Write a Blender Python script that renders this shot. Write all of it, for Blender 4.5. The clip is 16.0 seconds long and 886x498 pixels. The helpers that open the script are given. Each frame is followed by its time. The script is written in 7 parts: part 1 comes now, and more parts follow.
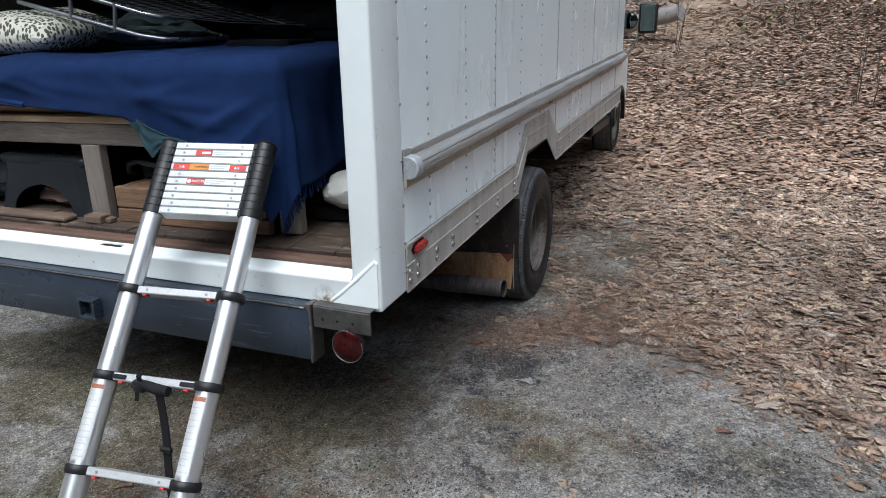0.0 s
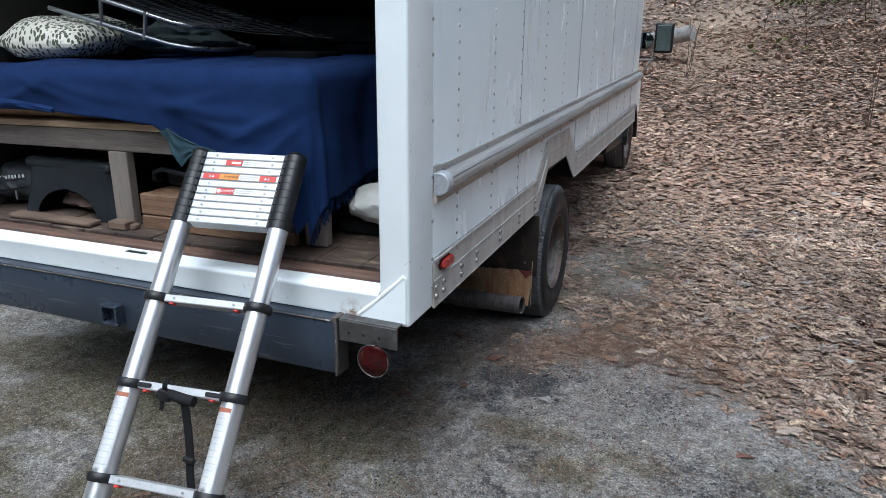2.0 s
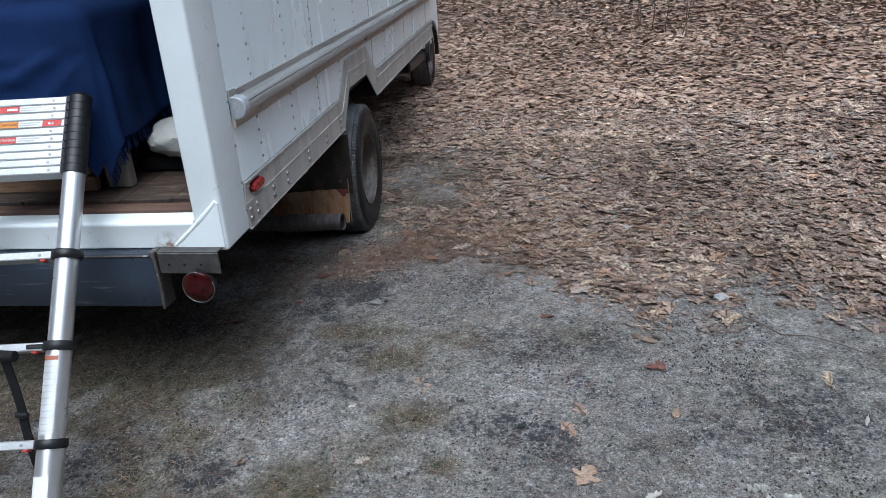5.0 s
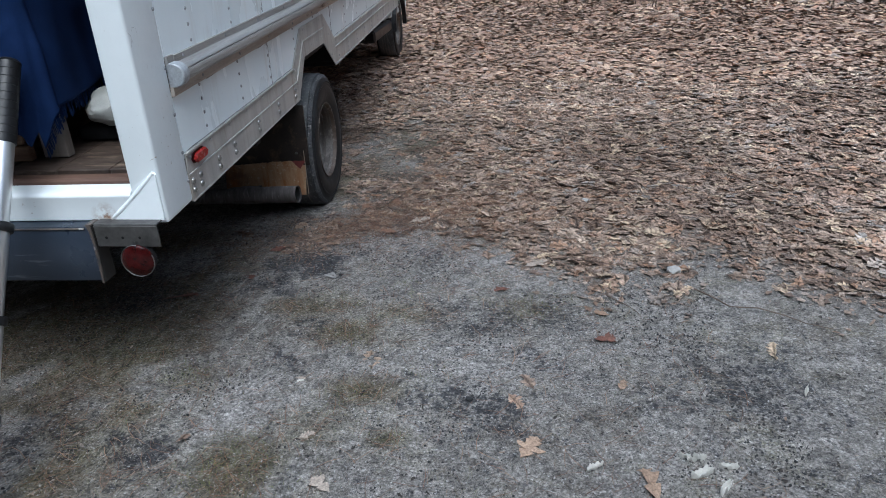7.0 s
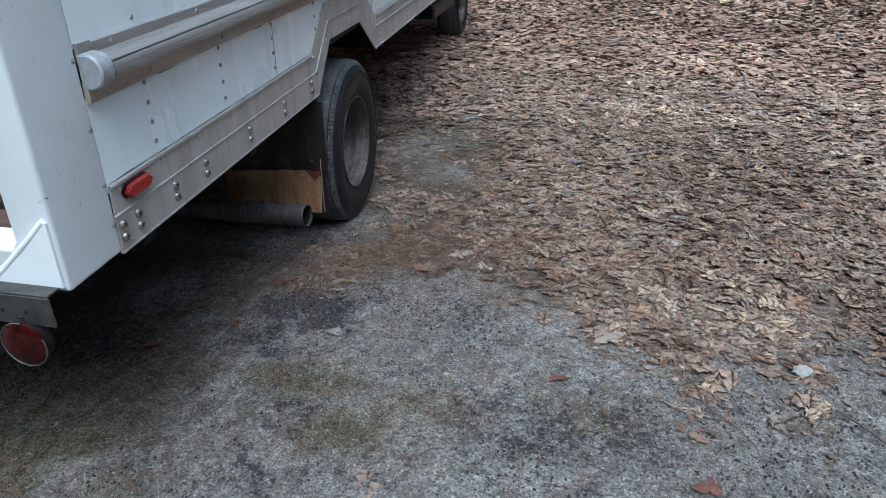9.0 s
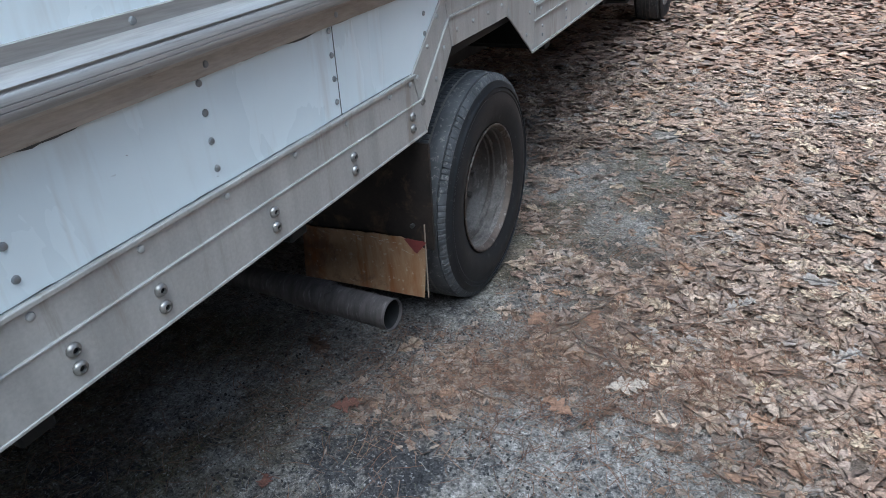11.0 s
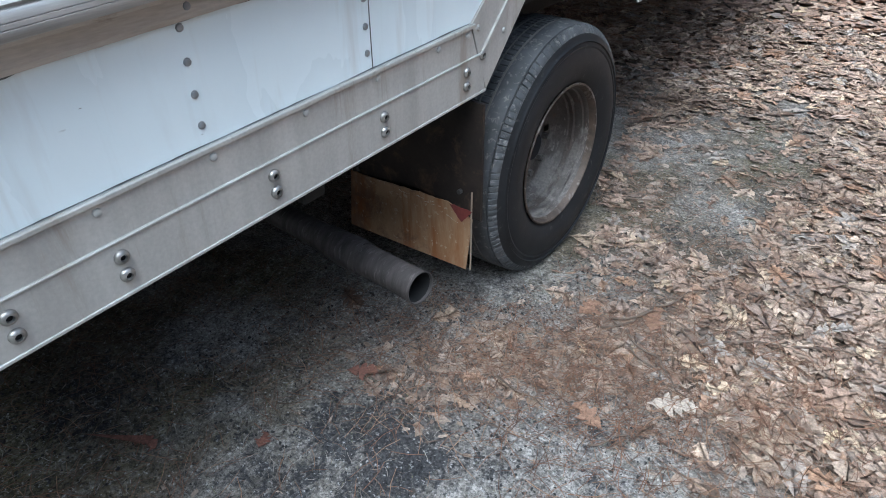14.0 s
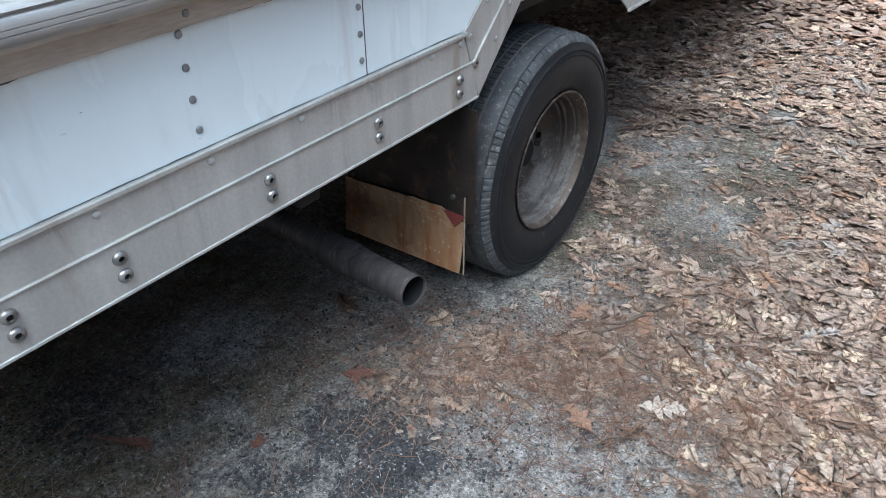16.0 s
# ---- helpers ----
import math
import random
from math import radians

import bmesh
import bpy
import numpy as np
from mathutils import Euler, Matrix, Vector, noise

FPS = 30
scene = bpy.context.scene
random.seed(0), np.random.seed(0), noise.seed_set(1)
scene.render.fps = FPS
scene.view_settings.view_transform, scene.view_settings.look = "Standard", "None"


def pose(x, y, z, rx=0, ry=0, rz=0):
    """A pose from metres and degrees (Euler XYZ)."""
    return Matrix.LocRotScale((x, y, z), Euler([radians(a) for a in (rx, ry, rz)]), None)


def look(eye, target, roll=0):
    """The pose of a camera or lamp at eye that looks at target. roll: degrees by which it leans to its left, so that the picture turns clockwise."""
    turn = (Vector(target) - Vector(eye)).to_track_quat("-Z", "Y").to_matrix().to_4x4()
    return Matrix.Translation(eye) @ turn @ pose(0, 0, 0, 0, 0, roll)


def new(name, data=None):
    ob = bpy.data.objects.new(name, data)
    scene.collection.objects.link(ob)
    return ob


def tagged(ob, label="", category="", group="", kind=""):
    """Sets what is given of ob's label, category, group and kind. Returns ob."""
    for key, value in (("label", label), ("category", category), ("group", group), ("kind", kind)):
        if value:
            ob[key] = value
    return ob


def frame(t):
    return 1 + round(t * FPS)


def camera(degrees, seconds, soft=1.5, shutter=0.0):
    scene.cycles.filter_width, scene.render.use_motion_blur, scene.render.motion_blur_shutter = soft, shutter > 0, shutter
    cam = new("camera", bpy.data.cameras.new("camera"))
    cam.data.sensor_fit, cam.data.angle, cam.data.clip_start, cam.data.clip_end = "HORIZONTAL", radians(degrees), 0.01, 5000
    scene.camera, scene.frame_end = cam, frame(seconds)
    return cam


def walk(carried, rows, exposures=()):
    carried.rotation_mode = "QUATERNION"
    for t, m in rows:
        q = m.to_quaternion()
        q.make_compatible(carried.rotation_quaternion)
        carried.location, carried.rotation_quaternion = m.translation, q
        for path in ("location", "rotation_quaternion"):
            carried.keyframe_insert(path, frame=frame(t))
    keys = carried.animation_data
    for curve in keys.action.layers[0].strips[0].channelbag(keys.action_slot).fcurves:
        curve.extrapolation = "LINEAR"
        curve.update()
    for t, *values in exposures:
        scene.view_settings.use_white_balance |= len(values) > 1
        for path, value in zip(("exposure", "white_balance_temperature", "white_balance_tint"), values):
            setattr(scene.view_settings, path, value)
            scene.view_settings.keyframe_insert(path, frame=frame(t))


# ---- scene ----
cam = camera(67.5, 16.0, soft=0.95)
PATH = [
    (0, (0.95, -1.743, 1.461), (0.212, 0.015, 0.859), -1.0),
    (0.5, (0.932, -1.739, 1.472), (0.298, 0.076, 0.922), -1.0),
    (1, (0.912, -1.747, 1.469), (0.292, 0.078, 0.933), -0.7),
    (1.5, (0.89, -1.751, 1.462), (0.175, 0.021, 0.872), -0.1),
    (2, (0.869, -1.77, 1.473), (0.12, -0.004, 0.906), 0.5),
    (2.5, (0.856, -1.782, 1.462), (0.235, 0.014, 0.839), 0.6),
    (3, (0.825, -1.832, 1.458), (0.466, 0.001, 0.742), -3.0),
    (3.5, (0.898, -1.896, 1.474), (0.594, -0.032, 0.816), -4.3),
    (4, (0.997, -1.952, 1.452), (0.714, -0.137, 0.662), -2.0),
    (4.2, (1.002, -1.94, 1.45), (0.73, -0.114, 0.68), -2.5),
    (6.3, (1.048, -1.955, 1.445), (0.793, -0.128, 0.674), -3.4),
    (6.5, (1.066, -1.96, 1.445), (0.816, -0.136, 0.665), -3.5),
    (7, (1.096, -1.906, 1.431), (0.907, -0.104, 0.586), -2.2),
    (7.5, (1.076, -1.761, 1.408), (0.957, 0.031, 0.526), -2.2),
    (8, (1.018, -1.568, 1.419), (0.968, 0.238, 0.562), -1.7),
    (8.5, (1.006, -1.316, 1.38), (0.876, 0.466, 0.48), -1.3),
    (9, (1.043, -1.068, 1.37), (0.698, 0.681, 0.461), -0.0),
    (9.5, (0.964, -0.793, 1.329), (0.59, 0.949, 0.421), 1.0),
    (10, (0.887, -0.518, 1.298), (0.427, 1.157, 0.306), -0.6),
    (10.2, (0.859, -0.394, 1.272), (0.259, 1.291, 0.376), -3.0),
    (12.3, (0.872, 0.258, 1.274), (-0.153, 1.546, 0.139), -0.5),
    (12.5, (0.879, 0.264, 1.283), (-0.167, 1.531, 0.143), -0.7),
    (13, (0.88, 0.277, 1.27), (-0.149, 1.532, 0.102), -0.4),
    (13.5, (0.884, 0.275, 1.277), (-0.143, 1.552, 0.129), -0.2),
    (14, (0.887, 0.272, 1.282), (-0.147, 1.554, 0.147), -0.5),
    (14.5, (0.893, 0.273, 1.284), (-0.134, 1.562, 0.151), -0.7),
    (15, (0.896, 0.268, 1.283), (-0.133, 1.556, 0.152), -0.6),
    (15.5, (0.898, 0.265, 1.285), (-0.124, 1.563, 0.158), -0.1),
    (16, (0.906, 0.256, 1.288), (-0.125, 1.558, 0.172), -0.1),
]
EXPOSURES = [(0.0, 1.07, 5850, 4), (1.0, 1.10, 5600, 4), (2.5, 1.08, 5580, 4), (4.0, 0.97, 5500, 4), (7.0, 0.92, 5490, 4), (9.0, 0.99, 5330, 1), (10.2, 1.22, 5280, 1), (12.3, 1.78, 5370, 1), (16.0, 1.85, 5420, 1)]
walk(cam, [(t, look(eye, target, roll)) for t, eye, target, roll in PATH], EXPOSURES)

# ---- light ----
world = bpy.data.worlds.new("sky")
world.use_nodes = True
scene.world = world
wn = world.node_tree
sky = wn.nodes.new("ShaderNodeTexSky")
sky.sky_type = "NISHITA"
sky.sun_disc = False
sky.sun_elevation = radians(65)
sky.sun_rotation = radians(173)
sky.air_density, sky.dust_density, sky.ozone_density = 1.0, 4.0, 0.6
overcast = wn.nodes.new("ShaderNodeHueSaturation")
overcast.inputs["Saturation"].default_value = 0.62
wn.links.new(sky.outputs[0], overcast.inputs["Color"])
wn.links.new(overcast.outputs[0], wn.nodes["Background"].inputs[0])
wn.nodes["Background"].inputs[1].default_value = 0.13

sun = new("sun", bpy.data.lights.new("sun", "SUN"))
sun.data.energy, sun.data.angle, sun.data.color = 1.05, radians(52), (1.0, 0.985, 0.96)
sun.matrix_world = look((0.5, -4.4, 8.2), (0, 0, 0))


# ---- materials ----
def new_mat(name):
    m = bpy.data.materials.new(name)
    m.use_nodes = True
    return m, m.node_tree, m.node_tree.nodes["Principled BSDF"]


def noise_node(nt, scale, detail=4.0, rough=0.6, stretch=None, dist=0.0):
    """World-space noise; stretch squeezes the pattern along the axes."""
    geo = nt.nodes.new("ShaderNodeNewGeometry")
    n = nt.nodes.new("ShaderNodeTexNoise")
    n.inputs["Scale"].default_value = scale
    n.inputs["Detail"].default_value = detail
    n.inputs["Roughness"].default_value = rough
    n.inputs["Distortion"].default_value = dist
    if stretch:
        mp = nt.nodes.new("ShaderNodeMapping")
        mp.inputs["Scale"].default_value = stretch
        nt.links.new(geo.outputs["Position"], mp.inputs["Vector"])
        nt.links.new(mp.outputs[0], n.inputs["Vector"])
    else:
        nt.links.new(geo.outputs["Position"], n.inputs["Vector"])
    return n.outputs["Fac"]


def ramp(nt, fac, stops):
    r = nt.nodes.new("ShaderNodeValToRGB")
    while len(r.color_ramp.elements) < len(stops):
        r.color_ramp.elements.new(0.5)
    for e, (p, c) in zip(r.color_ramp.elements, stops):
        e.position = p
        e.color = (c, c, c, 1) if isinstance(c, (int, float)) else (*c, 1)
    nt.links.new(fac, r.inputs[0])
    return r.outputs[0]


def mix(nt, fac, a, b, kind="MIX"):
    n = nt.nodes.new("ShaderNodeMix")
    n.data_type, n.blend_type = "RGBA", kind
    for i, v in ((0, fac), (6, a), (7, b)):
        if isinstance(v, (int, float)):
            n.inputs[i].default_value = v
        elif isinstance(v, tuple):
            n.inputs[i].default_value = (*v, 1)
        else:
            nt.links.new(v, n.inputs[i])
    return n.outputs[2]


def bump(nt, bsdf, height, strength, distance):
    b = nt.nodes.new("ShaderNodeBump")
    b.inputs["Strength"].default_value = strength
    b.inputs["Distance"].default_value = distance
    nt.links.new(height, b.inputs["Height"])
    nt.links.new(b.outputs[0], bsdf.inputs["Normal"])


def surface(name, c1, c2, scale=6.0, fine=90.0, rough=(0.4, 0.6), metal=0.0, relief=0.3, depth=0.001,
            stain=None, stain_scale=2.0, stain_from=0.58, stretch=None, spec=0.5, grain=0.28, even=False):
    """A worn surface: two colours at a large scale, fine grain, an optional stain, uneven gloss and relief."""
    m, nt, b = new_mat(name)
    big = noise_node(nt, scale, 5, 0.6, stretch)
    small = noise_node(nt, fine, 3, 0.6, None if even else stretch)
    col = mix(nt, ramp(nt, big, [(0.35, 0.0), (0.65, 1.0)]), c1, c2)
    col = mix(nt, grain, col, mix(nt, 1.0, col, ramp(nt, small, [(0.3, 0.55), (0.7, 1.25)]), "MULTIPLY"))
    if stain:
        spots = noise_node(nt, stain_scale, 7, 0.68, stretch, 0.4)
        col = mix(nt, ramp(nt, spots, [(stain_from, 0.0), (stain_from + 0.13, 1.0)]), col, stain)
    nt.links.new(col, b.inputs["Base Color"])
    nt.links.new(ramp(nt, big, [(0.3, rough[0]), (0.7, rough[1])]), b.inputs["Roughness"])
    b.inputs["Metallic"].default_value = metal
    b.inputs["Specular IOR Level"].default_value = spec
    if relief:
        bump(nt, b, small, relief, depth)
    return m


def plain(name, colour, rough=0.5, metal=0.0):
    return surface(name, colour, tuple(c * 0.82 for c in colour), 14, 220, (rough, min(1, rough + 0.12)), metal, 0.15, 0.0006)


def panel_paint():
    """Smooth bluish white panel paint, greyed by soft runs of dirt, with a few scratches."""
    m, nt, b = new_mat("white_paint")
    soft_dirt = noise_node(nt, 3.2, 5, 0.6, (1, 1, 0.45), 0.4)
    runs = noise_node(nt, 11, 4, 0.6, (1, 1.6, 0.14), 0.2)
    col = mix(nt, ramp(nt, soft_dirt, [(0.38, 0.0), (0.68, 1.0)]), (0.785, 0.862, 0.888), (0.735, 0.805, 0.832))
    col = mix(nt, mix(nt, 1.0, ramp(nt, runs, [(0.52, 0.0), (0.70, 0.8)]), ramp(nt, soft_dirt, [(0.46, 0.0), (0.58, 1.0)]), "MULTIPLY"), col, (0.60, 0.615, 0.605))
    scratch = mix(nt, 1.0, ramp(nt, noise_node(nt, 120, 2, 0.5, (1, 0.25, 1)), [(0.735, 0.0), (0.75, 1.0)]), ramp(nt, noise_node(nt, 6, 3, 0.6), [(0.60, 0.0), (0.64, 1.0)]), "MULTIPLY")
    col = mix(nt, scratch, col, (0.34, 0.34, 0.34))
    nt.links.new(col, b.inputs["Base Color"])
    nt.links.new(ramp(nt, soft_dirt, [(0.3, 0.16), (0.7, 0.32)]), b.inputs["Roughness"])
    bump(nt, b, noise_node(nt, 2.2, 3, 0.5), 0.12, 0.02)
    return m


WHITE = panel_paint()
def brushed_paint():
    """Thick white paint brushed over dented steel: runs, blisters, fine cracks, rust bleeding out at the sill's corner and small chips."""
    m, nt, b = new_mat("brushed_white_paint")
    tone = noise_node(nt, 4, 6, 0.65)
    runs = noise_node(nt, 26, 5, 0.65, (1, 1, 0.35))
    blister = noise_node(nt, 75, 3, 0.5)
    col = mix(nt, ramp(nt, tone, [(0.35, 0.0), (0.65, 1.0)]), (0.805, 0.850, 0.862), (0.755, 0.800, 0.812))
    geo = nt.nodes.new("ShaderNodeNewGeometry")
    cell = nt.nodes.new("ShaderNodeTexVoronoi")
    cell.feature = "DISTANCE_TO_EDGE"
    cell.inputs["Scale"].default_value = 34
    bent = nt.nodes.new("ShaderNodeMapping")
    bent.inputs["Scale"].default_value = (1, 1, 0.6)
    nt.links.new(geo.outputs["Position"], bent.inputs["Vector"])
    nt.links.new(bent.outputs[0], cell.inputs["Vector"])
    line = ramp(nt, cell.outputs["Distance"], [(0.0, 1.0), (0.022, 0.0)])
    crack = mix(nt, 1.0, line, ramp(nt, noise_node(nt, 7, 4, 0.6), [(0.62, 0.0), (0.66, 0.8)]), "MULTIPLY")
    col = mix(nt, crack, col, (0.27, 0.265, 0.255))
    chips = mix(nt, 1.0, ramp(nt, noise_node(nt, 60, 4, 0.7), [(0.66, 0.0), (0.69, 1.0)]), ramp(nt, tone, [(0.50, 0.0), (0.60, 1.0)]), "MULTIPLY")
    col = mix(nt, chips, col, (0.30, 0.235, 0.18))
    for x, y, z, r in ((-0.205, -0.005, 0.648, 0.055), (-0.06, 0.02, 0.636, 0.03)):
        d = nt.nodes.new("ShaderNodeVectorMath")
        d.operation = "DISTANCE"
        d.inputs[1].default_value = (x, y, z)
        nt.links.new(geo.outputs["Position"], d.inputs[0])
        bleed = mix(nt, 1.0, ramp(nt, d.outputs["Value"], [(r * 0.1, 1.0), (r, 0.0)]), ramp(nt, noise_node(nt, 38, 6, 0.75), [(0.40, 0.0), (0.60, 1.0)]), "MULTIPLY")
        col = mix(nt, bleed, col, (0.235, 0.125, 0.062))
    nt.links.new(col, b.inputs["Base Color"])
    nt.links.new(ramp(nt, runs, [(0.3, 0.34), (0.7, 0.52)]), b.inputs["Roughness"])
    lumps = mix(nt, 0.5, mix(nt, 0.35, runs, blister), mix(nt, 1.0, crack, chips, "ADD"), "SUBTRACT")
    bump(nt, b, lumps, 0.2, 0.006)
    return m


POST_WHITE = brushed_paint()
ALU = surface("weathered_aluminium", (0.50, 0.49, 0.465), (0.41, 0.395, 0.37), 5, 140, (0.45, 0.62), 0.35, 0.12, 0.0006,
              (0.35, 0.315, 0.275), 7, 0.55, (1.5, 2.6, 0.30), even=True, grain=0.18)
ALU_DIRTY = surface("dirty_aluminium", (0.50, 0.455, 0.405), (0.38, 0.33, 0.28), 7, 130, (0.6, 0.8), 0.1, 0.2, 0.0008,
                    (0.15, 0.115, 0.09), 12, 0.58, (1, 0.3, 2))
ALU_RAIL = surface("rail_aluminium", (0.44, 0.435, 0.425), (0.29, 0.28, 0.265), 8, 110, (0.38, 0.6), 0.5, 0.15, 0.0006,
                   (0.22, 0.19, 0.16), 11, 0.58, (3, 0.16, 3))
LADDER_ALU = surface("anodised_aluminium", (0.72, 0.725, 0.735), (0.66, 0.665, 0.675), 12, 150, (0.27, 0.34), 0.85, 0, 0.0003, grain=0.08)
RUNG_ALU = surface("pale_aluminium", (0.58, 0.585, 0.59), (0.50, 0.505, 0.515), 12, 150, (0.32, 0.45), 0.45, 0.06, 0.0003)
CAST = surface("cast_aluminium", (0.46, 0.485, 0.51), (0.34, 0.36, 0.38), 60, 160, (0.55, 0.7), 0.3, 0.25, 0.0008, (0.16, 0.14, 0.12), 26, 0.58)
STEEL = surface("galvanised_steel", (0.115, 0.112, 0.108), (0.065, 0.062, 0.060), 14, 90, (0.38, 0.55), 0.6, 0.15, 0.0006,
                (0.19, 0.13, 0.09), 16, 0.64)
PALE_RIVET = surface("grey_rivet", (0.46, 0.46, 0.445), (0.36, 0.355, 0.34), 60, 240, (0.3, 0.45), 0.25, 0.1, 0.0004)
RIVET = surface("rivet_steel", (0.36, 0.37, 0.38), (0.24, 0.25, 0.26), 30, 200, (0.35, 0.5), 0.6, 0.1, 0.0004)
BOLT = surface("bolt_steel", (0.40, 0.385, 0.365), (0.26, 0.25, 0.235), 40, 200, (0.3, 0.45), 0.75, 0.1, 0.0004)
def bumper_paint():
    """Dark blue-grey paint with pale sideways scratches and rubbed patches."""
    m, nt, b = new_mat("grey_bumper_paint")
    tone = noise_node(nt, 4, 6, 0.65)
    col = mix(nt, ramp(nt, tone, [(0.35, 0.0), (0.65, 1.0)]), (0.026, 0.035, 0.052), (0.018, 0.025, 0.038))
    for scale, stretch, lo, amount in ((26, (0.10, 1, 2.2), 0.655, 0.45), (55, (0.10, 1, 1.6), 0.665, 0.45), (9, (0.30, 1, 3.4), 0.70, 0.4)):
        col = mix(nt, ramp(nt, noise_node(nt, scale, 4, 0.6, stretch, 0.3), [(lo, 0.0), (lo + 0.035, amount)]), col, (0.16, 0.17, 0.185))
    col = mix(nt, ramp(nt, noise_node(nt, 70, 5, 0.7), [(0.62, 0.0), (0.72, 0.5)]), col, (0.10, 0.098, 0.096))
    nt.links.new(col, b.inputs["Base Color"])
    nt.links.new(ramp(nt, tone, [(0.3, 0.22), (0.7, 0.40)]), b.inputs["Roughness"])
    bump(nt, b, noise_node(nt, 6, 4, 0.6), 0.15, 0.008)
    return m


BUMPER = bumper_paint()
WORN = surface("worn_bumper_edge", (0.060, 0.058, 0.060), (0.12, 0.095, 0.078), 30, 160, (0.4, 0.6), 0.3, 0.3, 0.0008, (0.42, 0.40, 0.38), 44, 0.56)
UNDER = surface("underbody_black", (0.014, 0.013, 0.012), (0.009, 0.0085, 0.008), 5, 60, (0.7, 0.9), 0.1, 0.3, 0.002)
RUBBER = surface("tyre_rubber", (0.0135, 0.0140, 0.0155), (0.0200, 0.0205, 0.0220), 7, 140, (0.38, 0.56), 0, 0.2, 0.0008,
                 (0.070, 0.068, 0.064), 38, 0.60, spec=0.18)
SEAL = plain("dark_seam_sealant", (0.10, 0.10, 0.10), 0.7)
FLAP = surface("mud_flap_rubber", (0.028, 0.020, 0.016), (0.014, 0.012, 0.011), 8, 120, (0.5, 0.75), 0, 0.35, 0.001,
               (0.080, 0.048, 0.032), 14, 0.54, spec=0.35)
DUSTY = surface("dusty_tread_rubber", (0.072, 0.075, 0.080), (0.045, 0.047, 0.050), 10, 160, (0.6, 0.8), 0, 0.4, 0.001,
                (0.20, 0.192, 0.18), 60, 0.55)
GROOVE_DUST = plain("dry_groove_dust", (0.150, 0.142, 0.132), 0.95)


def mud_caked(name, centre, base, dark, mud, level):
    """Brown steel under dried mud that has run round the dish in streaks."""
    m, nt, b = new_mat(name)
    geo = nt.nodes.new("ShaderNodeNewGeometry")
    off = nt.nodes.new("ShaderNodeVectorMath")
    off.operation = "SUBTRACT"
    off.inputs[1].default_value = centre
    nt.links.new(geo.outputs["Position"], off.inputs[0])
    xyz = nt.nodes.new("ShaderNodeSeparateXYZ")
    nt.links.new(off.outputs[0], xyz.inputs[0])

    def maths(kind, p, q):
        n = nt.nodes.new("ShaderNodeMath")
        n.operation = kind
        for slot, v in zip(n.inputs, (p, q)):
            if isinstance(v, float):
                slot.default_value = v
            else:
                nt.links.new(v, slot)
        return n.outputs[0]

    angle = maths("MULTIPLY", maths("ARCTAN2", xyz.outputs["Z"], xyz.outputs["Y"]), 0.06)
    radius = maths("SQRT", maths("ADD", maths("MULTIPLY", xyz.outputs["Y"], xyz.outputs["Y"]), maths("MULTIPLY", xyz.outputs["Z"], xyz.outputs["Z"])), 0.0)
    round_it = nt.nodes.new("ShaderNodeCombineXYZ")
    for slot, v in zip(round_it.inputs, (xyz.outputs["X"], radius, angle)):
        nt.links.new(v, slot)

    def streak(scale, dist):
        n = nt.nodes.new("ShaderNodeTexNoise")
        n.inputs["Scale"].default_value, n.inputs["Detail"].default_value, n.inputs["Roughness"].default_value, n.inputs["Distortion"].default_value = scale, 5.0, 0.65, dist
        nt.links.new(round_it.outputs[0], n.inputs["Vector"])
        return n.outputs["Fac"]

    tone = noise_node(nt, 9, 6, 0.7)
    col = mix(nt, ramp(nt, tone, [(0.35, 0.0), (0.65, 1.0)]), base, dark)
    col = mix(nt, ramp(nt, noise_node(nt, 24, 5, 0.7), [(0.60, 0.0), (0.70, 0.6)]), col, (0.085, 0.040, 0.026))
    low = ramp(nt, xyz.outputs["Z"], [(-0.20, 0.55), (0.02, 0.0)])
    runs = mix(nt, 0.20, mix(nt, 0.45, streak(26, 0.5), noise_node(nt, 14, 7, 0.7)), low, "ADD")
    coat = mix(nt, 1.0, ramp(nt, runs, [(level, 0.0), (level + 0.05, 0.9)]), ramp(nt, noise_node(nt, 60, 5, 0.7), [(0.34, 0.45), (0.50, 1.0)]), "MULTIPLY")
    col = mix(nt, coat, col, mud)
    col = mix(nt, ramp(nt, streak(60, 0.2), [(0.60, 0.0), (0.64, 0.7)]), col, tuple(c * 1.35 for c in mud))
    col = mix(nt, 0.5, col, mix(nt, 1.0, col, ramp(nt, noise_node(nt, 150, 3, 0.6), [(0.3, 0.5), (0.7, 1.4)]), "MULTIPLY"))
    nt.links.new(col, b.inputs["Base Color"])
    nt.links.new(ramp(nt, coat, [(0.0, 0.42), (1.0, 0.9)]), b.inputs["Roughness"])
    b.inputs["Metallic"].default_value = 0.1
    bump(nt, b, mix(nt, 0.4, coat, tone), 0.6, 0.003)
    return m


RIM = mud_caked("muddy_wheel_steel", (0.012, 1.944, 0.355), (0.082, 0.070, 0.062), (0.046, 0.039, 0.035), (0.150, 0.136, 0.124), 0.585)
RIM_EDGE = surface("scuffed_rim_edge", (0.10, 0.072, 0.055), (0.06, 0.045, 0.036), 25, 150, (0.5, 0.7), 0.3, 0.4, 0.001, (0.24, 0.215, 0.19), 26, 0.55)


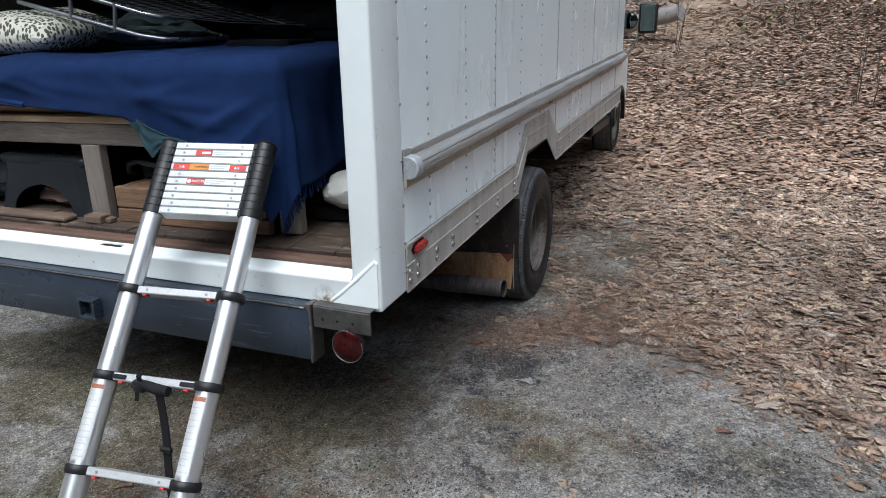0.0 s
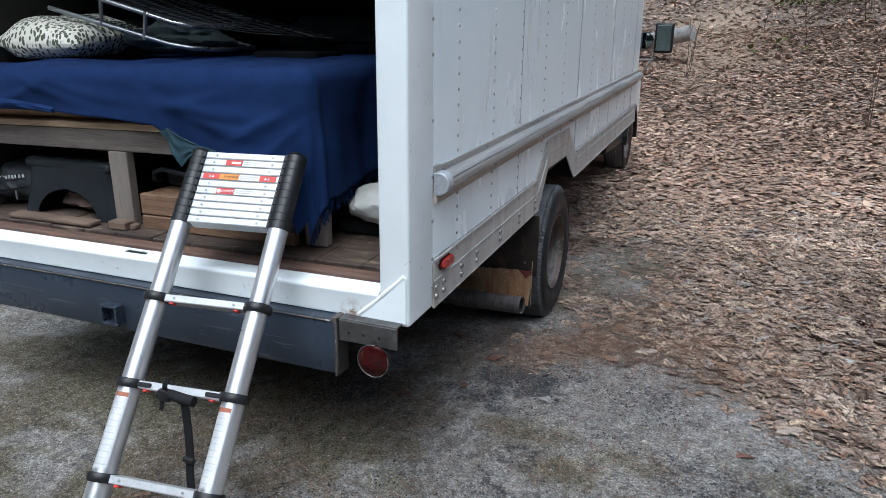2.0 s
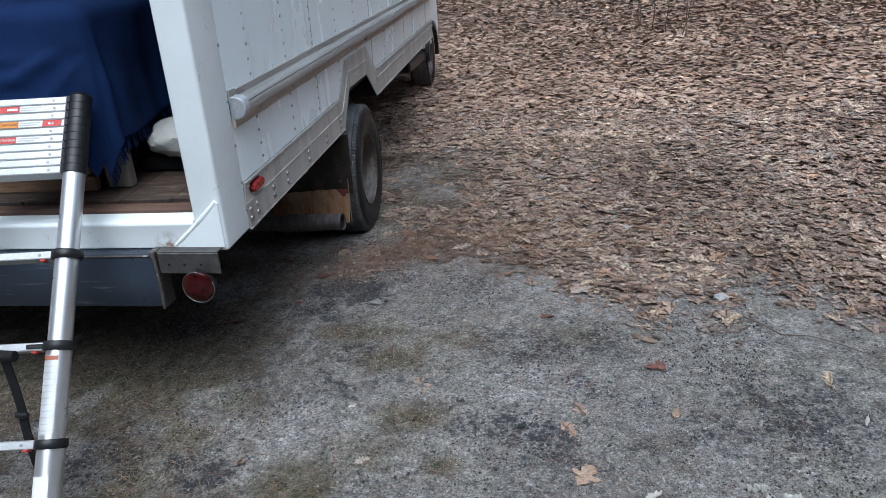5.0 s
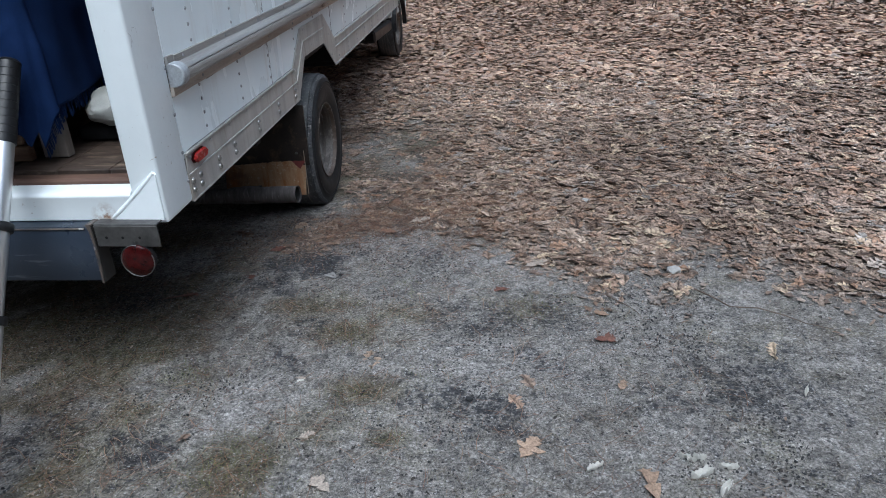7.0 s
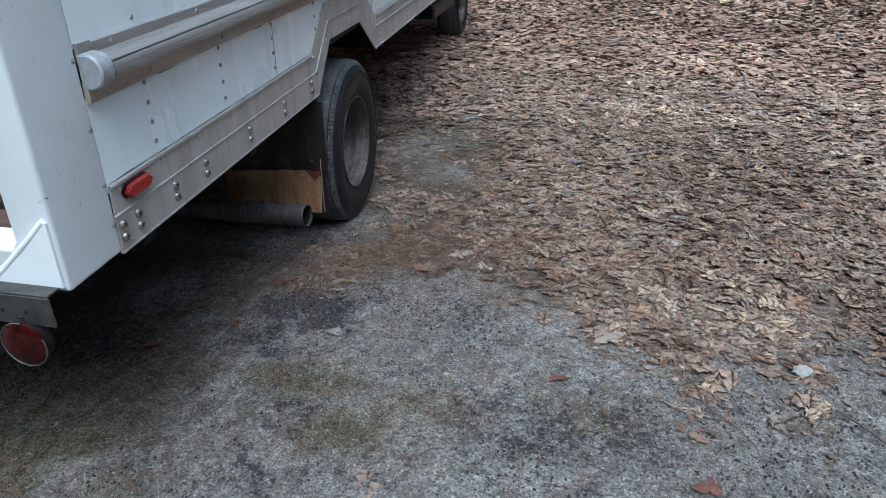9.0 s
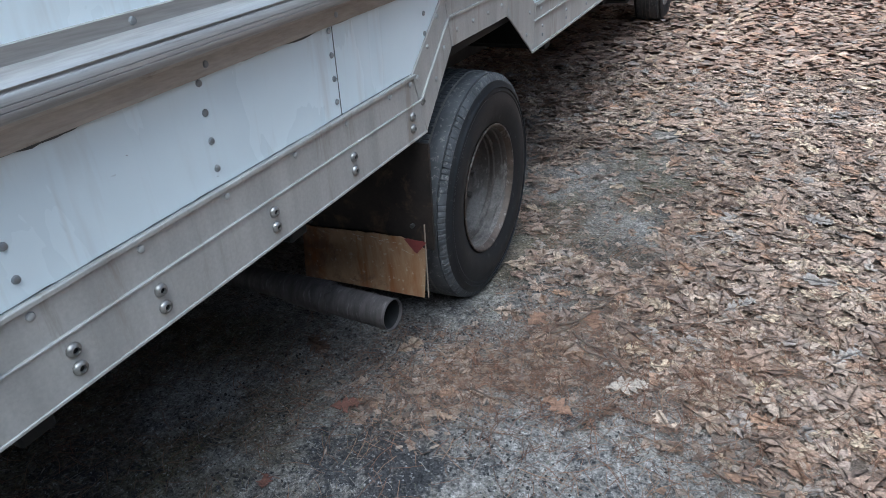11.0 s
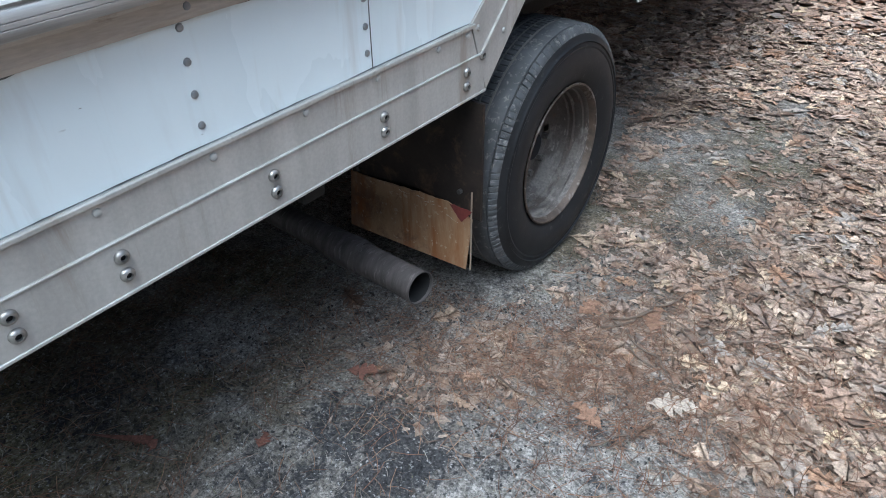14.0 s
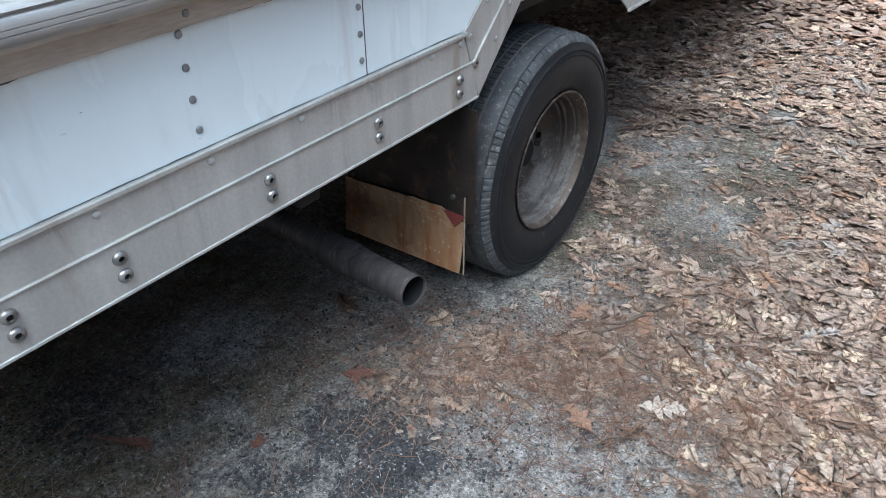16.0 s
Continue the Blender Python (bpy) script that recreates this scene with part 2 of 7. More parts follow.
def rust_plate():
    """Tan primer with runs of orange rust, darker along the top."""
    m, nt, b = new_mat("rust_streaked_plate")
    runs = noise_node(nt, 9, 5, 0.65, (1.5, 1, 0.30), 0.5)
    fine = noise_node(nt, 26, 5, 0.7, (1.2, 1, 0.5))
    blot = noise_node(nt, 13, 7, 0.75, None, 0.8)
    col = mix(nt, ramp(nt, fine, [(0.35, 0.0), (0.65, 1.0)]), (0.35, 0.225, 0.130), (0.285, 0.175, 0.098))
    col = mix(nt, ramp(nt, runs, [(0.46, 0.0), (0.62, 0.9)]), col, (0.24, 0.095, 0.030))
    geo = nt.nodes.new("ShaderNodeNewGeometry")
    xyz = nt.nodes.new("ShaderNodeSeparateXYZ")
    nt.links.new(geo.outputs["Position"], xyz.inputs[0])
    edge = nt.nodes.new("ShaderNodeMapRange")
    edge.inputs["From Min"].default_value, edge.inputs["From Max"].default_value = -0.10, -0.46
    nt.links.new(xyz.outputs["X"], edge.inputs["Value"])
    blot = mix(nt, 0.18, blot, edge.outputs[0], "ADD")
    col = mix(nt, ramp(nt, blot, [(0.58, 0.0), (0.70, 0.7)]), col, (0.135, 0.076, 0.046))
    col = mix(nt, ramp(nt, noise_node(nt, 60, 3, 0.6), [(0.62, 0.0), (0.68, 0.6)]), col, (0.46, 0.38, 0.29))
    nt.links.new(col, b.inputs["Base Color"])
    nt.links.new(ramp(nt, runs, [(0.4, 0.45), (0.6, 0.75)]), b.inputs["Roughness"])
    b.inputs["Metallic"].default_value = 0.1
    bump(nt, b, blot, 0.3, 0.002)
    return m


PLATE = rust_plate()
PIPE = surface("sooty_exhaust_steel", (0.092, 0.080, 0.078), (0.050, 0.044, 0.043), 14, 150, (0.5, 0.75), 0.2, 0.5, 0.0015,
               (0.185, 0.170, 0.168), 30, 0.57, (3.2, 0.7, 0.7))
# Soot black; also painted as shade in bolt sockets, hub bore and latch slot.
SOOT_AND_SHADE = plain("soot", (0.006, 0.006, 0.0065), 0.95)
BLACK = surface("black_plastic", (0.013, 0.013, 0.0145), (0.010, 0.010, 0.011), 14, 220, (0.36, 0.48), 0, 0.15, 0.0006, spec=0.35)
MATT_BLACK = surface("matt_black", (0.011, 0.011, 0.012), (0.008, 0.008, 0.009), 14, 220, (0.7, 0.85), 0, 0.15, 0.0006, spec=0.25)
RED_LENS = surface("red_lens", (0.042, 0.0035, 0.0035), (0.014, 0.002, 0.002), 40, 240, (0.12, 0.22), 0, 0.2, 0.0004, spec=0.28)
MARKER_RED = surface("red_marker_lens", (0.36, 0.024, 0.020), (0.24, 0.017, 0.014), 60, 260, (0.2, 0.3), 0, 0.3, 0.0008)
MIRROR = plain("mirror_glass", (0.24, 0.29, 0.27), 0.03, 1.0)
CHIP = plain("chipped_cream_paint", (0.50, 0.44, 0.36), 0.7)
WORN_EDGE = plain("bare_plate_edge", (0.30, 0.24, 0.18), 0.6)
TAPE = plain("faded_red_tape", (0.15, 0.030, 0.026), 0.6)
RED_TAG = plain("red_sticker", (0.55, 0.045, 0.035), 0.4)
ORANGE_TAG = plain("orange_sticker", (0.72, 0.27, 0.03), 0.4)
WHITE_TAG = plain("white_sticker", (0.80, 0.80, 0.79), 0.4)
DULL_TAG = plain("worn_white_sticker", (0.62, 0.63, 0.64), 0.35, 0.3)
BROWN_TAG = plain("faded_orange_print", (0.36, 0.115, 0.060), 0.5)
GREY_TAG = plain("grey_print", (0.50, 0.51, 0.52), 0.5)
BLACK_TAG = plain("black_print", (0.05, 0.03, 0.02), 0.5)
YELLOW_TAG = plain("yellow_sticker", (0.70, 0.52, 0.05), 0.4)
WOOD_PALE = surface("pale_lumber", (0.56, 0.42, 0.27), (0.42, 0.30, 0.18), 5, 24, (0.6, 0.8), 0, 0.5, 0.0015,
                    (0.24, 0.15, 0.085), 6, 0.58, (0.3, 1, 6), grain=0.7)
WOOD_TAN = surface("rough_tan_board", (0.165, 0.112, 0.078), (0.090, 0.060, 0.043), 7, 60, (0.65, 0.85), 0, 0.6, 0.002,
                   (0.07, 0.045, 0.032), 14, 0.60, (0.4, 1, 2))
WOOD_GREY = surface("grey_lumber", (0.190, 0.160, 0.138), (0.112, 0.093, 0.079), 5, 48, (0.65, 0.85), 0, 0.5, 0.0015,
                    (0.065, 0.046, 0.033), 9, 0.56, (0.3, 1, 6), grain=0.9)
WOOD_POST = surface("grey_upright_lumber", (0.205, 0.176, 0.152), (0.130, 0.108, 0.092), 5, 60, (0.65, 0.85), 0, 0.4, 0.0015,
                    (0.09, 0.07, 0.055), 9, 0.60, (2.0, 2.0, 0.22))
WOOD_ORANGE = surface("pine_planks", (0.215, 0.128, 0.074), (0.125, 0.068, 0.040), 8, 60, (0.55, 0.75), 0, 0.6, 0.002,
                      (0.075, 0.038, 0.022), 13, 0.585, (0.25, 1, 5), grain=0.95)
DECK = surface("worn_deck_boards", (0.074, 0.050, 0.037), (0.034, 0.023, 0.018), 7, 80, (0.5, 0.8), 0, 0.4, 0.002,
               (0.20, 0.152, 0.110), 9, 0.56, (0.6, 2.5, 1), grain=0.7)
DECK_EDGE = surface("rotted_deck_edge", (0.120, 0.066, 0.045), (0.070, 0.040, 0.029), 8, 90, (0.7, 0.9), 0, 0.5, 0.002,
                    (0.20, 0.10, 0.06), 10, 0.6, (0.3, 1, 1))
# Plywood lining, coloured near black to put the dim interior's shade into it.
SHADED_LINER = surface("shade_dark_plywood", (0.020, 0.017, 0.015), (0.014, 0.012, 0.011), 2, 60, (0.7, 0.9), 0, 0.2, 0.001)
FOAM = plain("tan_foam", (0.40, 0.25, 0.14), 0.9)
WHITE_CLOTH = plain("white_plastic_bag", (0.42, 0.425, 0.40), 0.5)
PINK_CLOTH = plain("dusty_pink_cloth", (0.13, 0.085, 0.072), 0.9)
TEAL_CLOTH = surface("teal_lining", (0.026, 0.050, 0.062), (0.018, 0.036, 0.046), 8, 400, (0.85, 0.95), 0, 0.5, 0.001, spec=0.12)
NIGHT_CLOTH = surface("black_bag_fabric", (0.008, 0.009, 0.011), (0.005, 0.006, 0.007), 10, 300, (0.8, 0.95), 0, 0.5, 0.001, spec=0.12)
MOULDED = surface("glossy_black_plastic", (0.017, 0.020, 0.024), (0.012, 0.014, 0.017), 9, 260, (0.30, 0.42), 0, 0.2, 0.0008, spec=0.25)
DARK_CLOTH = surface("dark_bag_fabric", (0.030, 0.034, 0.040), (0.018, 0.021, 0.026), 10, 300, (0.7, 0.9), 0, 0.5, 0.001)
GREEN_CLOTH = surface("grey_green_cloth", (0.060, 0.085, 0.085), (0.035, 0.050, 0.052), 10, 300, (0.8, 0.95), 0, 0.5, 0.002)
NAVY = surface("navy_fleece", (0.0090, 0.0235, 0.082), (0.0070, 0.0185, 0.066), 9, 260, (0.9, 1.0), 0, 0.8, 0.002, (0.0120, 0.0280, 0.086), 60, 0.60, spec=0.12)
TWIG = surface("dry_twig", (0.125, 0.092, 0.070), (0.070, 0.052, 0.040), 20, 160, (0.8, 0.95), 0, 0.4, 0.001)
LOG = surface("weathered_log", (0.235, 0.23, 0.22), (0.15, 0.145, 0.14), 6, 60, (0.8, 0.95), 0, 0.6, 0.006,
              (0.085, 0.08, 0.075), 5, 0.55, (1, 1, 1))
STONE = surface("pebble_stone", (0.36, 0.35, 0.33), (0.24, 0.235, 0.225), 30, 150, (0.8, 0.95), 0, 0.4, 0.001)
CHAR = plain("black_crumbs", (0.020, 0.020, 0.021), 0.8)
BARK = surface("rotted_flakes", (0.050, 0.042, 0.037), (0.026, 0.024, 0.023), 40, 160, (0.7, 0.9), 0, 0.4, 0.001, spec=0.2)
PAPER = plain("white_husk", (0.56, 0.545, 0.50), 0.8)
STEEL_TUBE = plain("chromed_tube", (0.42, 0.43, 0.44), 0.25, 0.9)
DULL_RING = plain("dull_ring_metal", (0.17, 0.165, 0.16), 0.42, 0.6)
DARK_WIRE = plain("dark_wire", (0.06, 0.065, 0.07), 0.4, 0.6)


BLOCKER_BROWN = surface("skyline_blocker_brown", (0.075, 0.070, 0.062), (0.045, 0.042, 0.038), 0.3, 2.0, (0.9, 1.0), 0, 0.0, 0.0, (0.11, 0.105, 0.095), 0.6, 0.55, (1, 1, 0.12))


def leaf_material(name, tones):
    """Dead leaves: each one its own brown, veined and blotched."""
    m, nt, b = new_mat(name)
    geo = nt.nodes.new("ShaderNodeNewGeometry")
    tone = ramp(nt, geo.outputs["Random Per Island"], [(i / (len(tones) - 1), c) for i, c in enumerate(tones)])
    blotch = noise_node(nt, 46, 6, 0.75)
    tone = mix(nt, 0.42, tone, mix(nt, 1.0, tone, ramp(nt, blotch, [(0.34, 0.42), (0.66, 1.6)]), "MULTIPLY"))
    tone = mix(nt, 0.8, tone, mix(nt, 1.0, tone, ramp(nt, noise_node(nt, 1.3, 4, 0.6), [(0.36, (0.74, 0.70, 0.68)), (0.62, (1.20, 1.20, 1.20))]), "MULTIPLY"))
    vein = nt.nodes.new("ShaderNodeAttribute")
    vein.attribute_name = "vein"
    rib = nt.nodes.new("ShaderNodeTexWave")
    rib.inputs["Scale"].default_value, rib.inputs["Distortion"].default_value = 2.2, 0.4
    nt.links.new(vein.outputs["Vector"], rib.inputs["Vector"])
    tone = mix(nt, 0.5, tone, mix(nt, 1.0, tone, ramp(nt, rib.outputs["Fac"], [(0.2, 0.72), (0.9, 1.12)]), "MULTIPLY"))
    nt.links.new(tone, b.inputs["Base Color"])
    b.inputs["Roughness"].default_value = 0.72
    b.inputs["Specular IOR Level"].default_value = 0.25
    fine = noise_node(nt, 150, 5, 0.75)
    tone = mix(nt, 0.60, tone, mix(nt, 1.0, tone, ramp(nt, fine, [(0.36, 0.40), (0.64, 1.6)]), "MULTIPLY"))
    nt.links.new(tone, b.inputs["Base Color"])
    bump(nt, b, mix(nt, 0.5, fine, rib.outputs["Color"]), 0.55, 0.0025)
    return m


TONES = [(0.080, 0.055, 0.042), (0.300, 0.225, 0.182), (0.160, 0.112, 0.088), (0.400, 0.322, 0.262), (0.118, 0.080, 0.062), (0.262, 0.205, 0.175), (0.225, 0.140, 0.096),
         (0.335, 0.255, 0.205), (0.145, 0.108, 0.090), (0.430, 0.345, 0.255), (0.205, 0.152, 0.124), (0.300, 0.190, 0.130), (0.250, 0.228, 0.212), (0.098, 0.066, 0.050), (0.360, 0.288, 0.238)]


def toned(gain):
    return [tuple(gain * c * w for c, w in zip(tone, (1.015, 0.995, 0.955))) for tone in TONES]


LEAF = leaf_material("dead_leaves", toned(1.55))
FAR_LEAF = leaf_material("bank_leaves", [(r * 1.04, g * 0.985, b * 0.955) for r, g, b in toned(1.42)])
NEAR_LEAF = leaf_material("trodden_leaves", toned(1.12))
SCRAP = leaf_material("leaf_scraps", [(0.085, 0.060, 0.046), (0.30, 0.235, 0.185), (0.135, 0.098, 0.078), (0.38, 0.315, 0.26), (0.165, 0.115, 0.088), (0.23, 0.155, 0.110), (0.21, 0.178, 0.156), (0.33, 0.265, 0.215)])
FIBRE = leaf_material("dead_stalks", [(0.30, 0.28, 0.26), (0.055, 0.050, 0.046), (0.20, 0.172, 0.140), (0.11, 0.10, 0.094), (0.035, 0.033, 0.033), (0.34, 0.32, 0.29), (0.15, 0.12, 0.092), (0.045, 0.042, 0.041)])
NEEDLE = leaf_material("pine_needles", [(0.065, 0.036, 0.025), (0.20, 0.105, 0.065), (0.10, 0.052, 0.034), (0.28, 0.18, 0.115), (0.145, 0.072, 0.045)])
GRASS = leaf_material("dry_grass", [(0.080, 0.105, 0.026), (0.125, 0.135, 0.045), (0.22, 0.18, 0.10), (0.10, 0.11, 0.04)])
GREEN_MOSS = leaf_material("green_moss", [(0.100, 0.118, 0.030), (0.150, 0.150, 0.048), (0.075, 0.092, 0.026), (0.170, 0.155, 0.060)])
RED_LEAF = leaf_material("russet_leaf", [(0.150, 0.070, 0.052), (0.165, 0.082, 0.062)])
TAN_LEAF = leaf_material("tan_leaf", [(0.30, 0.215, 0.155), (0.255, 0.18, 0.128)])
RUST_LEAF = leaf_material("rust_leaf", [(0.255, 0.155, 0.105), (0.225, 0.138, 0.095)])
YELLOW_LEAF = leaf_material("yellow_leaf", [(0.46, 0.37, 0.24), (0.42, 0.34, 0.22)])
PALE_LEAF = leaf_material("pale_leaf", [(0.36, 0.31, 0.26), (0.33, 0.28, 0.235)])
MOSS = leaf_material("moss", [(0.055, 0.070, 0.018), (0.085, 0.095, 0.028), (0.07, 0.065, 0.025)])
BRUSH = leaf_material("dead_brush", [(0.070, 0.052, 0.042), (0.105, 0.078, 0.060), (0.050, 0.040, 0.034)])


def ground_material():
    """Grey sandy soil with black sooty patches, mossy spots, painted shade by the truck and brown humus under the
    leaves.
    """
    m, nt, b = new_mat("sandy_soil")
    grain = noise_node(nt, 120, 6, 0.85)
    mid = noise_node(nt, 34, 8, 0.82)
    big = noise_node(nt, 1.7, 6, 0.65)
    patch = noise_node(nt, 3.4, 8, 0.75, None, 0.6)
    clot = mix(nt, 0.45, noise_node(nt, 58, 4, 0.7), noise_node(nt, 17, 5, 0.7))
    col = mix(nt, ramp(nt, mid, [(0.36, 0.0), (0.62, 1.0)]), (0.098, 0.090, 0.082), (0.296, 0.279, 0.261))
    col = mix(nt, ramp(nt, patch, [(0.56, 0.0), (0.70, 0.5)]), col, (0.150, 0.128, 0.098))
    reach = ramp(nt, patch, [(0.32, 0.30), (0.46, 0.0)])
    geo = nt.nodes.new("ShaderNodeNewGeometry")
    warp = nt.nodes.new("ShaderNodeMix")
    warp.data_type, warp.blend_type = "RGBA", "LINEAR_LIGHT"
    warp.inputs[0].default_value = 0.22
    tex = nt.nodes.new("ShaderNodeTexNoise")
    tex.inputs["Scale"].default_value, tex.inputs["Detail"].default_value = 7.0, 6.0
    nt.links.new(geo.outputs["Position"], tex.inputs["Vector"])
    nt.links.new(geo.outputs["Position"], warp.inputs[6])
    nt.links.new(tex.outputs["Color"], warp.inputs[7])
    flat = nt.nodes.new("ShaderNodeVectorMath")
    flat.operation = "MULTIPLY"
    flat.inputs[1].default_value = (1, 1, 0)
    nt.links.new(warp.outputs[2], flat.inputs[0])
    # sooty stains on the soil: place, reach and depth
    for x, y, r, k in ((0.12, 0.98, 0.24, 1.0), (0.06, 0.78, 0.15, 0.7), (0.12, 0.90, 0.16, 0.8), (-0.03, 0.77, 0.14, 0.6), (0.14, 1.25, 0.08, 0.8),
                       (0.51, 1.34, 0.07, 0.5), (0.37, 1.11, 0.08, 0.4), (0.73, 1.05, 0.12, 0.6), (1.04, 0.46, 0.20, 0.5), (1.32, 0.52, 0.16, 0.5),
                       (0.82, 0.50, 0.14, 0.4), (0.25, 0.18, 0.13, 0.5), (0.28, 0.42, 0.10, 0.4), (1.05, -0.15, 0.17, 0.65), (0.88, -0.07, 0.17, 0.55),
                       (-0.07, -0.34, 0.16, 0.7), (-0.44, -0.33, 0.20, 0.5), (1.94, 0.04, 0.30, 0.5), (1.64, -0.06, 0.17, 0.4), (1.25, 0.18, 0.15, 0.45),
                       (2.07, 1.00, 0.13, 0.4), (0.78, 1.52, 0.06, 0.5), (-0.58, 0.64, 0.22, 0.5), (0.10, 3.40, 0.15, 0.5), (0.55, 2.75, 0.16, 0.6), (0.30, 2.35, 0.12, 0.5)):
        d = nt.nodes.new("ShaderNodeVectorMath")
        d.operation = "DISTANCE"
        d.inputs[1].default_value = (x, y, 0.0)
        nt.links.new(flat.outputs[0], d.inputs[0])
        reach = mix(nt, 1.0, reach, ramp(nt, d.outputs["Value"], [(r * 0.25, k), (r * 1.15, 0.0)]), "LIGHTEN")
    moss = mix(nt, 1.0, ramp(nt, noise_node(nt, 4.6, 7, 0.7, None, 0.5), [(0.50, 0.0), (0.66, 0.7)]), ramp(nt, noise_node(nt, 85, 4, 0.7), [(0.44, 0.15), (0.56, 1.0)]), "MULTIPLY")
    col = mix(nt, moss, col, mix(nt, ramp(nt, big, [(0.45, 0.0), (0.55, 1.0)]), (0.130, 0.106, 0.076), (0.112, 0.106, 0.062)))
    col = mix(nt, 1.0, col, ramp(nt, big, [(0.36, 0.78), (0.60, 1.08)]), "MULTIPLY")
    turf_and_shade = nt.nodes.new("ShaderNodeAttribute")
    turf_and_shade.attribute_name = "turf_and_shade"
    col = mix(nt, mix(nt, 1.0, turf_and_shade.outputs["Fac"], ramp(nt, clot, [(0.40, 0.40), (0.54, 1.0)]), "MULTIPLY"), col,
              mix(nt, ramp(nt, big, [(0.4, 0.0), (0.6, 1.0)]), (0.092, 0.072, 0.048), (0.088, 0.080, 0.042)))
    pale = nt.nodes.new("ShaderNodeAttribute")
    pale.attribute_name = "pale"
    col = mix(nt, mix(nt, 0.45, (0, 0, 0), pale.outputs["Fac"]), col, mix(nt, ramp(nt, mid, [(0.36, 0.0), (0.62, 1.0)]), (0.140, 0.132, 0.126), (0.345, 0.327, 0.315)))
    # black specks everywhere, crowding together inside the stains
    lift = mix(nt, 0.18, clot, reach, "ADD")
    col = mix(nt, ramp(nt, lift, [(0.525, 0.0), (0.635, 0.92)]), col, (0.033, 0.034, 0.039))
    col = mix(nt, ramp(nt, noise_node(nt, 105, 3, 0.6), [(0.60, 0.0), (0.67, 0.5)]), col, (0.46, 0.46, 0.455))
    # humus under the leaf litter, by the same field that spreads the leaves
    att = nt.nodes.new("ShaderNodeAttribute")
    att.attribute_name = "litter"
    col = mix(nt, att.outputs["Fac"], col, mix(nt, ramp(nt, mid, [(0.35, 0.0), (0.65, 1.0)]), (0.085, 0.064, 0.050), (0.200, 0.156, 0.124)))
    sand = nt.nodes.new("ShaderNodeAttribute")
    sand.attribute_name = "sand"
    col = mix(nt, sand.outputs["Fac"], col, mix(nt, mid, (0.24, 0.175, 0.120), (0.40, 0.315, 0.235)))
    col = mix(nt, 0.8, col, mix(nt, 1.0, col, ramp(nt, grain, [(0.38, 0.10), (0.62, 1.9)]), "MULTIPLY"))
    clods = mix(nt, 0.5, noise_node(nt, 15, 5, 0.7, None, 0.4), noise_node(nt, 31, 4, 0.7))
    col = mix(nt, 0.75, col, mix(nt, 1.0, col, ramp(nt, clods, [(0.40, 0.52), (0.60, 1.34)]), "MULTIPLY"))
    nt.links.new(col, b.inputs["Base Color"])
    b.inputs["Roughness"].default_value = 0.95
    b.inputs["Specular IOR Level"].default_value = 0.2
    bump(nt, b, mix(nt, 0.45, grain, clot), 1.0, 0.010)
    return m


SOIL = ground_material()


# ---- builders ----
RAKE = 0.045  # the truck body stands nose-up by this slope
LEAN = 0.013  # and its far side a little lower


def bm_box(bm, lo, hi, bevel=0.0, segs=1):
    r = bmesh.ops.create_cube(bm, size=1.0)
    vs = r["verts"]
    for v in vs:
        v.co = Vector([(a + b) / 2 + c * (b - a) for a, b, c in zip(lo, hi, v.co)])
    if bevel:
        es = list({e for v in vs for e in v.link_edges})
        bmesh.ops.bevel(bm, geom=es, offset=bevel, segments=segs, affect="EDGES", profile=0.5)
    return bm


def box(lo, hi, bevel=0.004, segs=1):
    return bm_box(bmesh.new(), lo, hi, bevel, segs)


def prism(poly, axis, a, b, bevel=0.0):
    """A polygon of two coordinates pushed along the third axis from a to b."""
    bm = bmesh.new()
    others = [i for i in range(3) if i != axis]
    rings = []
    for d in (a, b):
        ring = []
        for p in poly:
            co = [0, 0, 0]
            co[axis], co[others[0]], co[others[1]] = d, p[0], p[1]
            ring.append(bm.verts.new(co))
        rings.append(ring)
    n = len(poly)
    bm.faces.new(rings[0])
    bm.faces.new(rings[1][::-1])
    for i in range(n):
        bm.faces.new((rings[0][i], rings[1][i], rings[1][(i + 1) % n], rings[0][(i + 1) % n]))
    bmesh.ops.recalc_face_normals(bm, faces=bm.faces)
    if bevel:
        bmesh.ops.bevel(bm, geom=list(bm.edges), offset=bevel, segments=1, affect="EDGES")
    return bm


def tube_into(bm, pts, radius, sides=10, closed_ends=True):
    """A round bar through the points; radius: one number or one for each point."""
    pts = [Vector(p) for p in pts]
    rad = radius if isinstance(radius, (list, tuple)) else [radius] * len(pts)
    rings, up = [], None
    for i, p in enumerate(pts):
        d = (pts[min(i + 1, len(pts) - 1)] - pts[max(i - 1, 0)]).normalized()
        ref = up if up else (Vector((0, 0, 1)) if abs(d.z) < 0.9 else Vector((1, 0, 0)))
        side = d.cross(ref).normalized()
        up = side.cross(d).normalized()
        rings.append([bm.verts.new(p + rad[i] * (math.cos(a) * side + math.sin(a) * up))
                      for a in (2 * math.pi * k / sides for k in range(sides))])
    for r0, r1 in zip(rings, rings[1:]):
        for k in range(sides):
            bm.faces.new((r0[k], r0[(k + 1) % sides], r1[(k + 1) % sides], r1[k]))
    if closed_ends:
        bm.faces.new(rings[0][::-1])
        bm.faces.new(rings[-1])
    return bm


def tube(pts, radius, sides=12, closed_ends=True):
    return tube_into(bmesh.new(), pts, radius, sides, closed_ends)


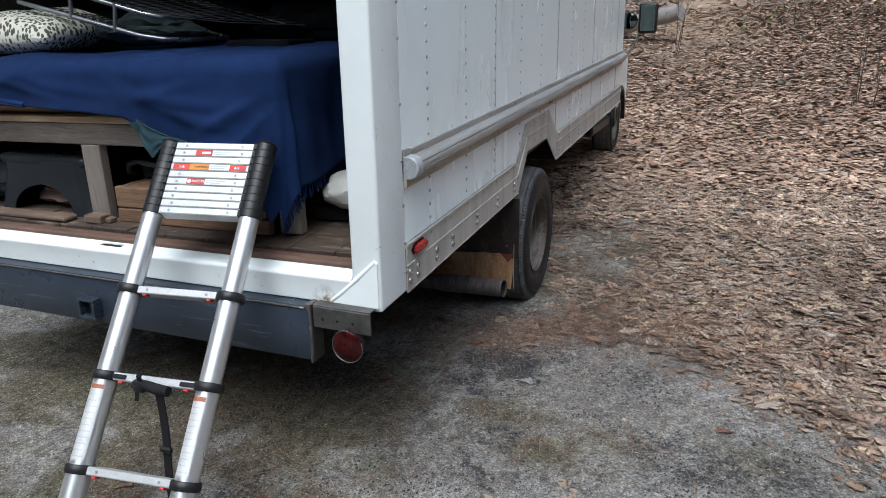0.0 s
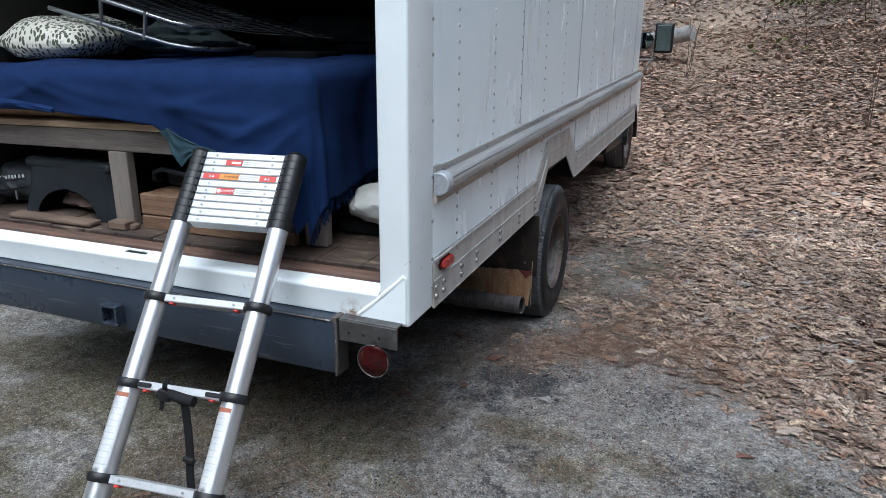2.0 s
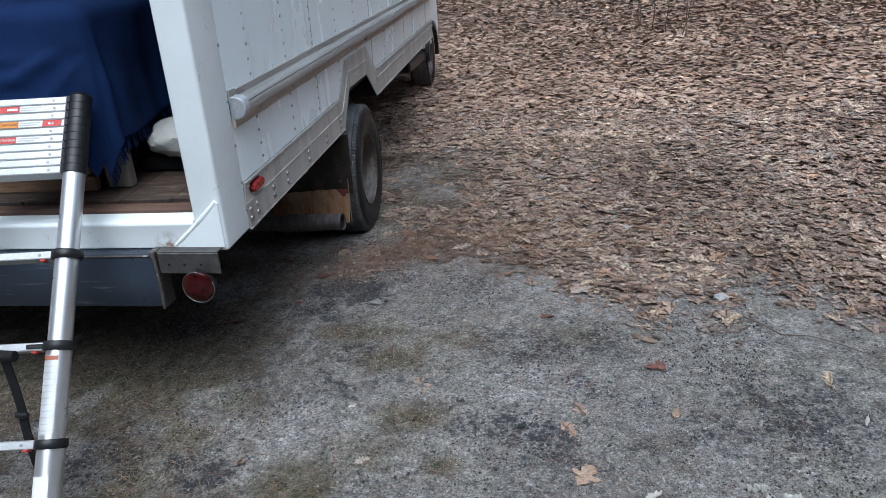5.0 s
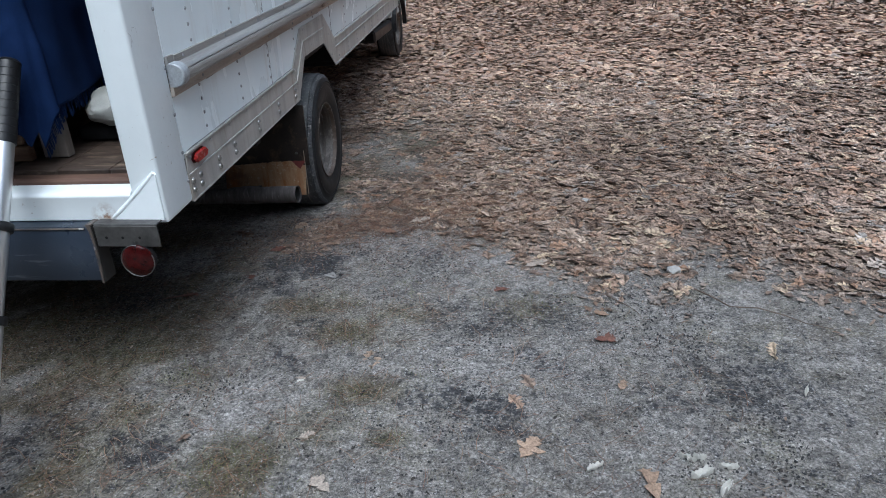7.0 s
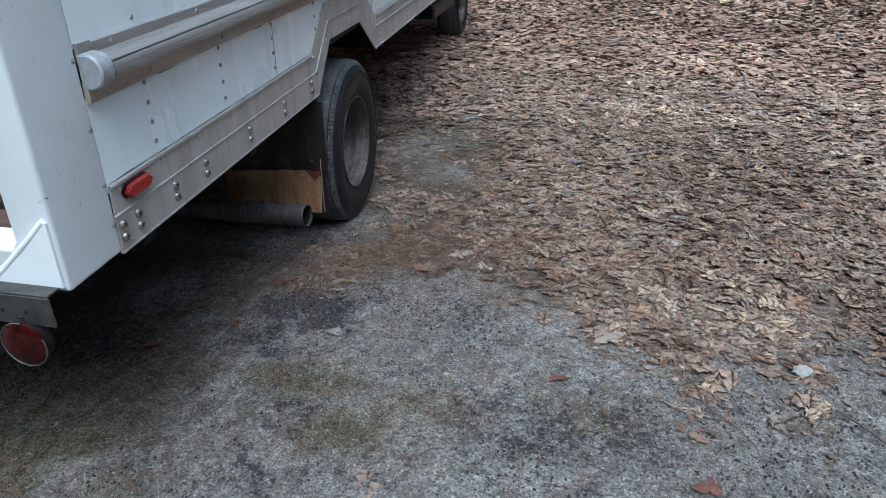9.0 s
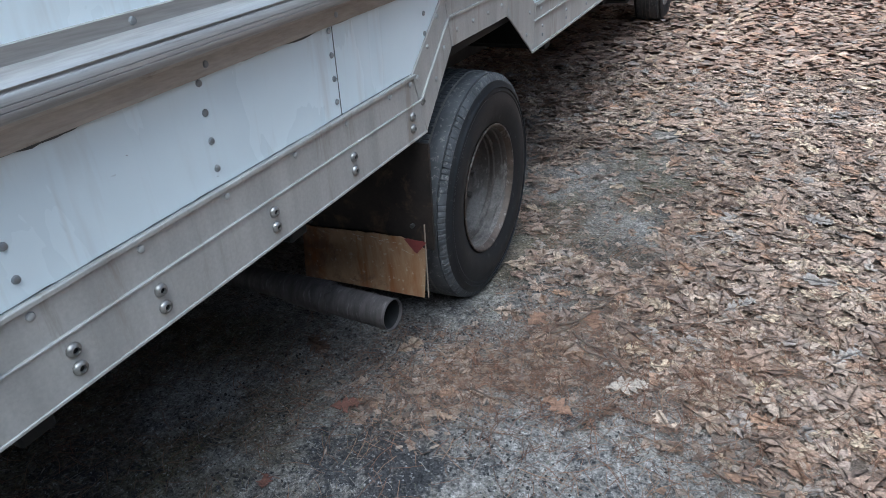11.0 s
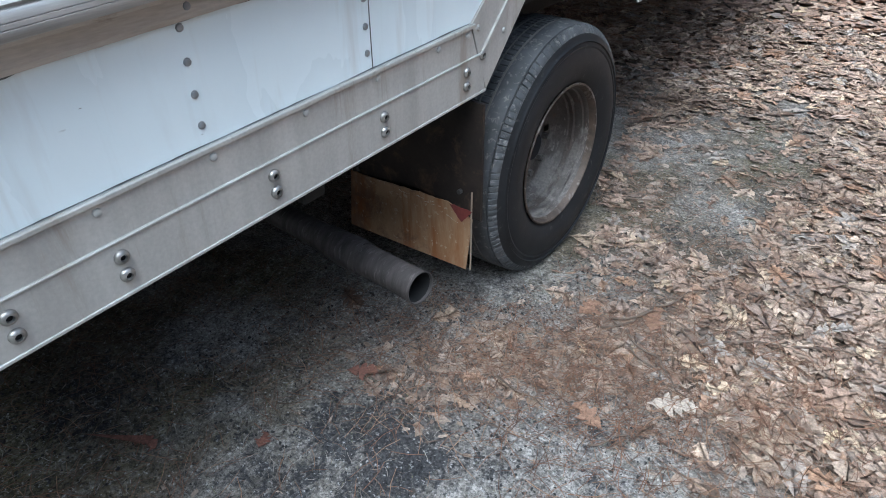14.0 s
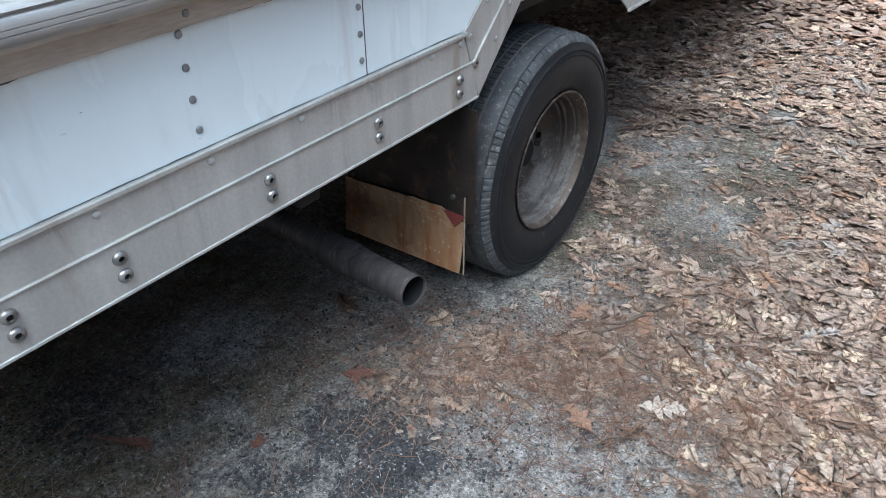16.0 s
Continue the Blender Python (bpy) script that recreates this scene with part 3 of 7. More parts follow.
def lathe(profile, centre, segs=64, notch=None, hole=None, turn=None):
    """Profile of (x offset, radius), turned about the x axis through centre. notch(seg, ring) lowers a radius; hole(seg, ring) leaves a face out;
    turn(seg) spaces the segments unevenly, from 0 to 1."""
    bm = bmesh.new()
    rings = []
    for s in range(segs):
        a = 2 * math.pi * (turn(s) if turn else s / segs)
        ring = []
        for k, (x, r) in enumerate(profile):
            rr = r - (notch(s, k) if notch else 0)
            ring.append(bm.verts.new((centre[0] + x, centre[1] + rr * math.cos(a), centre[2] + rr * math.sin(a))))
        rings.append(ring)
    for s in range(segs):
        r0, r1 = rings[s], rings[(s + 1) % segs]
        for k in range(len(profile) - 1):
            if hole and hole(s, k):
                continue
            bm.faces.new((r0[k], r0[k + 1], r1[k + 1], r1[k]))
    bmesh.ops.recalc_face_normals(bm, faces=bm.faces)
    return bm


def grid_sheet(nu, nv, f, thick=0.0):
    """A sheet of nu x nv quads through f(u, v)."""
    bm = bmesh.new()
    vs = [[bm.verts.new(f(i / nu, j / nv)) for j in range(nv + 1)] for i in range(nu + 1)]
    for i in range(nu):
        for j in range(nv):
            bm.faces.new((vs[i][j], vs[i + 1][j], vs[i + 1][j + 1], vs[i][j + 1]))
    if thick:
        bmesh.ops.recalc_face_normals(bm, faces=bm.faces)
        bmesh.ops.solidify(bm, geom=list(bm.faces), thickness=thick)
    return bm


def blob(centre, size, seed, rough=0.18, sub=3, flat=0.0):
    """A soft lump: an uneven, stretched ball with a flattened foot."""
    bm = bmesh.new()
    bmesh.ops.create_icosphere(bm, subdivisions=sub, radius=1.0)
    for v in bm.verts:
        n = v.co.normalized()
        k = 1 + rough * noise.noise(n * 1.7 + Vector((seed, 0, 0))) + rough * 0.5 * noise.noise(n * 4.3 + Vector((0, seed, 0)))
        z = max(n.z * k, -1 + flat) if flat else n.z * k
        v.co = Vector((centre[0] + size[0] * n.x * k, centre[1] + size[1] * n.y * k, centre[2] + size[2] * z))
    return bm


def mesh_of(name, bm, material, smooth=False, rake=False):
    if rake:
        for v in bm.verts:
            v.co.z += RAKE * v.co.y + LEAN * v.co.x
    me = bpy.data.meshes.new(name)
    bm.to_mesh(me)
    bm.free()
    me.materials.append(material)
    if smooth:
        me.shade_smooth()
        me.set_sharp_from_angle(angle=radians(38))
    return me


def thing(name, base, label, category, group=""):
    """An empty at the base of a thing, which carries its parts."""
    ob = new(name)
    ob.location = base
    ob.empty_display_size = 0.1
    return tagged(ob, label, category, group)


def part(name, bm, material, parent, label="", smooth=False, rake=False):
    ob = new(name, mesh_of(name, bm, material, smooth, rake))
    ob.parent = parent
    if parent.data is None:
        ob.matrix_parent_inverse = Matrix.Translation(parent.location).inverted()
    return tagged(ob, label)


def single(name, bm, material, label, category, group="", smooth=False, rake=False):
    return tagged(new(name, mesh_of(name, bm, material, smooth, rake)), label, category, group)


def lettering(text, size, material, m, parent, name="lettering"):
    """Raised letters in the built-in font, as a mesh at the pose m."""
    cu = bpy.data.curves.new(name, "FONT")
    cu.body, cu.size, cu.extrude, cu.align_x, cu.align_y = text, size, 0.0002, "CENTER", "CENTER"
    ob = new(name, cu)
    bpy.context.view_layer.update()
    me = bpy.data.meshes.new_from_object(ob)
    bpy.data.objects.remove(ob)
    me.transform(m)
    me.materials.clear()
    me.materials.append(material)
    o = new(name, me)
    o.parent = parent
    if parent.data is None:
        o.matrix_parent_inverse = Matrix.Translation(parent.location).inverted()
    return o


# ---- ground ----
def soft(v, k):
    return np.log1p(np.exp(np.clip(v * k, -40, 40))) / k


def rise(x, y):
    """Height of the ground: level round the truck, rising ahead, to the right bank and to an added left one."""
    return (0.031 * soft(y - 3.5, 1.2) + 0.085 * soft(x - 2, 2.0) + 0.17 * soft(y - 8, 0.8) + 0.12 * soft(x - 6, 0.8)
            # unseen left bank, added to keep low light out from under the truck
            + 0.42 * soft(-x - 3.7, 2.5) * np.clip((y + 6) / 4, 0, 1)
            + 0.010 * np.sin(2.3 * x + 1.1) * np.sin(1.9 * y + 0.4) * np.clip((np.abs(x - 0.6) + y) / 6, 0, 1.5)
            - 0.016)


def value_noise(x, y, scale, seed):
    """Smooth random field from 0 to 1."""
    rng = np.random.RandomState(seed)
    table = rng.rand(64, 64)
    u, v = np.asarray(x) * scale, np.asarray(y) * scale
    i, j = np.floor(u).astype(int), np.floor(v).astype(int)
    fu, fv = u - i, v - j
    fu, fv = fu * fu * (3 - 2 * fu), fv * fv * (3 - 2 * fv)
    t = lambda a, b: table[a % 64, b % 64]
    return (t(i, j) * (1 - fu) * (1 - fv) + t(i + 1, j) * fu * (1 - fv) + t(i, j + 1) * (1 - fu) * fv + t(i + 1, j + 1) * fu * fv)


EDGE_X = np.array([-6, -2.6, -0.3, 0.0, 0.3, 0.5, 0.7, 0.9, 1.1, 1.25, 1.45, 1.65, 1.83, 2.1, 2.23, 2.35, 2.46, 2.65, 3.2, 4.0, 8.0])
EDGE_Y = np.array([3.0, 3.4, 3.3, 2.3, 1.88, 1.74, 1.56, 1.46, 1.28, 1.02, 0.90, 0.98, 0.88, 1.08, 0.95, 0.78, 0.62, 0.55, 0.20, -0.3, -2.3])


def litter(x, y):
    """How thick the leaves lie, 0 to 1: none on the driveway, thick up the bank, a bare wheel track beside the truck."""
    wob = (value_noise(x, y, 2.1, 3) - 0.5) * 0.25 + (value_noise(x, y, 6.0, 4) - 0.5) * 0.30 + (value_noise(x, y, 17.0, 14) - 0.5) * 0.22
    d = y - np.interp(x, EDGE_X, EDGE_Y) + wob
    thick = np.clip(0.42 + d / 0.85, 0, 1) ** 1.5
    # the bare track ahead of the rear wheel, with leaves blown into it
    track = np.sqrt(((x - 0.28) / 0.38) ** 2 + ((y - 2.88) / 1.02) ** 2) + wob * 1.1
    return thick * np.clip((track - 0.50) / 0.85 + 0.25 * (value_noise(x, y, 5.0, 34) - 0.5), 0.08, 1)


def needle_strip(x, y):
    """The mat of needles and broken leaves between driveway and wheel track."""
    wob = (value_noise(x, y, 4.0, 27) - 0.5) * 0.30
    return np.exp(-((x - 0.45) / 0.55) ** 4 - ((y - 1.36 - 0.42 * x + wob) / 0.24) ** 4) * np.clip(value_noise(x, y, 6.0, 23) * 2.2 - 0.3, 0.2, 1)


# The strong patches at negative x also paint the truck's shade into the soil.
TURF_AND_SHADE = ((0.27, -0.40, 0.16, 0.20, 1.0), (0.59, -0.02, 0.17, 0.09, 0.8), (0.46, 0.35, 0.22, 0.13, 0.8), (1.00, 0.81, 0.24, 0.13, 0.6), (-0.10, 0.06, 0.26, 0.16, 0.8),
        (-0.66, 0.05, 0.62, 0.55, 2.0), (0.18, 0.56, 0.32, 0.13, 0.7), (0.53, 0.31, 0.22, 0.11, 0.7), (1.19, 0.56, 0.18, 0.14, 0.7), (-0.30, 0.22, 0.42, 0.22, 0.9),
        (0.69, 0.52, 0.22, 0.11, 0.6), (-0.09, 0.42, 0.32, 0.17, 0.6), (-1.3, 0.4, 1.3, 1.2, 2.0), (-1.3, -0.45, 1.3, 0.75, 1.6), (0.72, -0.27, 0.08, 0.06, 0.8),
        (0.40, -0.22, 0.20, 0.12, 0.6), (-0.45, 0.60, 0.40, 0.30, 0.7), (2.2, 0.30, 0.30, 0.30, 0.6), (0.02, 2.45, 0.22, 0.60, 1.6), (0.35, 2.25, 0.30, 0.30, 1.0), (0.45, 2.95, 0.30, 0.45, 0.9), (0.10, 3.35, 0.35, 0.40, 0.9), (0.0, 1.12, 0.18, 0.14, 0.6))


def turf_and_shade(x, y):
    """Where moss and dead grass cover the soil; by the truck it also darkens the ground as shade."""
    f = np.zeros_like(np.asarray(x, float))
    for cx, cy, rx, ry, k in TURF_AND_SHADE:
        f = np.maximum(f, k * np.clip(1.5 - 1.3 * np.hypot((x - cx) / rx, (y - cy) / ry), 0, 1))
    n = value_noise(x, y, 4.0, 91) * 0.6 + value_noise(x, y, 13.0, 92) * 0.4
    return np.clip(f * 1.4 * np.clip((n - 0.34) * 3.6, 0, 1), 0, 1)


def pale_soil(x, y):
    """Clean pale sand, free of moss: by the needle strip."""
    f = np.zeros_like(np.asarray(x, float))
    for cx, cy, rx, ry in ((0.45, 1.18, 0.45, 0.22), (0.95, 0.95, 0.40, 0.24), (1.05, 0.15, 0.4, 0.2), (0.20, -0.15, 0.3, 0.2)):
        f = np.maximum(f, np.clip(1.6 - 1.4 * np.hypot((x - cx) / rx, (y - cy) / ry), 0, 1))
    return f


def sandy(x, y):
    return np.clip(1.25 - np.sqrt(((x - 0.3) / 1.3) ** 2 + ((y - 17) / 5.0) ** 2) + 0.6 * (value_noise(x, y, 1.1, 88) - 0.5), 0, 0.8)


def axis_lines(lo, hi, step, far, grow):
    inner = np.arange(lo, hi + step / 2, step)
    out, s = [], step
    while sum(out) < far:
        s *= grow
        out.append(s)
    out = np.cumsum(out)
    return np.concatenate([(lo - out)[::-1], inner, hi + out])


def ground_sheet():
    xs = axis_lines(-2.2, 3.2, 0.045, 160, 1.14)
    ys = axis_lines(-1.4, 5.0, 0.045, 200, 1.14)
    gx, gy = np.meshgrid(xs, ys, indexing="ij")
    gz = rise(gx, gy)
    near = np.clip(1.5 - (np.abs(gx) + np.abs(gy - 1)) / 20, 0.2, 1)
    gz = gz + near * (0.010 * (value_noise(gx, gy, 3.0, 11) - 0.5) + 0.008 * (value_noise(gx, gy, 9.0, 12) - 0.5))
    nx, ny = len(xs), len(ys)
    verts = np.stack([gx, gy, gz], -1).reshape(-1, 3)
    i, j = np.meshgrid(np.arange(nx - 1), np.arange(ny - 1), indexing="ij")
    a = (i * ny + j).ravel()
    faces = np.stack([a, a + ny, a + ny + 1, a + 1], -1)
    me = bpy.data.meshes.new("ground")
    me.from_pydata(verts.tolist(), [], faces.tolist())
    me.shade_smooth()
    for name, field in (("litter", np.clip(litter(gx, gy) * 1.2 + 0.8 * needle_strip(gx, gy), 0, 1)), ("sand", sandy(gx, gy)), ("turf_and_shade", turf_and_shade(gx, gy)), ("pale", pale_soil(gx, gy))):
        at = me.attributes.new(name, "FLOAT", "POINT")
        at.data.foreach_set("value", field.ravel().astype(np.float32))
    me.materials.append(SOIL)
    return tagged(new("ground", me), "grey sandy soil with moss, sooty patches and painted shade under the truck", "ground", kind="structure")


ground_sheet()


def skyline_blocker():
    """An unseen ring of woods, added far behind the banks to block low sky light."""
    bm = bmesh.new()
    n, rows = 160, []
    for k in range(n):
        a = 2 * math.pi * k / n
        r = 38 + 3 * math.sin(3 * a + 1)
        x, y = r * math.cos(a), r * math.sin(a) + 2
        foot = float(rise(np.array([x]), np.array([y]))[0]) - 2
        top = max(foot + 20, 25) + 6 * noise.noise(Vector((k * 0.7, 0, 0))) + 3 * noise.noise(Vector((k * 2.1, 4, 0)))
        rows.append((bm.verts.new((x, y, foot)), bm.verts.new((x, y, top))))
    for k in range(n):
        a, b = rows[k], rows[(k + 1) % n]
        bm.faces.new((a[0], b[0], b[1], a[1]))
    ob = new("backdrop", mesh_of("backdrop", bm, BLOCKER_BROWN))
    return tagged(ob, "unseen grey-brown ring of woods added to block low sky light", "woods", kind="structure")


skyline_blocker()


# ---- litter on the ground ----
def scatter(name, shapes, x, y, lift, size, tilt, material, label, category, seed):
    """Many small pieces laid on the ground as one mesh."""
    rng = np.random.RandomState(seed)
    n = len(x)
    yaw = rng.rand(n) * 2 * np.pi
    z = rise(x, y) + lift
    t1, t2 = (rng.randn(n) * tilt, rng.randn(n) * tilt)
    pick = rng.randint(0, len(shapes), n)
    allv, allf, allu, at = [], [], [], 0
    for s, (pts, faces) in enumerate(shapes):
        m = np.where(pick == s)[0]
        if not len(m):
            continue
        p = pts[None] * size[m][:, None, None]
        c1, s1, c2, s2 = (np.cos(t1[m])[:, None], np.sin(t1[m])[:, None], np.cos(t2[m])[:, None], np.sin(t2[m])[:, None])
        X, Y, Z = p[..., 0], p[..., 1], p[..., 2]
        Y, Z = Y * c1 - Z * s1, Y * s1 + Z * c1
        X, Z = X * c2 + Z * s2, -X * s2 + Z * c2
        cy, sy = np.cos(yaw[m])[:, None], np.sin(yaw[m])[:, None]
        X, Y = X * cy - Y * sy, X * sy + Y * cy
        v = np.stack([X + x[m][:, None], Y + y[m][:, None], Z + z[m][:, None]], -1).reshape(-1, 3)
        f = (faces[None] + (np.arange(len(m)) * len(pts))[:, None, None]).reshape(-1, faces.shape[1]) + at
        flat = np.stack([pts[:, 0] * 6 - np.abs(pts[:, 1]) * 6, pts[:, 1], 0 * pts[:, 0]], -1)
        allu.append(np.tile(flat, (len(m), 1)))
        allv.append(v)
        allf.append(f)
        at += len(v)
    v, f = np.concatenate(allv), np.concatenate(allf)
    me = bpy.data.meshes.new(name)
    me.from_pydata(v.tolist(), [], f.tolist())
    me.shade_smooth()
    me.attributes.new("vein", "FLOAT_VECTOR", "POINT").data.foreach_set("vector", np.concatenate(allu).ravel().astype(np.float32))
    me.materials.append(material)
    return tagged(new(name, me), label, category, kind="stuff")


def strewn(n, lo, hi, chance, seed):
    """Random places in a rectangle, kept by the chance at each."""
    rng = np.random.RandomState(seed)
    x, y = lo[0] + rng.rand(n) * (hi[0] - lo[0]), lo[1] + rng.rand(n) * (hi[1] - lo[1])
    keep = rng.rand(n) < chance(x, y)
    return x[keep], y[keep]


def off_wheels(x, y):
    """Nothing lies inside the tyres."""
    return ~((x > -0.5) & (x < 0.06) & (y > 1.60) & (y < 2.29))


def oak_leaf(seed, pairs=3, wide=0.34):
    """A dead oak leaf a unit long: pointed, forward-leaning lobes with a side tooth, shallow rounded sinuses, crumpled as it dried."""
    rng = random.Random(seed)
    flat = rng.random() < 0.7
    curl, bend, twist = (rng.uniform(-0.20, 0.25), rng.uniform(-0.10, 0.15), rng.uniform(-0.25, 0.25)) if flat else (rng.uniform(-0.6, 0.8), rng.uniform(-0.25, 0.35), rng.uniform(-0.6, 0.6))
    ph, rough = rng.uniform(0, 9), rng.uniform(0.015, 0.045)
    torn_side, torn_from = rng.choice((-1, 1)), rng.choice((9, 9, 1, 2))
    n = pairs + 1
    rib = [-0.5 + 0.16 + 0.70 * k / pairs for k in range(n)]
    pts = [(-0.5, 0.0)] + [(x, 0.0) for x in rib] + [(0.5, 0.0)]
    faces = []
    top = len(pts) - 1
    for side in (-1, 1):
        prev = None
        for k in range(pairs):
            x0, x1 = rib[k], rib[k + 1]
            reach = wide * (0.62, 1.0, 0.92, 0.66)[min(3, k + (1 if pairs < 4 and k else 0))] * rng.uniform(0.78, 1.15)
            if side == torn_side and k >= torn_from:
                reach *= 0.35
            w = x1 - x0
            i0, i1 = k + 1, k + 2
            m = len(pts)
            pts += [(x0 - w * 0.10, side * reach * rng.uniform(0.24, 0.34)) if prev is None else pts[prev],
                    (x0 + w * rng.uniform(0.22, 0.36), side * reach * rng.uniform(0.66, 0.82)),
                    (x0 + w * rng.uniform(0.72, 0.98), side * reach),
                    (x0 + w * rng.uniform(0.86, 1.02), side * reach * rng.uniform(0.56, 0.72)),
                    (x1 - w * rng.uniform(-0.02, 0.10), side * reach * rng.uniform(0.26, 0.42))]
            if prev is None:
                faces.append((0, i0, m))
            faces += [(i0, m + 1, m), (i0, m + 3, m + 1), (m + 1, m + 3, m + 2), (i0, m + 4, m + 3), (i0, i1, m + 4)]
            prev = m + 4
        m = len(pts)
        last = n
        r = wide * rng.uniform(0.42, 0.62)
        pts += [(rib[-1] + 0.05, side * r), (0.5 - 0.05, side * r * 0.30)]
        faces += [(last, m, prev), (last, m + 1, m), (last, top, m + 1)]
    out = []
    for x, y in pts:
        z = curl * y * y + bend * x * x + twist * x * y + rough * (math.sin(9 * x + ph) * math.cos(12 * y + ph) + 0.7 * math.sin(23 * x + 17 * y + ph)) - 0.05 * bend
        out.append((x, y, z))
    return np.array(out) * (1, 1, 0.75), np.array(faces)


SHAPE_RNG = random.Random(8)
NEAR_SHAPES = [oak_leaf(k, SHAPE_RNG.choice((2, 3, 3, 4)), SHAPE_RNG.uniform(0.30, 0.48)) for k in range(44)]


def scrap(seed):
    """A torn flake of leaf: an uneven, mostly narrow star of corners, curled along its length."""
    rng = random.Random(seed)
    n = rng.choice((6, 7, 8))
    long = rng.choice((0.16, 0.22, 0.32, 0.55))
    curl = rng.uniform(-0.8, 1.0)
    pts = [(0, 0, 0.02)]
    for k in range(n):
        a = 2 * math.pi * (k + rng.uniform(-0.3, 0.3)) / n
        r = rng.choice((0.30, 0.42, 0.5)) * rng.uniform(0.8, 1.2)
        x, y = r * math.cos(a), long * r * math.sin(a)
        pts.append((x, y, curl * x * x * 0.4 + rng.uniform(-0.04, 0.06)))
    return np.array(pts), np.array([(0, 1 + k, 1 + (k + 1) % n) for k in range(n)])


SCRAPS = [scrap(60 + k) for k in range(14)]


def fragment(seed, corners=(8, 9, 10, 11), bent=0.45):
    """A flat broken piece of leaf with a jagged rim."""
    rng = random.Random(seed)
    n = rng.choice(corners)
    wide, curl, tilt = rng.uniform(0.5, 0.95), rng.uniform(-0.8 * bent, bent), rng.uniform(-0.15, 0.15)
    pts = [(0, 0, 0.0)]
    for k in range(n):
        a = 2 * math.pi * (k + rng.uniform(-0.25, 0.25)) / n
        r = 0.5 * (rng.uniform(0.55, 0.78) if k % 2 else rng.uniform(0.78, 1.05))
        x, y = r * math.cos(a), wide * r * math.sin(a)
        pts.append((x, y, curl * (x * x - 0.1) + tilt * x + rng.uniform(-0.025, 0.04)))
    return np.array(pts), np.array([(0, 1 + k, 1 + (k + 1) % n) for k in range(n)])


FRAGMENTS = [fragment(160 + k) for k in range(24)]
MID_SHAPES = [fragment(300 + k, (7, 8, 9), 0.6) for k in range(40)]
FAR_SHAPES = [fragment(360 + k, (5, 6, 7), 0.7) for k in range(30)]


def spread_leaves():
    rng = np.random.RandomState(21)

    def layer(shapes, n, lo, hi, chance, low, size, tilt, label, seed, material=LEAF):
        x, y = strewn(n, lo, hi, chance, seed)
        m = len(x)
        scatter("leaf_litter", shapes, x, y, rng.rand(m) ** 1.3 * low * np.clip(litter(x, y), 0.1, 1) + 0.005,
                size[0] + size[1] * rng.rand(m) ** 1.5, tilt, material, label, "leaf litter", seed + 100)

    strip = needle_strip
    sparse = lambda a, b: np.clip(litter(a, b) + 0.0008 + 0.10 * strip(a, b), 0, 1) * off_wheels(a, b)
    wedge = lambda a, b: (a < 1.2 + 0.75 * b) * (1 - 0.55 * sandy(a, b))
    layer(NEAR_SHAPES, 18000, (-0.9, -0.9), (2.7, 3.6), sparse, 0.020, (0.050, 0.085), 0.13, "brown dead oak leaves lying thick beside the driveway", 5, NEAR_LEAF)
    layer(SCRAPS, 42000, (-0.9, -0.9), (2.7, 3.6), lambda a, b: np.clip(litter(a, b) * (1.4 - 1.15 * litter(a, b)) + 0.9 * strip(a, b), 0, 1) * off_wheels(a, b), 0.012, (0.012, 0.050), 0.14, "torn scraps of dead leaves between the whole ones", 15, SCRAP)
    layer(FRAGMENTS, 46000, (-0.9, -0.9), (2.7, 3.6), lambda a, b: np.clip(litter(a, b) * (1.5 - 1.2 * litter(a, b)) + 0.7 * strip(a, b), 0, 1) * off_wheels(a, b), 0.009, (0.016, 0.042), 0.12, "flat broken pieces of dead leaf among the whole ones", 16, SCRAP)
    layer(NEAR_SHAPES, 12500, (2.7, -0.9), (5.5, 4.4), litter, 0.018, (0.055, 0.095), 0.13, "brown dead leaves covering the bank", 6)
    layer(NEAR_SHAPES, 8000, (-2.4, 3.6), (2.7, 5.0), sparse, 0.018, (0.055, 0.090), 0.13, "brown dead leaves ahead of the wheel track", 7)
    layer(FRAGMENTS, 18000, (2.7, -0.9), (8, 9), lambda a, b: litter(a, b) * (a < 1.6 + 0.8 * b), 0.005, (0.022, 0.045), 0.10, "broken pieces of dead leaf between the whole ones on the bank", 17, SCRAP)
    layer(MID_SHAPES, 56000, (-2, 4.4), (8, 10), lambda a, b: litter(a, b) * (a < 1.2 + 0.8 * b) * ((b > 5.0) | (a > 2.7)), 0.018, (0.050, 0.090), 0.13, "brown dead leaves covering the rising ground", 8, FAR_LEAF)
    layer(FAR_SHAPES, 68000, (-2.5, 10), (13, 18), wedge, 0.018, (0.060, 0.090), 0.13, "brown dead leaves high on the bank", 11, FAR_LEAF)
    layer(FAR_SHAPES, 6000, (5.5, -2), (9, 4.5), litter, 0.015, (0.06, 0.085), 0.09, "brown dead leaves to the side of the driveway", 12)
    layer(FAR_SHAPES, 34000, (-3, 18), (24, 42), wedge, 0.03, (0.11, 0.13), 0.20, "brown dead leaves far up the bank", 13, FAR_LEAF)
    # broken bits between the whole leaves and on the driveway
    x, y = strewn(26000, (-1.6, -1.2), (3.2, 3.6), lambda a, b: np.clip(0.05 + 0.16 * turf_and_shade(a, b) + 0.9 * np.clip(litter(a, b) * 2.2, 0, 1) * (1 - 0.5 * litter(a, b)), 0, 1) * off_wheels(a, b), 9)
    n = len(x)
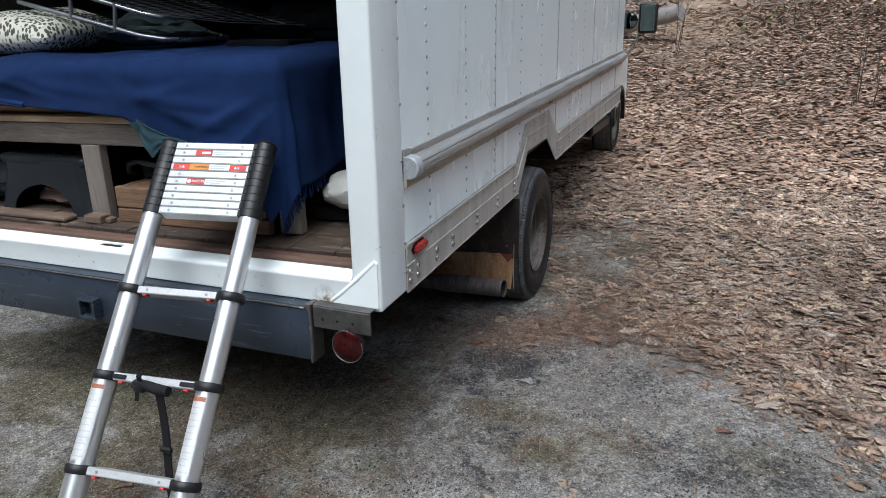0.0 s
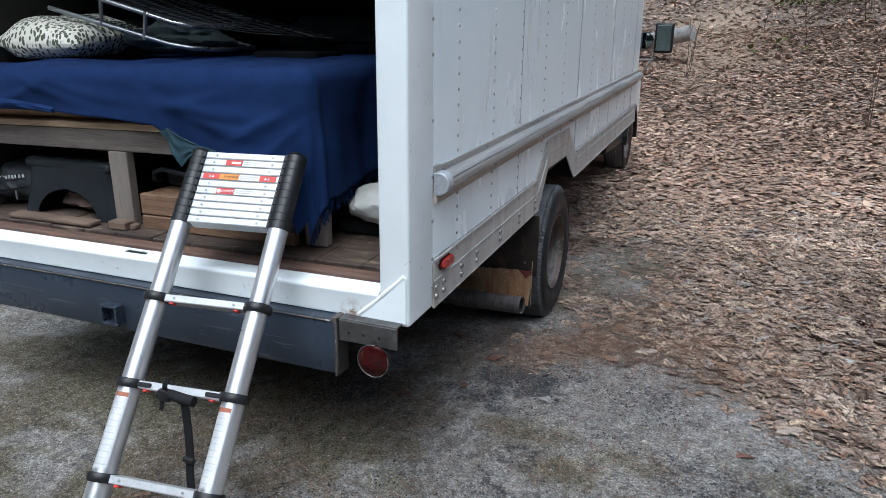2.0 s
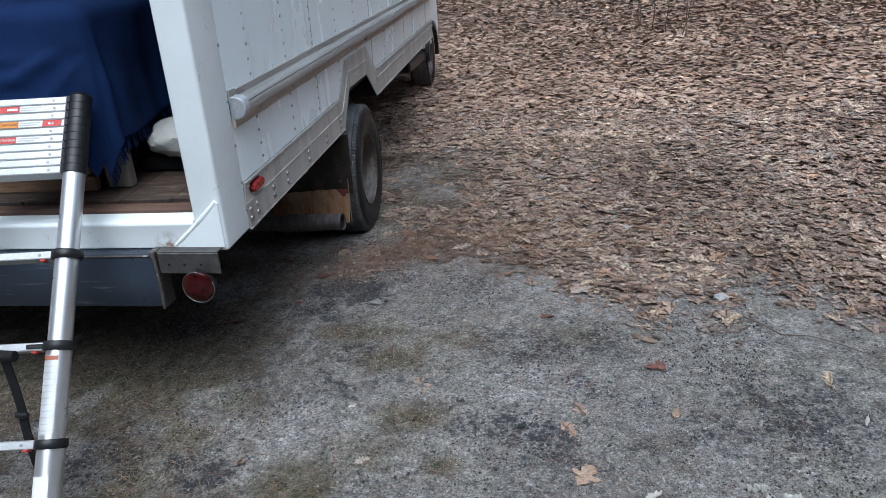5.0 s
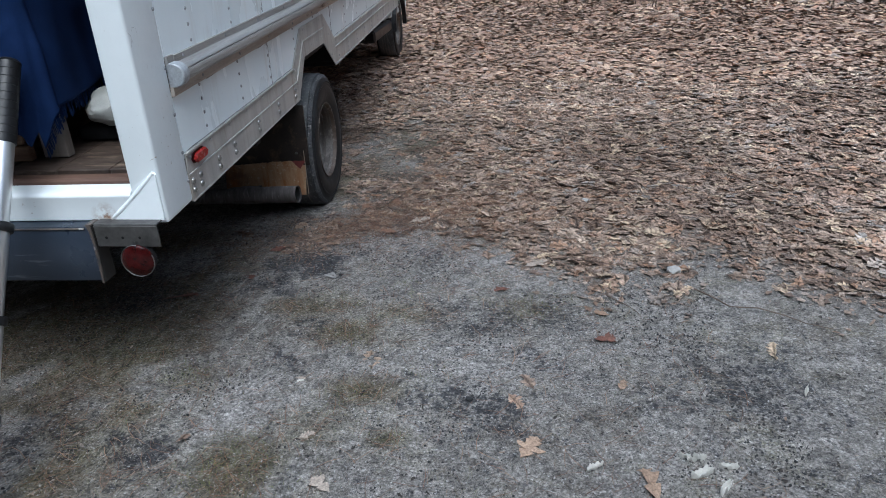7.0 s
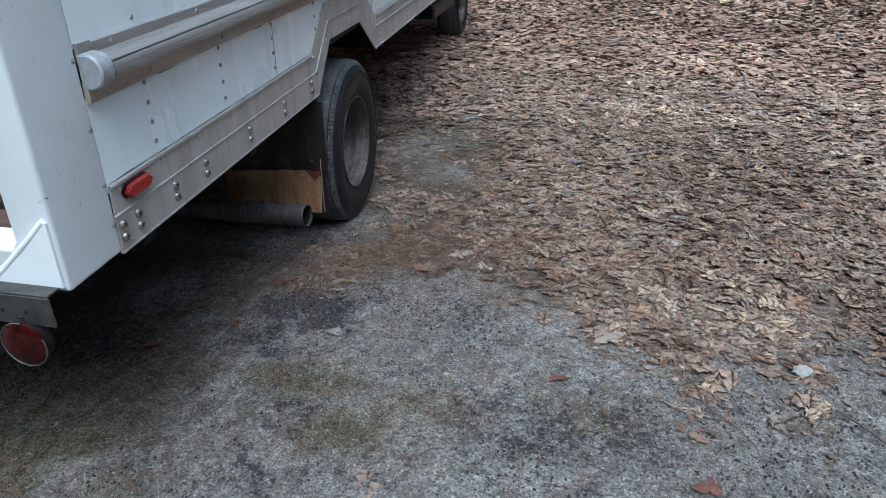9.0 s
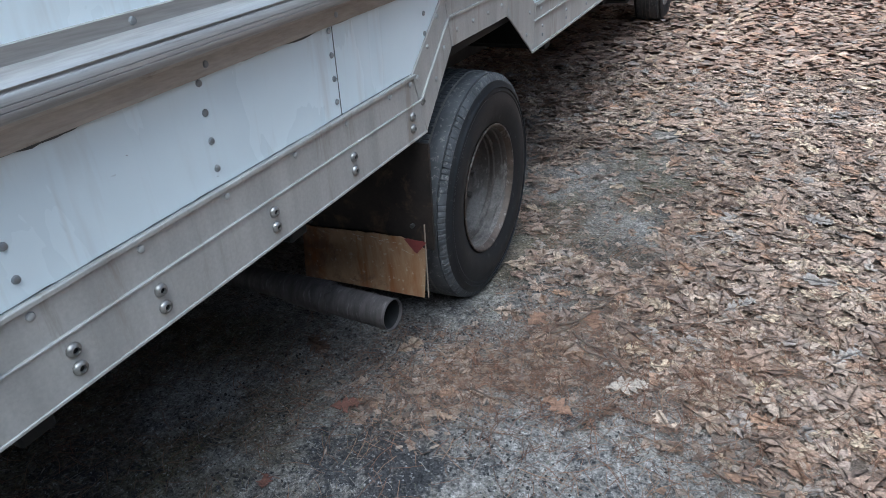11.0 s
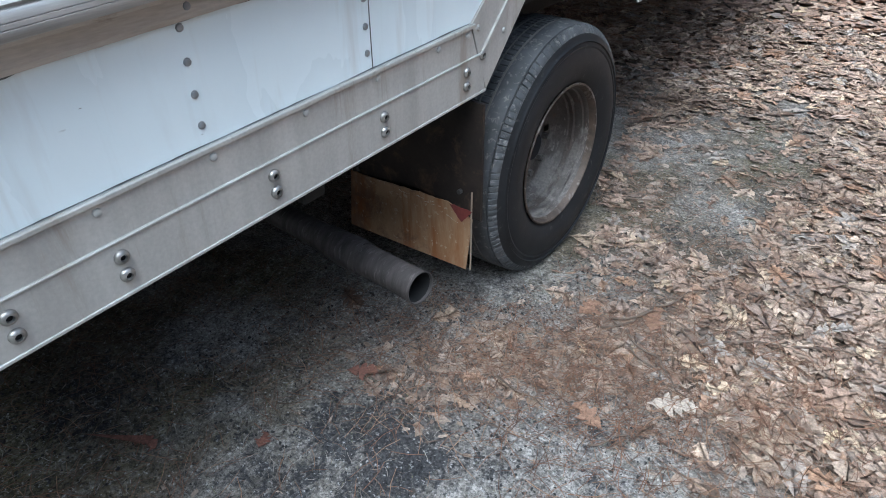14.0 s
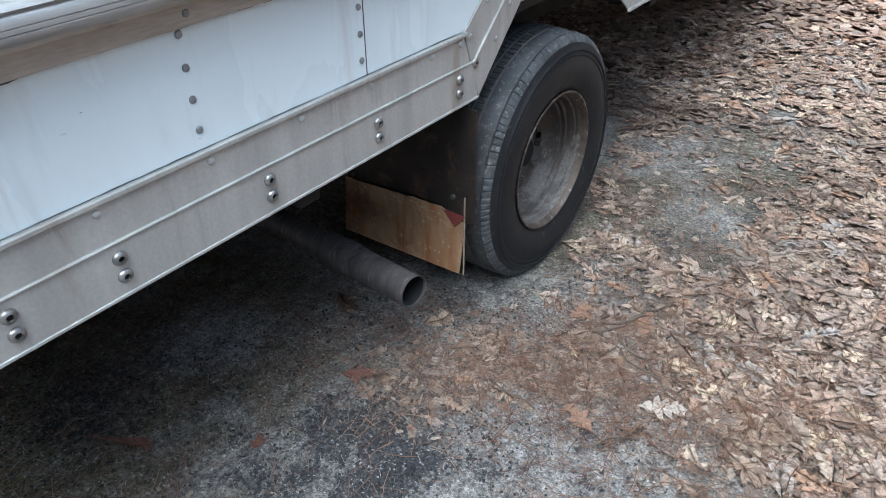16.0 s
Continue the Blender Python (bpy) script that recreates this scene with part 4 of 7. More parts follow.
    scatter("leaf_crumbs", SCRAPS, x, y, rng.rand(n) * 0.004 + 0.003, 0.008 + 0.026 * rng.rand(n) ** 3, 0.2, SCRAP,
            "broken bits of dead leaf", "leaf crumbs", 35)
    needle = [(np.array([(-0.5, -0.010, 0), (0, -0.067, 0.03), (0.5, -0.007, 0), (-0.5, 0.010, 0), (0, -0.047, 0.03), (0.5, 0.007, 0)]),
               np.array([(0, 1, 4, 3), (1, 2, 5, 4)]))]
    x, y = strewn(90000, (-1.0, -0.9), (1.9, 2.9), lambda a, b: np.clip(0.035 + 0.12 * turf_and_shade(a, b) + 0.75 * np.exp(-((a - 0.30) ** 2 / 0.30 + (b - 1.36 - 0.4 * a) ** 2 / 0.06)) + 0.25 * np.exp(-((a - 0.85) ** 2 / 0.35 + (b - 1.6) ** 2 / 0.3)), 0, 1) * off_wheels(a, b), 10)
    n = len(x)
    scatter("pine_needles", needle, x, y, rng.rand(n) * 0.008 + 0.004 + 0.016 * litter(x, y), 0.03 + 0.065 * rng.rand(n), 0.10, NEEDLE,
            "fallen brown pine needles on the soil", "pine needles", 36)


spread_leaves()


def spread_crumbs():
    rng = np.random.RandomState(41)
    crumb = []
    for k in range(6):
        a = rng.rand(5) * 0.6 + np.arange(5) * 2 * np.pi / 5
        r = 0.35 + 0.25 * rng.rand(5)
        pts = [(r[q] * np.cos(a[q]), r[q] * np.sin(a[q]) * 0.8, -0.1) for q in range(5)] + [(0.1 * rng.randn(), 0.1 * rng.randn(), 0.35 + 0.2 * rng.rand())]
        crumb.append((np.array(pts), np.array([(q, (q + 1) % 5, 5) for q in range(5)])))
    bare = lambda a, b: np.clip(1 - litter(a, b) * 1.5, 0, 1) * off_wheels(a, b)
    dark = lambda a, b: bare(a, b) * np.clip(value_noise(a, b, 3.2, 51) * 1.6 + value_noise(a, b, 9.0, 52) * 0.9 - 0.9, 0.10, 1)
    x, y = strewn(42000, (-0.8, -1.0), (2.0, 3.0), dark, 42)
    scatter("soil_crumbs", crumb, x, y, np.full(len(x), 0.001), 0.004 + 0.010 * rng.rand(len(x)) ** 3, 0.3, CHAR,
            "black crumbs of soil and soot", "soil crumbs", 43)
    x, y = strewn(12000, (-1.0, -1.0), (2.8, 3.4), lambda a, b: bare(a, b) * np.clip(value_noise(a, b, 2.6, 54) * 1.8 + value_noise(a, b, 8.0, 55) - 1.0, 0.12, 1), 64)
    scatter("bark_bits", SCRAPS, x, y, rng.rand(len(x)) * 0.003 + 0.003, 0.008 + 0.022 * rng.rand(len(x)) ** 2, 0.2, BARK,
            "dark flakes of bark and rotted leaf on the soil", "bark bits", 65)
    x, y = strewn(1500, (-0.8, -1.0), (2.0, 3.0), lambda a, b: bare(a, b) * np.clip(value_noise(a, b, 4.1, 53) * 2.2 - 0.5, 0.08, 1), 44)
    scatter("gravel", crumb, x, y, np.full(len(x), 0.001), 0.004 + 0.007 * rng.rand(len(x)) ** 4, 0.3, STONE,
            "pale grit lying on the driveway", "gravel", 45)
    # dead stalks matted flat into the soil
    stalks = []
    for k in range(8):
        bow, kink = rng.uniform(-0.16, 0.16), rng.uniform(-0.10, 0.10)
        mid = [(-0.5, 0.0, 0.0), (-0.17, bow, 0.05), (0.17, bow + kink, 0.06), (0.5, kink, 0.0)]
        stalks.append((np.array([(px, py + w * q, pz) for w in (-1, 1) for (px, py, pz), q in zip(mid, (0.012, 0.02, 0.018, 0.008))]),
                       np.array([(q, q + 1, q + 5, q + 4) for q in range(3)])))
    x, y = strewn(100000, (-1.3, -1.1), (2.9, 3.6), lambda a, b: bare(a, b) * np.clip(value_noise(a, b, 7.0, 57) * 1.1 + 0.6 * turf_and_shade(a, b), 0.1, 1), 56)
    scatter("dead_stalks", stalks, x, y, rng.rand(len(x)) * 0.004 + 0.001, 0.010 + 0.034 * rng.rand(len(x)) ** 2.5, 0.12, FIBRE,
            "pale and dark dead stalks matted into the soil", "dead grass", 58)
    blade = [(np.array([(0, -0.02, 0), (0, 0.02, 0), (0.12, -0.013, 0.5), (0.12, 0.013, 0.5), (0.38, 0, 0.85), (0.38, 0.002, 0.85)]),
              np.array([(0, 1, 3, 2), (2, 3, 5, 4)]))]
    grassy = lambda a, b: bare(a, b) * np.clip(turf_and_shade(a, b) * 0.8 + 0.5 * np.clip(value_noise(a, b, 1.9, 61) * 3.0 - 1.7, 0.0, 1), 0, 1)
    greens = ((0.28, -0.49, 0.09), (0.26, -0.34, 0.06), (0.76, -0.26, 0.03), (0.59, -0.03, 0.05), (0.46, 0.33, 0.05), (1.19, 0.57, 0.09), (0.50, -0.12, 0.04), (-0.10, 0.05, 0.06), (0.40, 0.58, 0.04), (0.63, 0.77, 0.04), (0.70, 0.67, 0.03), (0.81, 0.06, 0.05), (0.52, 0.26, 0.04))
    x, y = strewn(34000, (-1.9, -1.3), (2.2, 1.6), grassy, 46)
    scatter("grass", blade, x, y, np.full(len(x), -0.002), 0.010 + 0.022 * rng.rand(len(x)), 0.55, GRASS,
            "short sparse dry grass and moss on the soil", "grass", 47)
    x, y = [], []
    for cx, cy, r in greens:
        n = int(80000 * r * r)
        x.append(cx + rng.randn(n) * r * 1.1)
        y.append(cy + rng.randn(n) * r * 0.8)
    x, y = np.concatenate(x), np.concatenate(y)
    scatter("moss_tufts", blade, x, y, np.full(len(x), -0.002), 0.012 + 0.022 * rng.rand(len(x)), 0.6, GREEN_MOSS,
            "small tufts of yellow-green moss on the soil", "moss", 48)


spread_crumbs()


# ---- the truck ----
truck = thing("box_truck", (-1.2, 2.4, 0.0), "white box truck with open rear, aluminium skirt and rub rail", "truck")
W = 2.40
ROOF = 2.86
BACK_Y, FRONT_Y = 0.19, 5.07


def rivet_mesh(radius, height, material, name="rivet"):
    bm = bmesh.new()
    sides, rings = 8, []
    for r, x in ((radius, 0.0), (radius * 0.8, height * 0.7), (radius * 0.35, height)):
        rings.append([bm.verts.new((x, r * math.cos(2 * math.pi * k / sides), r * math.sin(2 * math.pi * k / sides))) for k in range(sides)])
    for a, b in zip(rings, rings[1:]):
        for k in range(sides):
            bm.faces.new((a[k], a[(k + 1) % sides], b[(k + 1) % sides], b[k]))
    bm.faces.new(rings[-1])
    bmesh.ops.recalc_face_normals(bm, faces=bm.faces)
    return mesh_of(name, bm, material, True)


def bolt_mesh():
    """A round-headed bolt with a socket in its crown, blackened to paint the socket's shade."""
    bm = bmesh.new()
    sides, rings = 12, []
    for r, x in ((0.0125, 0.0), (0.0122, 0.003), (0.0095, 0.0065), (0.0058, 0.0078), (0.0050, 0.0030)):
        rings.append([bm.verts.new((x, r * math.cos(2 * math.pi * k / sides), r * math.sin(2 * math.pi * k / sides))) for k in range(sides)])
    for a, b in zip(rings, rings[1:]):
        for k in range(sides):
            bm.faces.new((a[k], a[(k + 1) % sides], b[(k + 1) % sides], b[k]))
    bm.faces.new(rings[-1])
    bmesh.ops.recalc_face_normals(bm, faces=bm.faces)
    me = mesh_of("bolt", bm, BOLT, True)
    me.materials.append(SOOT_AND_SHADE)
    for p in me.polygons:
        if p.center.yz.length < 0.0051:
            p.material_index = 1
    return me


RIVET_ME = rivet_mesh(0.0068, 0.0042, RIVET)
RIVET_PALE = rivet_mesh(0.0075, 0.0045, PALE_RIVET)
BOLT_ME = bolt_mesh()


def put(me, name, x, y, z, parent):
    ob = new(name, me)
    ob.location = (x, y, z + RAKE * y)
    ob.parent = parent
    if parent.data is None:
        ob.matrix_parent_inverse = Matrix.Translation(parent.location).inverted()
    return ob


ARCH_OUT = [(1.469, 0.786), (1.664, 0.956), (2.155, 0.959), (2.388, 0.788)]
SEAMS = [BACK_Y, 1.161, 2.35, 3.51, 4.69, FRONT_Y]
COLUMNS = [0.404, 0.781, 1.161, 1.558, 1.957, 2.35, 2.74, 3.13, 3.51, 3.91, 4.30, 4.69]


def arch_height(y):
    """Upper edge of the skirt and wheel arch along the side."""
    ys, zs = [p[0] for p in ARCH_OUT], [p[1] for p in ARCH_OUT]
    return float(np.interp(y, ys, zs)) if ys[0] < y < ys[-1] else 0.786


def side_panels():
    for n, (a, b) in enumerate(zip(SEAMS, SEAMS[1:])):
        a2, b2 = a + 0.0012, b - 0.0012
        up = part("side_panel", box((-0.022, a2, 1.100), (0.0 - 0.0006 * (n % 2), b2, ROOF - 0.06), 0.0012), WHITE, truck, rake=True)
        knots = sorted({a2, b2, *[p[0] for p in ARCH_OUT if a2 < p[0] < b2]})
        poly = [(y, arch_height(y) - 0.012) for y in knots] + [(b2, 0.992), (a2, 0.992)]
        low = part("side_panel", prism(poly, 0, -0.022, -0.0006 * (n % 2), 0.0), WHITE, truck, rake=True)
        for c in COLUMNS:
            if not (a - 0.02 < c <= b + 0.001 and c > a + 0.02):
                continue
            off = 0.012 if c in SEAMS else 0.0
            for k in range(17):
                put(RIVET_ME, "rivet", 0.0, c - off, 1.128 + 0.052 * k, up)
            for k in range(4):
                z = 0.975 - 0.0497 * k
                if z > arch_height(c - off) + 0.012:
                    put(RIVET_ME, "rivet", 0.0, c - off, z, low)


side_panels()


def panel_seams():
    def grime(z0, z1, a, b, x, seed):
        """An uneven dark line of dirt and broken sealant along a joint."""
        n = int((b - a) / 0.012)
        def f(u, v):
            y = a + (b - a) * u
            k = max(0.12, 0.55 + 1.3 * noise.noise(Vector((y * 9, seed, 0))) + 0.6 * noise.noise(Vector((y * 47, seed, 2))))
            return Vector((x, y, z0 + (z1 - z0) * v * k))
        return grid_sheet(n, 1, f, 0.0006)

    part("joint_sealant", grime(0.7932, 0.7955, 0.195, 1.475, 0.0012, 1.0), SEAL, truck, "cracked dark sealant above the skirt", rake=True)
    part("joint_sealant", grime(0.7935, 0.7965, 2.41, 5.06, 0.0012, 3.0), SEAL, truck, rake=True)
    part("joint_sealant", grime(0.9845, 0.9800, 0.195, 5.06, 0.0012, 5.0), SEAL, truck, "dirt line under the rub rail", rake=True)
    for y in SEAMS[1:-1]:
        part("panel_seam", box((-0.002, y - 0.001, 1.112), (0.0008, y + 0.001, ROOF - 0.06), 0.0), SEAL, truck, "dark sealed panel joint" if y == SEAMS[1] else "", rake=True)
        part("panel_seam", box((-0.002, y - 0.001, arch_height(y) + 0.004), (0.0008, y + 0.001, 0.984), 0.0), SEAL, truck, rake=True)


panel_seams()


def skirt():
    """Aluminium skirt along the bottom edge, angled up over the wheel."""
    def plate(poly, name="skirt_panel"):
        return part(name, prism(poly, 0, 0.0, 0.006, 0.001), ALU, truck, rake=True)

    def bar(a, b, lo, hi, x):
        return prism([(a, lo), (b, lo), (b, hi), (a, hi)], 0, 0.005, x, 0.0015)

    rear = plate([(0.182, 0.622), (1.531, 0.622), (1.469, 0.792), (0.192, 0.792)])
    part("lower_flange", prism([(0.182, 0.626), (1.527, 0.626), (1.505, 0.716), (0.186, 0.716)], 0, 0.0055, 0.0085, 0.001), ALU, rear, rake=True)
    part("bead", bar(0.184, 1.505, 0.7145, 0.7195, 0.0115), ALU, rear, rake=True)
    part("bead", bar(0.19, 1.480, 0.784, 0.793, 0.012), ALU, rear, rake=True)
    part("bead", bar(0.182, 1.530, 0.620, 0.627, 0.0105), ALU, rear, rake=True)
    up = plate([(1.534, 0.622), (1.702, 0.805), (1.664, 0.957), (1.473, 0.793)])
    part("bead", prism([(1.505, 0.705), (1.684, 0.880), (1.682, 0.889), (1.502, 0.714)], 0, 0.005, 0.0115, 0.001), ALU, up, rake=True)
    over = plate([(1.705, 0.806), (2.120, 0.801), (2.153, 0.960), (1.668, 0.958)])
    part("bead", prism([(1.688, 0.884), (2.134, 0.880), (2.135, 0.888), (1.687, 0.892)], 0, 0.005, 0.0115, 0.001), ALU, over, rake=True)
    down = plate([(2.124, 0.800), (2.366, 0.622), (2.386, 0.788), (2.157, 0.959)])
    front = plate([(2.370, 0.622), (5.07, 0.622), (5.07, 0.788), (2.390, 0.788)])
    part("bead", bar(2.375, 5.07, 0.7275, 0.734, 0.0125), ALU, front, rake=True)
    part("bead", bar(2.402, 5.07, 0.776, 0.786, 0.012), ALU, front, rake=True)
    part("bead", bar(2.352, 5.07, 0.622, 0.632, 0.0125), ALU, front, rake=True)
    for y in (0.203, 0.265, 0.436, 0.600, 0.890, 1.175, 1.452):
        for z in (0.690, 0.6575):
            put(BOLT_ME, "bolt", 0.009, y, z, rear)
    for y in (0.220, 0.400, 0.589, 0.785, 0.981, 1.167, 1.355, 1.457):
        put(RIVET_PALE, "rivet", 0.006, y, 0.7715, rear)
    put(BOLT_ME, "bolt", 0.006, 1.514, 0.712, up)
    for y, z in ((1.497, 0.779), (1.56, 0.842), (1.62, 0.905), (1.60, 0.745), (1.655, 0.815)):
        put(RIVET_PALE, "rivet", 0.006, y, z, up)
    for y in (1.72, 1.83, 1.94, 2.05):
        put(RIVET_PALE, "rivet", 0.006, y, 0.945, over)
        put(RIVET_PALE, "rivet", 0.006, y + 0.02, 0.845, over)
    for y, z in ((2.16, 0.90), (2.25, 0.83), (2.33, 0.77), (2.30, 0.70)):
        put(RIVET_PALE, "rivet", 0.006, y, z, down)
    for k in range(9):
        for z in (0.694, 0.662):
            put(RIVET_ME, "bolt", 0.006, 2.47 + 0.29 * k, z, front)
        put(RIVET_PALE, "rivet", 0.006, 2.45 + 0.28 * k, 0.760, front)


skirt()


def rub_rail():
    rail = part("rub_rail", prism([(0.0, 1.030), (0.046, 1.030), (0.053, 1.034), (0.056, 1.040), (0.056, 1.044), (0.0545, 1.045), (0.056, 1.046), (0.056, 1.051), (0.0545, 1.052), (0.056, 1.053), (0.0555, 1.060), (0.053, 1.0645), (0.0475, 1.0655), (0.0470, 1.0690), (0.0515, 1.0700), (0.048, 1.075),
                                   (0.040, 1.080), (0.030, 1.083), (0.0165, 1.085), (0.0125, 1.0855), (0.013, 1.108), (0.0, 1.108)], 1, 0.236, 5.06),
                ALU_RAIL, truck, "dull extruded aluminium rub rail", True, True)
    part("flange", prism([(0.0, 0.985), (0.010, 0.985), (0.013, 0.993), (0.013, 1.016), (0.022, 1.028), (0.0, 1.028)], 1, 0.1905, 5.06),
         ALU_DIRTY, rail, "brown-stained lower flange", False, True)
    part("flange", prism([(0.0, 1.085), (0.010, 1.085), (0.010, 1.112), (0.0, 1.112)], 1, 0.1905, 0.2345), ALU_RAIL, rail, "", False, True)
    part("end_cap", prism([(0.0, 1.014), (0.016, 1.014)] + [(0.024 + 0.034 * math.cos(a), 1.0525 + 0.0385 * math.sin(a)) for a in [radians(-85 + 17 * k) for k in range(11)]] + [(0.016, 1.091), (0.0, 1.091)], 1, 0.1885, 0.2355, 0.004), CAST, rail, "scuffed cast end cap", True, True)
    for k in range(13):
        put(RIVET_ME, "rivet", 0.0130, 0.30 + 0.375 * k, 1.097, rail)
        put(RIVET_ME, "rivet", 0.0120, 0.42 + 0.372 * k, 1.004, rail)


rub_rail()


def box_body():
    post = part("corner_post", box((-0.103, 0.0, 0.624), (0.003, BACK_Y, ROOF), 0.010, 3), POST_WHITE, truck, "white steel corner post", True, True)
    for z in (0.70, 0.80, 0.93, 1.08, 1.26, 1.46, 1.565, 1.70, 1.85, 2.0):
        put(RIVET_ME, "rivet", 0.003, 0.178, z, post)
    gus = part("gusset", prism([(-0.182, 0.638), (-0.006, 0.638), (-0.006, 0.794), (-0.018, 0.794)], 1, -0.0068, 0.002, 0.0015), POST_WHITE, truck, rake=True)
    part("bead", tube([(-0.186, -0.0005, 0.640), (-0.155, -0.0013, 0.6655), (-0.12, -0.0007, 0.6955), (-0.085, -0.0014, 0.7275), (-0.05, -0.0008, 0.7595), (-0.012, -0.0011, 0.797)], [0.0070, 0.0086, 0.0078, 0.0088, 0.0080, 0.0074], 12), POST_WHITE, gus, smooth=True)
    part("corner_post", box((-W - 0.004, 0.0, 0.624), (-W + 0.105, BACK_Y, ROOF), 0.010, 3), POST_WHITE, truck, smooth=True, rake=True)
    lip = [(0.002, 0.636), (-0.003, 0.640), (-0.004, 0.646), (-0.004, 0.712), (-0.0065, 0.718), (-0.006, 0.7245), (-0.002, 0.730), (0.005, 0.733), (0.014, 0.7335)]
    sill = part("rear_sill", prism(lip + [(0.062, 0.738), (0.062, 0.636)], 0, -W + 0.105, -1.245), POST_WHITE, truck, "white steel door sill", True, True)
    part("sill_face", prism(lip + [(0.062, 0.738), (0.062, 0.636)], 0, -1.135, -0.105), POST_WHITE, sill, "", True, True)
    part("sill_face", prism(lip + [(0.024, 0.7345), (0.024, 0.636)], 0, -1.245, -1.135), POST_WHITE, sill, "", True, True)
    part("sill_top", box((-1.245, 0.050, 0.640), (-1.135, 0.062, 0.7375), 0.001), POST_WHITE, sill, rake=True)
    # black block, nearly flush, stands in for the shade down in the slot
    part("latch_slot", box((-1.2445, 0.0245, 0.642), (-1.1355, 0.0495, 0.7325), 0.001), SOOT_AND_SHADE, sill, "black fill painting the shade inside the latch slot", rake=True)
    part("header", box((-W + 0.105, 0.0, 2.55), (-0.105, 0.06, ROOF), 0.006), POST_WHITE, truck, rake=True)
    # floor of short boards with a rotted edge
    part("deck_edge", box((-W + 0.045, 0.0635, 0.690), (-0.045, 0.118, 0.756), 0.008), DECK_EDGE, truck, "rotted reddish wooden deck edge", rake=True)
    well = (1.43, 2.44)  # the floor is cut away over the rear wheels
    for k in range(12):
        a = -W + 0.045 + k * 0.1925
        for y0, y1 in (((0.124, 5.03),) if k < 9 else ((0.124, well[0]), (well[1], 5.03))):
            part("deck_board", box((a + 0.002, y0, 0.700), (a + 0.1905, y1, 0.764 + 0.002 * (k % 3)), 0.003), DECK, truck, rake=True)
    part("subfloor", box((-W + 0.03, 0.065, 0.625), (-0.63, 5.03, 0.684), 0.004), UNDER, truck, rake=True)
    part("subfloor", box((-0.629, 0.065, 0.625), (-0.028, well[0], 0.684), 0.004), UNDER, truck, rake=True)
    part("subfloor", box((-0.629, well[1], 0.625), (-0.028, 5.03, 0.684), 0.004), UNDER, truck, rake=True)
    house = part("wheel_housing", box((-0.62, well[0] + 0.002, 0.962), (-0.047, well[1] - 0.002, 0.978), 0.002), UNDER, truck, "black housing over the rear wheel", rake=True)
    part("housing_wall", box((-0.628, well[0] + 0.002, 0.686), (-0.6205, well[1] - 0.002, 0.978), 0.002), UNDER, house, rake=True)
    for y0, y1 in ((well[0] + 0.002, well[0] + 0.010), (well[1] - 0.010, well[1] - 0.002)):
        part("housing_wall", box((-0.62, y0, 0.630), (-0.030, y1, 0.961), 0.002), UNDER, house, rake=True)
    part("wall_lining", box((-0.045, BACK_Y + 0.002, 0.766), (-0.024, 5.03, ROOF - 0.065), 0.001), SHADED_LINER, truck, rake=True)
    part("side_wall", box((-W, BACK_Y + 0.002, 0.63), (-W + 0.04, 5.03, ROOF - 0.065), 0.002), WHITE, truck, rake=True)
    part("wall_lining", box((-W + 0.042, BACK_Y + 0.002, 0.769), (-W + 0.06, 5.03, ROOF - 0.066), 0.001), SHADED_LINER, truck, rake=True)
    part("front_wall", box((-W, 5.032, 0.63), (-0.024, 5.07, ROOF - 0.065), 0.002), SHADED_LINER, truck, rake=True)
    part("roof", box((-W - 0.003, 0.0, ROOF + 0.001), (0.003, 5.08, ROOF + 0.04), 0.01, 2), WHITE, truck, rake=True)
    part("roof_lining", box((-W + 0.04, 0.065, ROOF - 0.055), (-0.03, 5.03, ROOF - 0.003), 0.002), SHADED_LINER, truck, rake=True)
    part("roof_rail", box((-0.030, BACK_Y + 0.001, ROOF - 0.058), (0.003, 5.07, ROOF - 0.001), 0.006), ALU, truck, rake=True)


box_body()


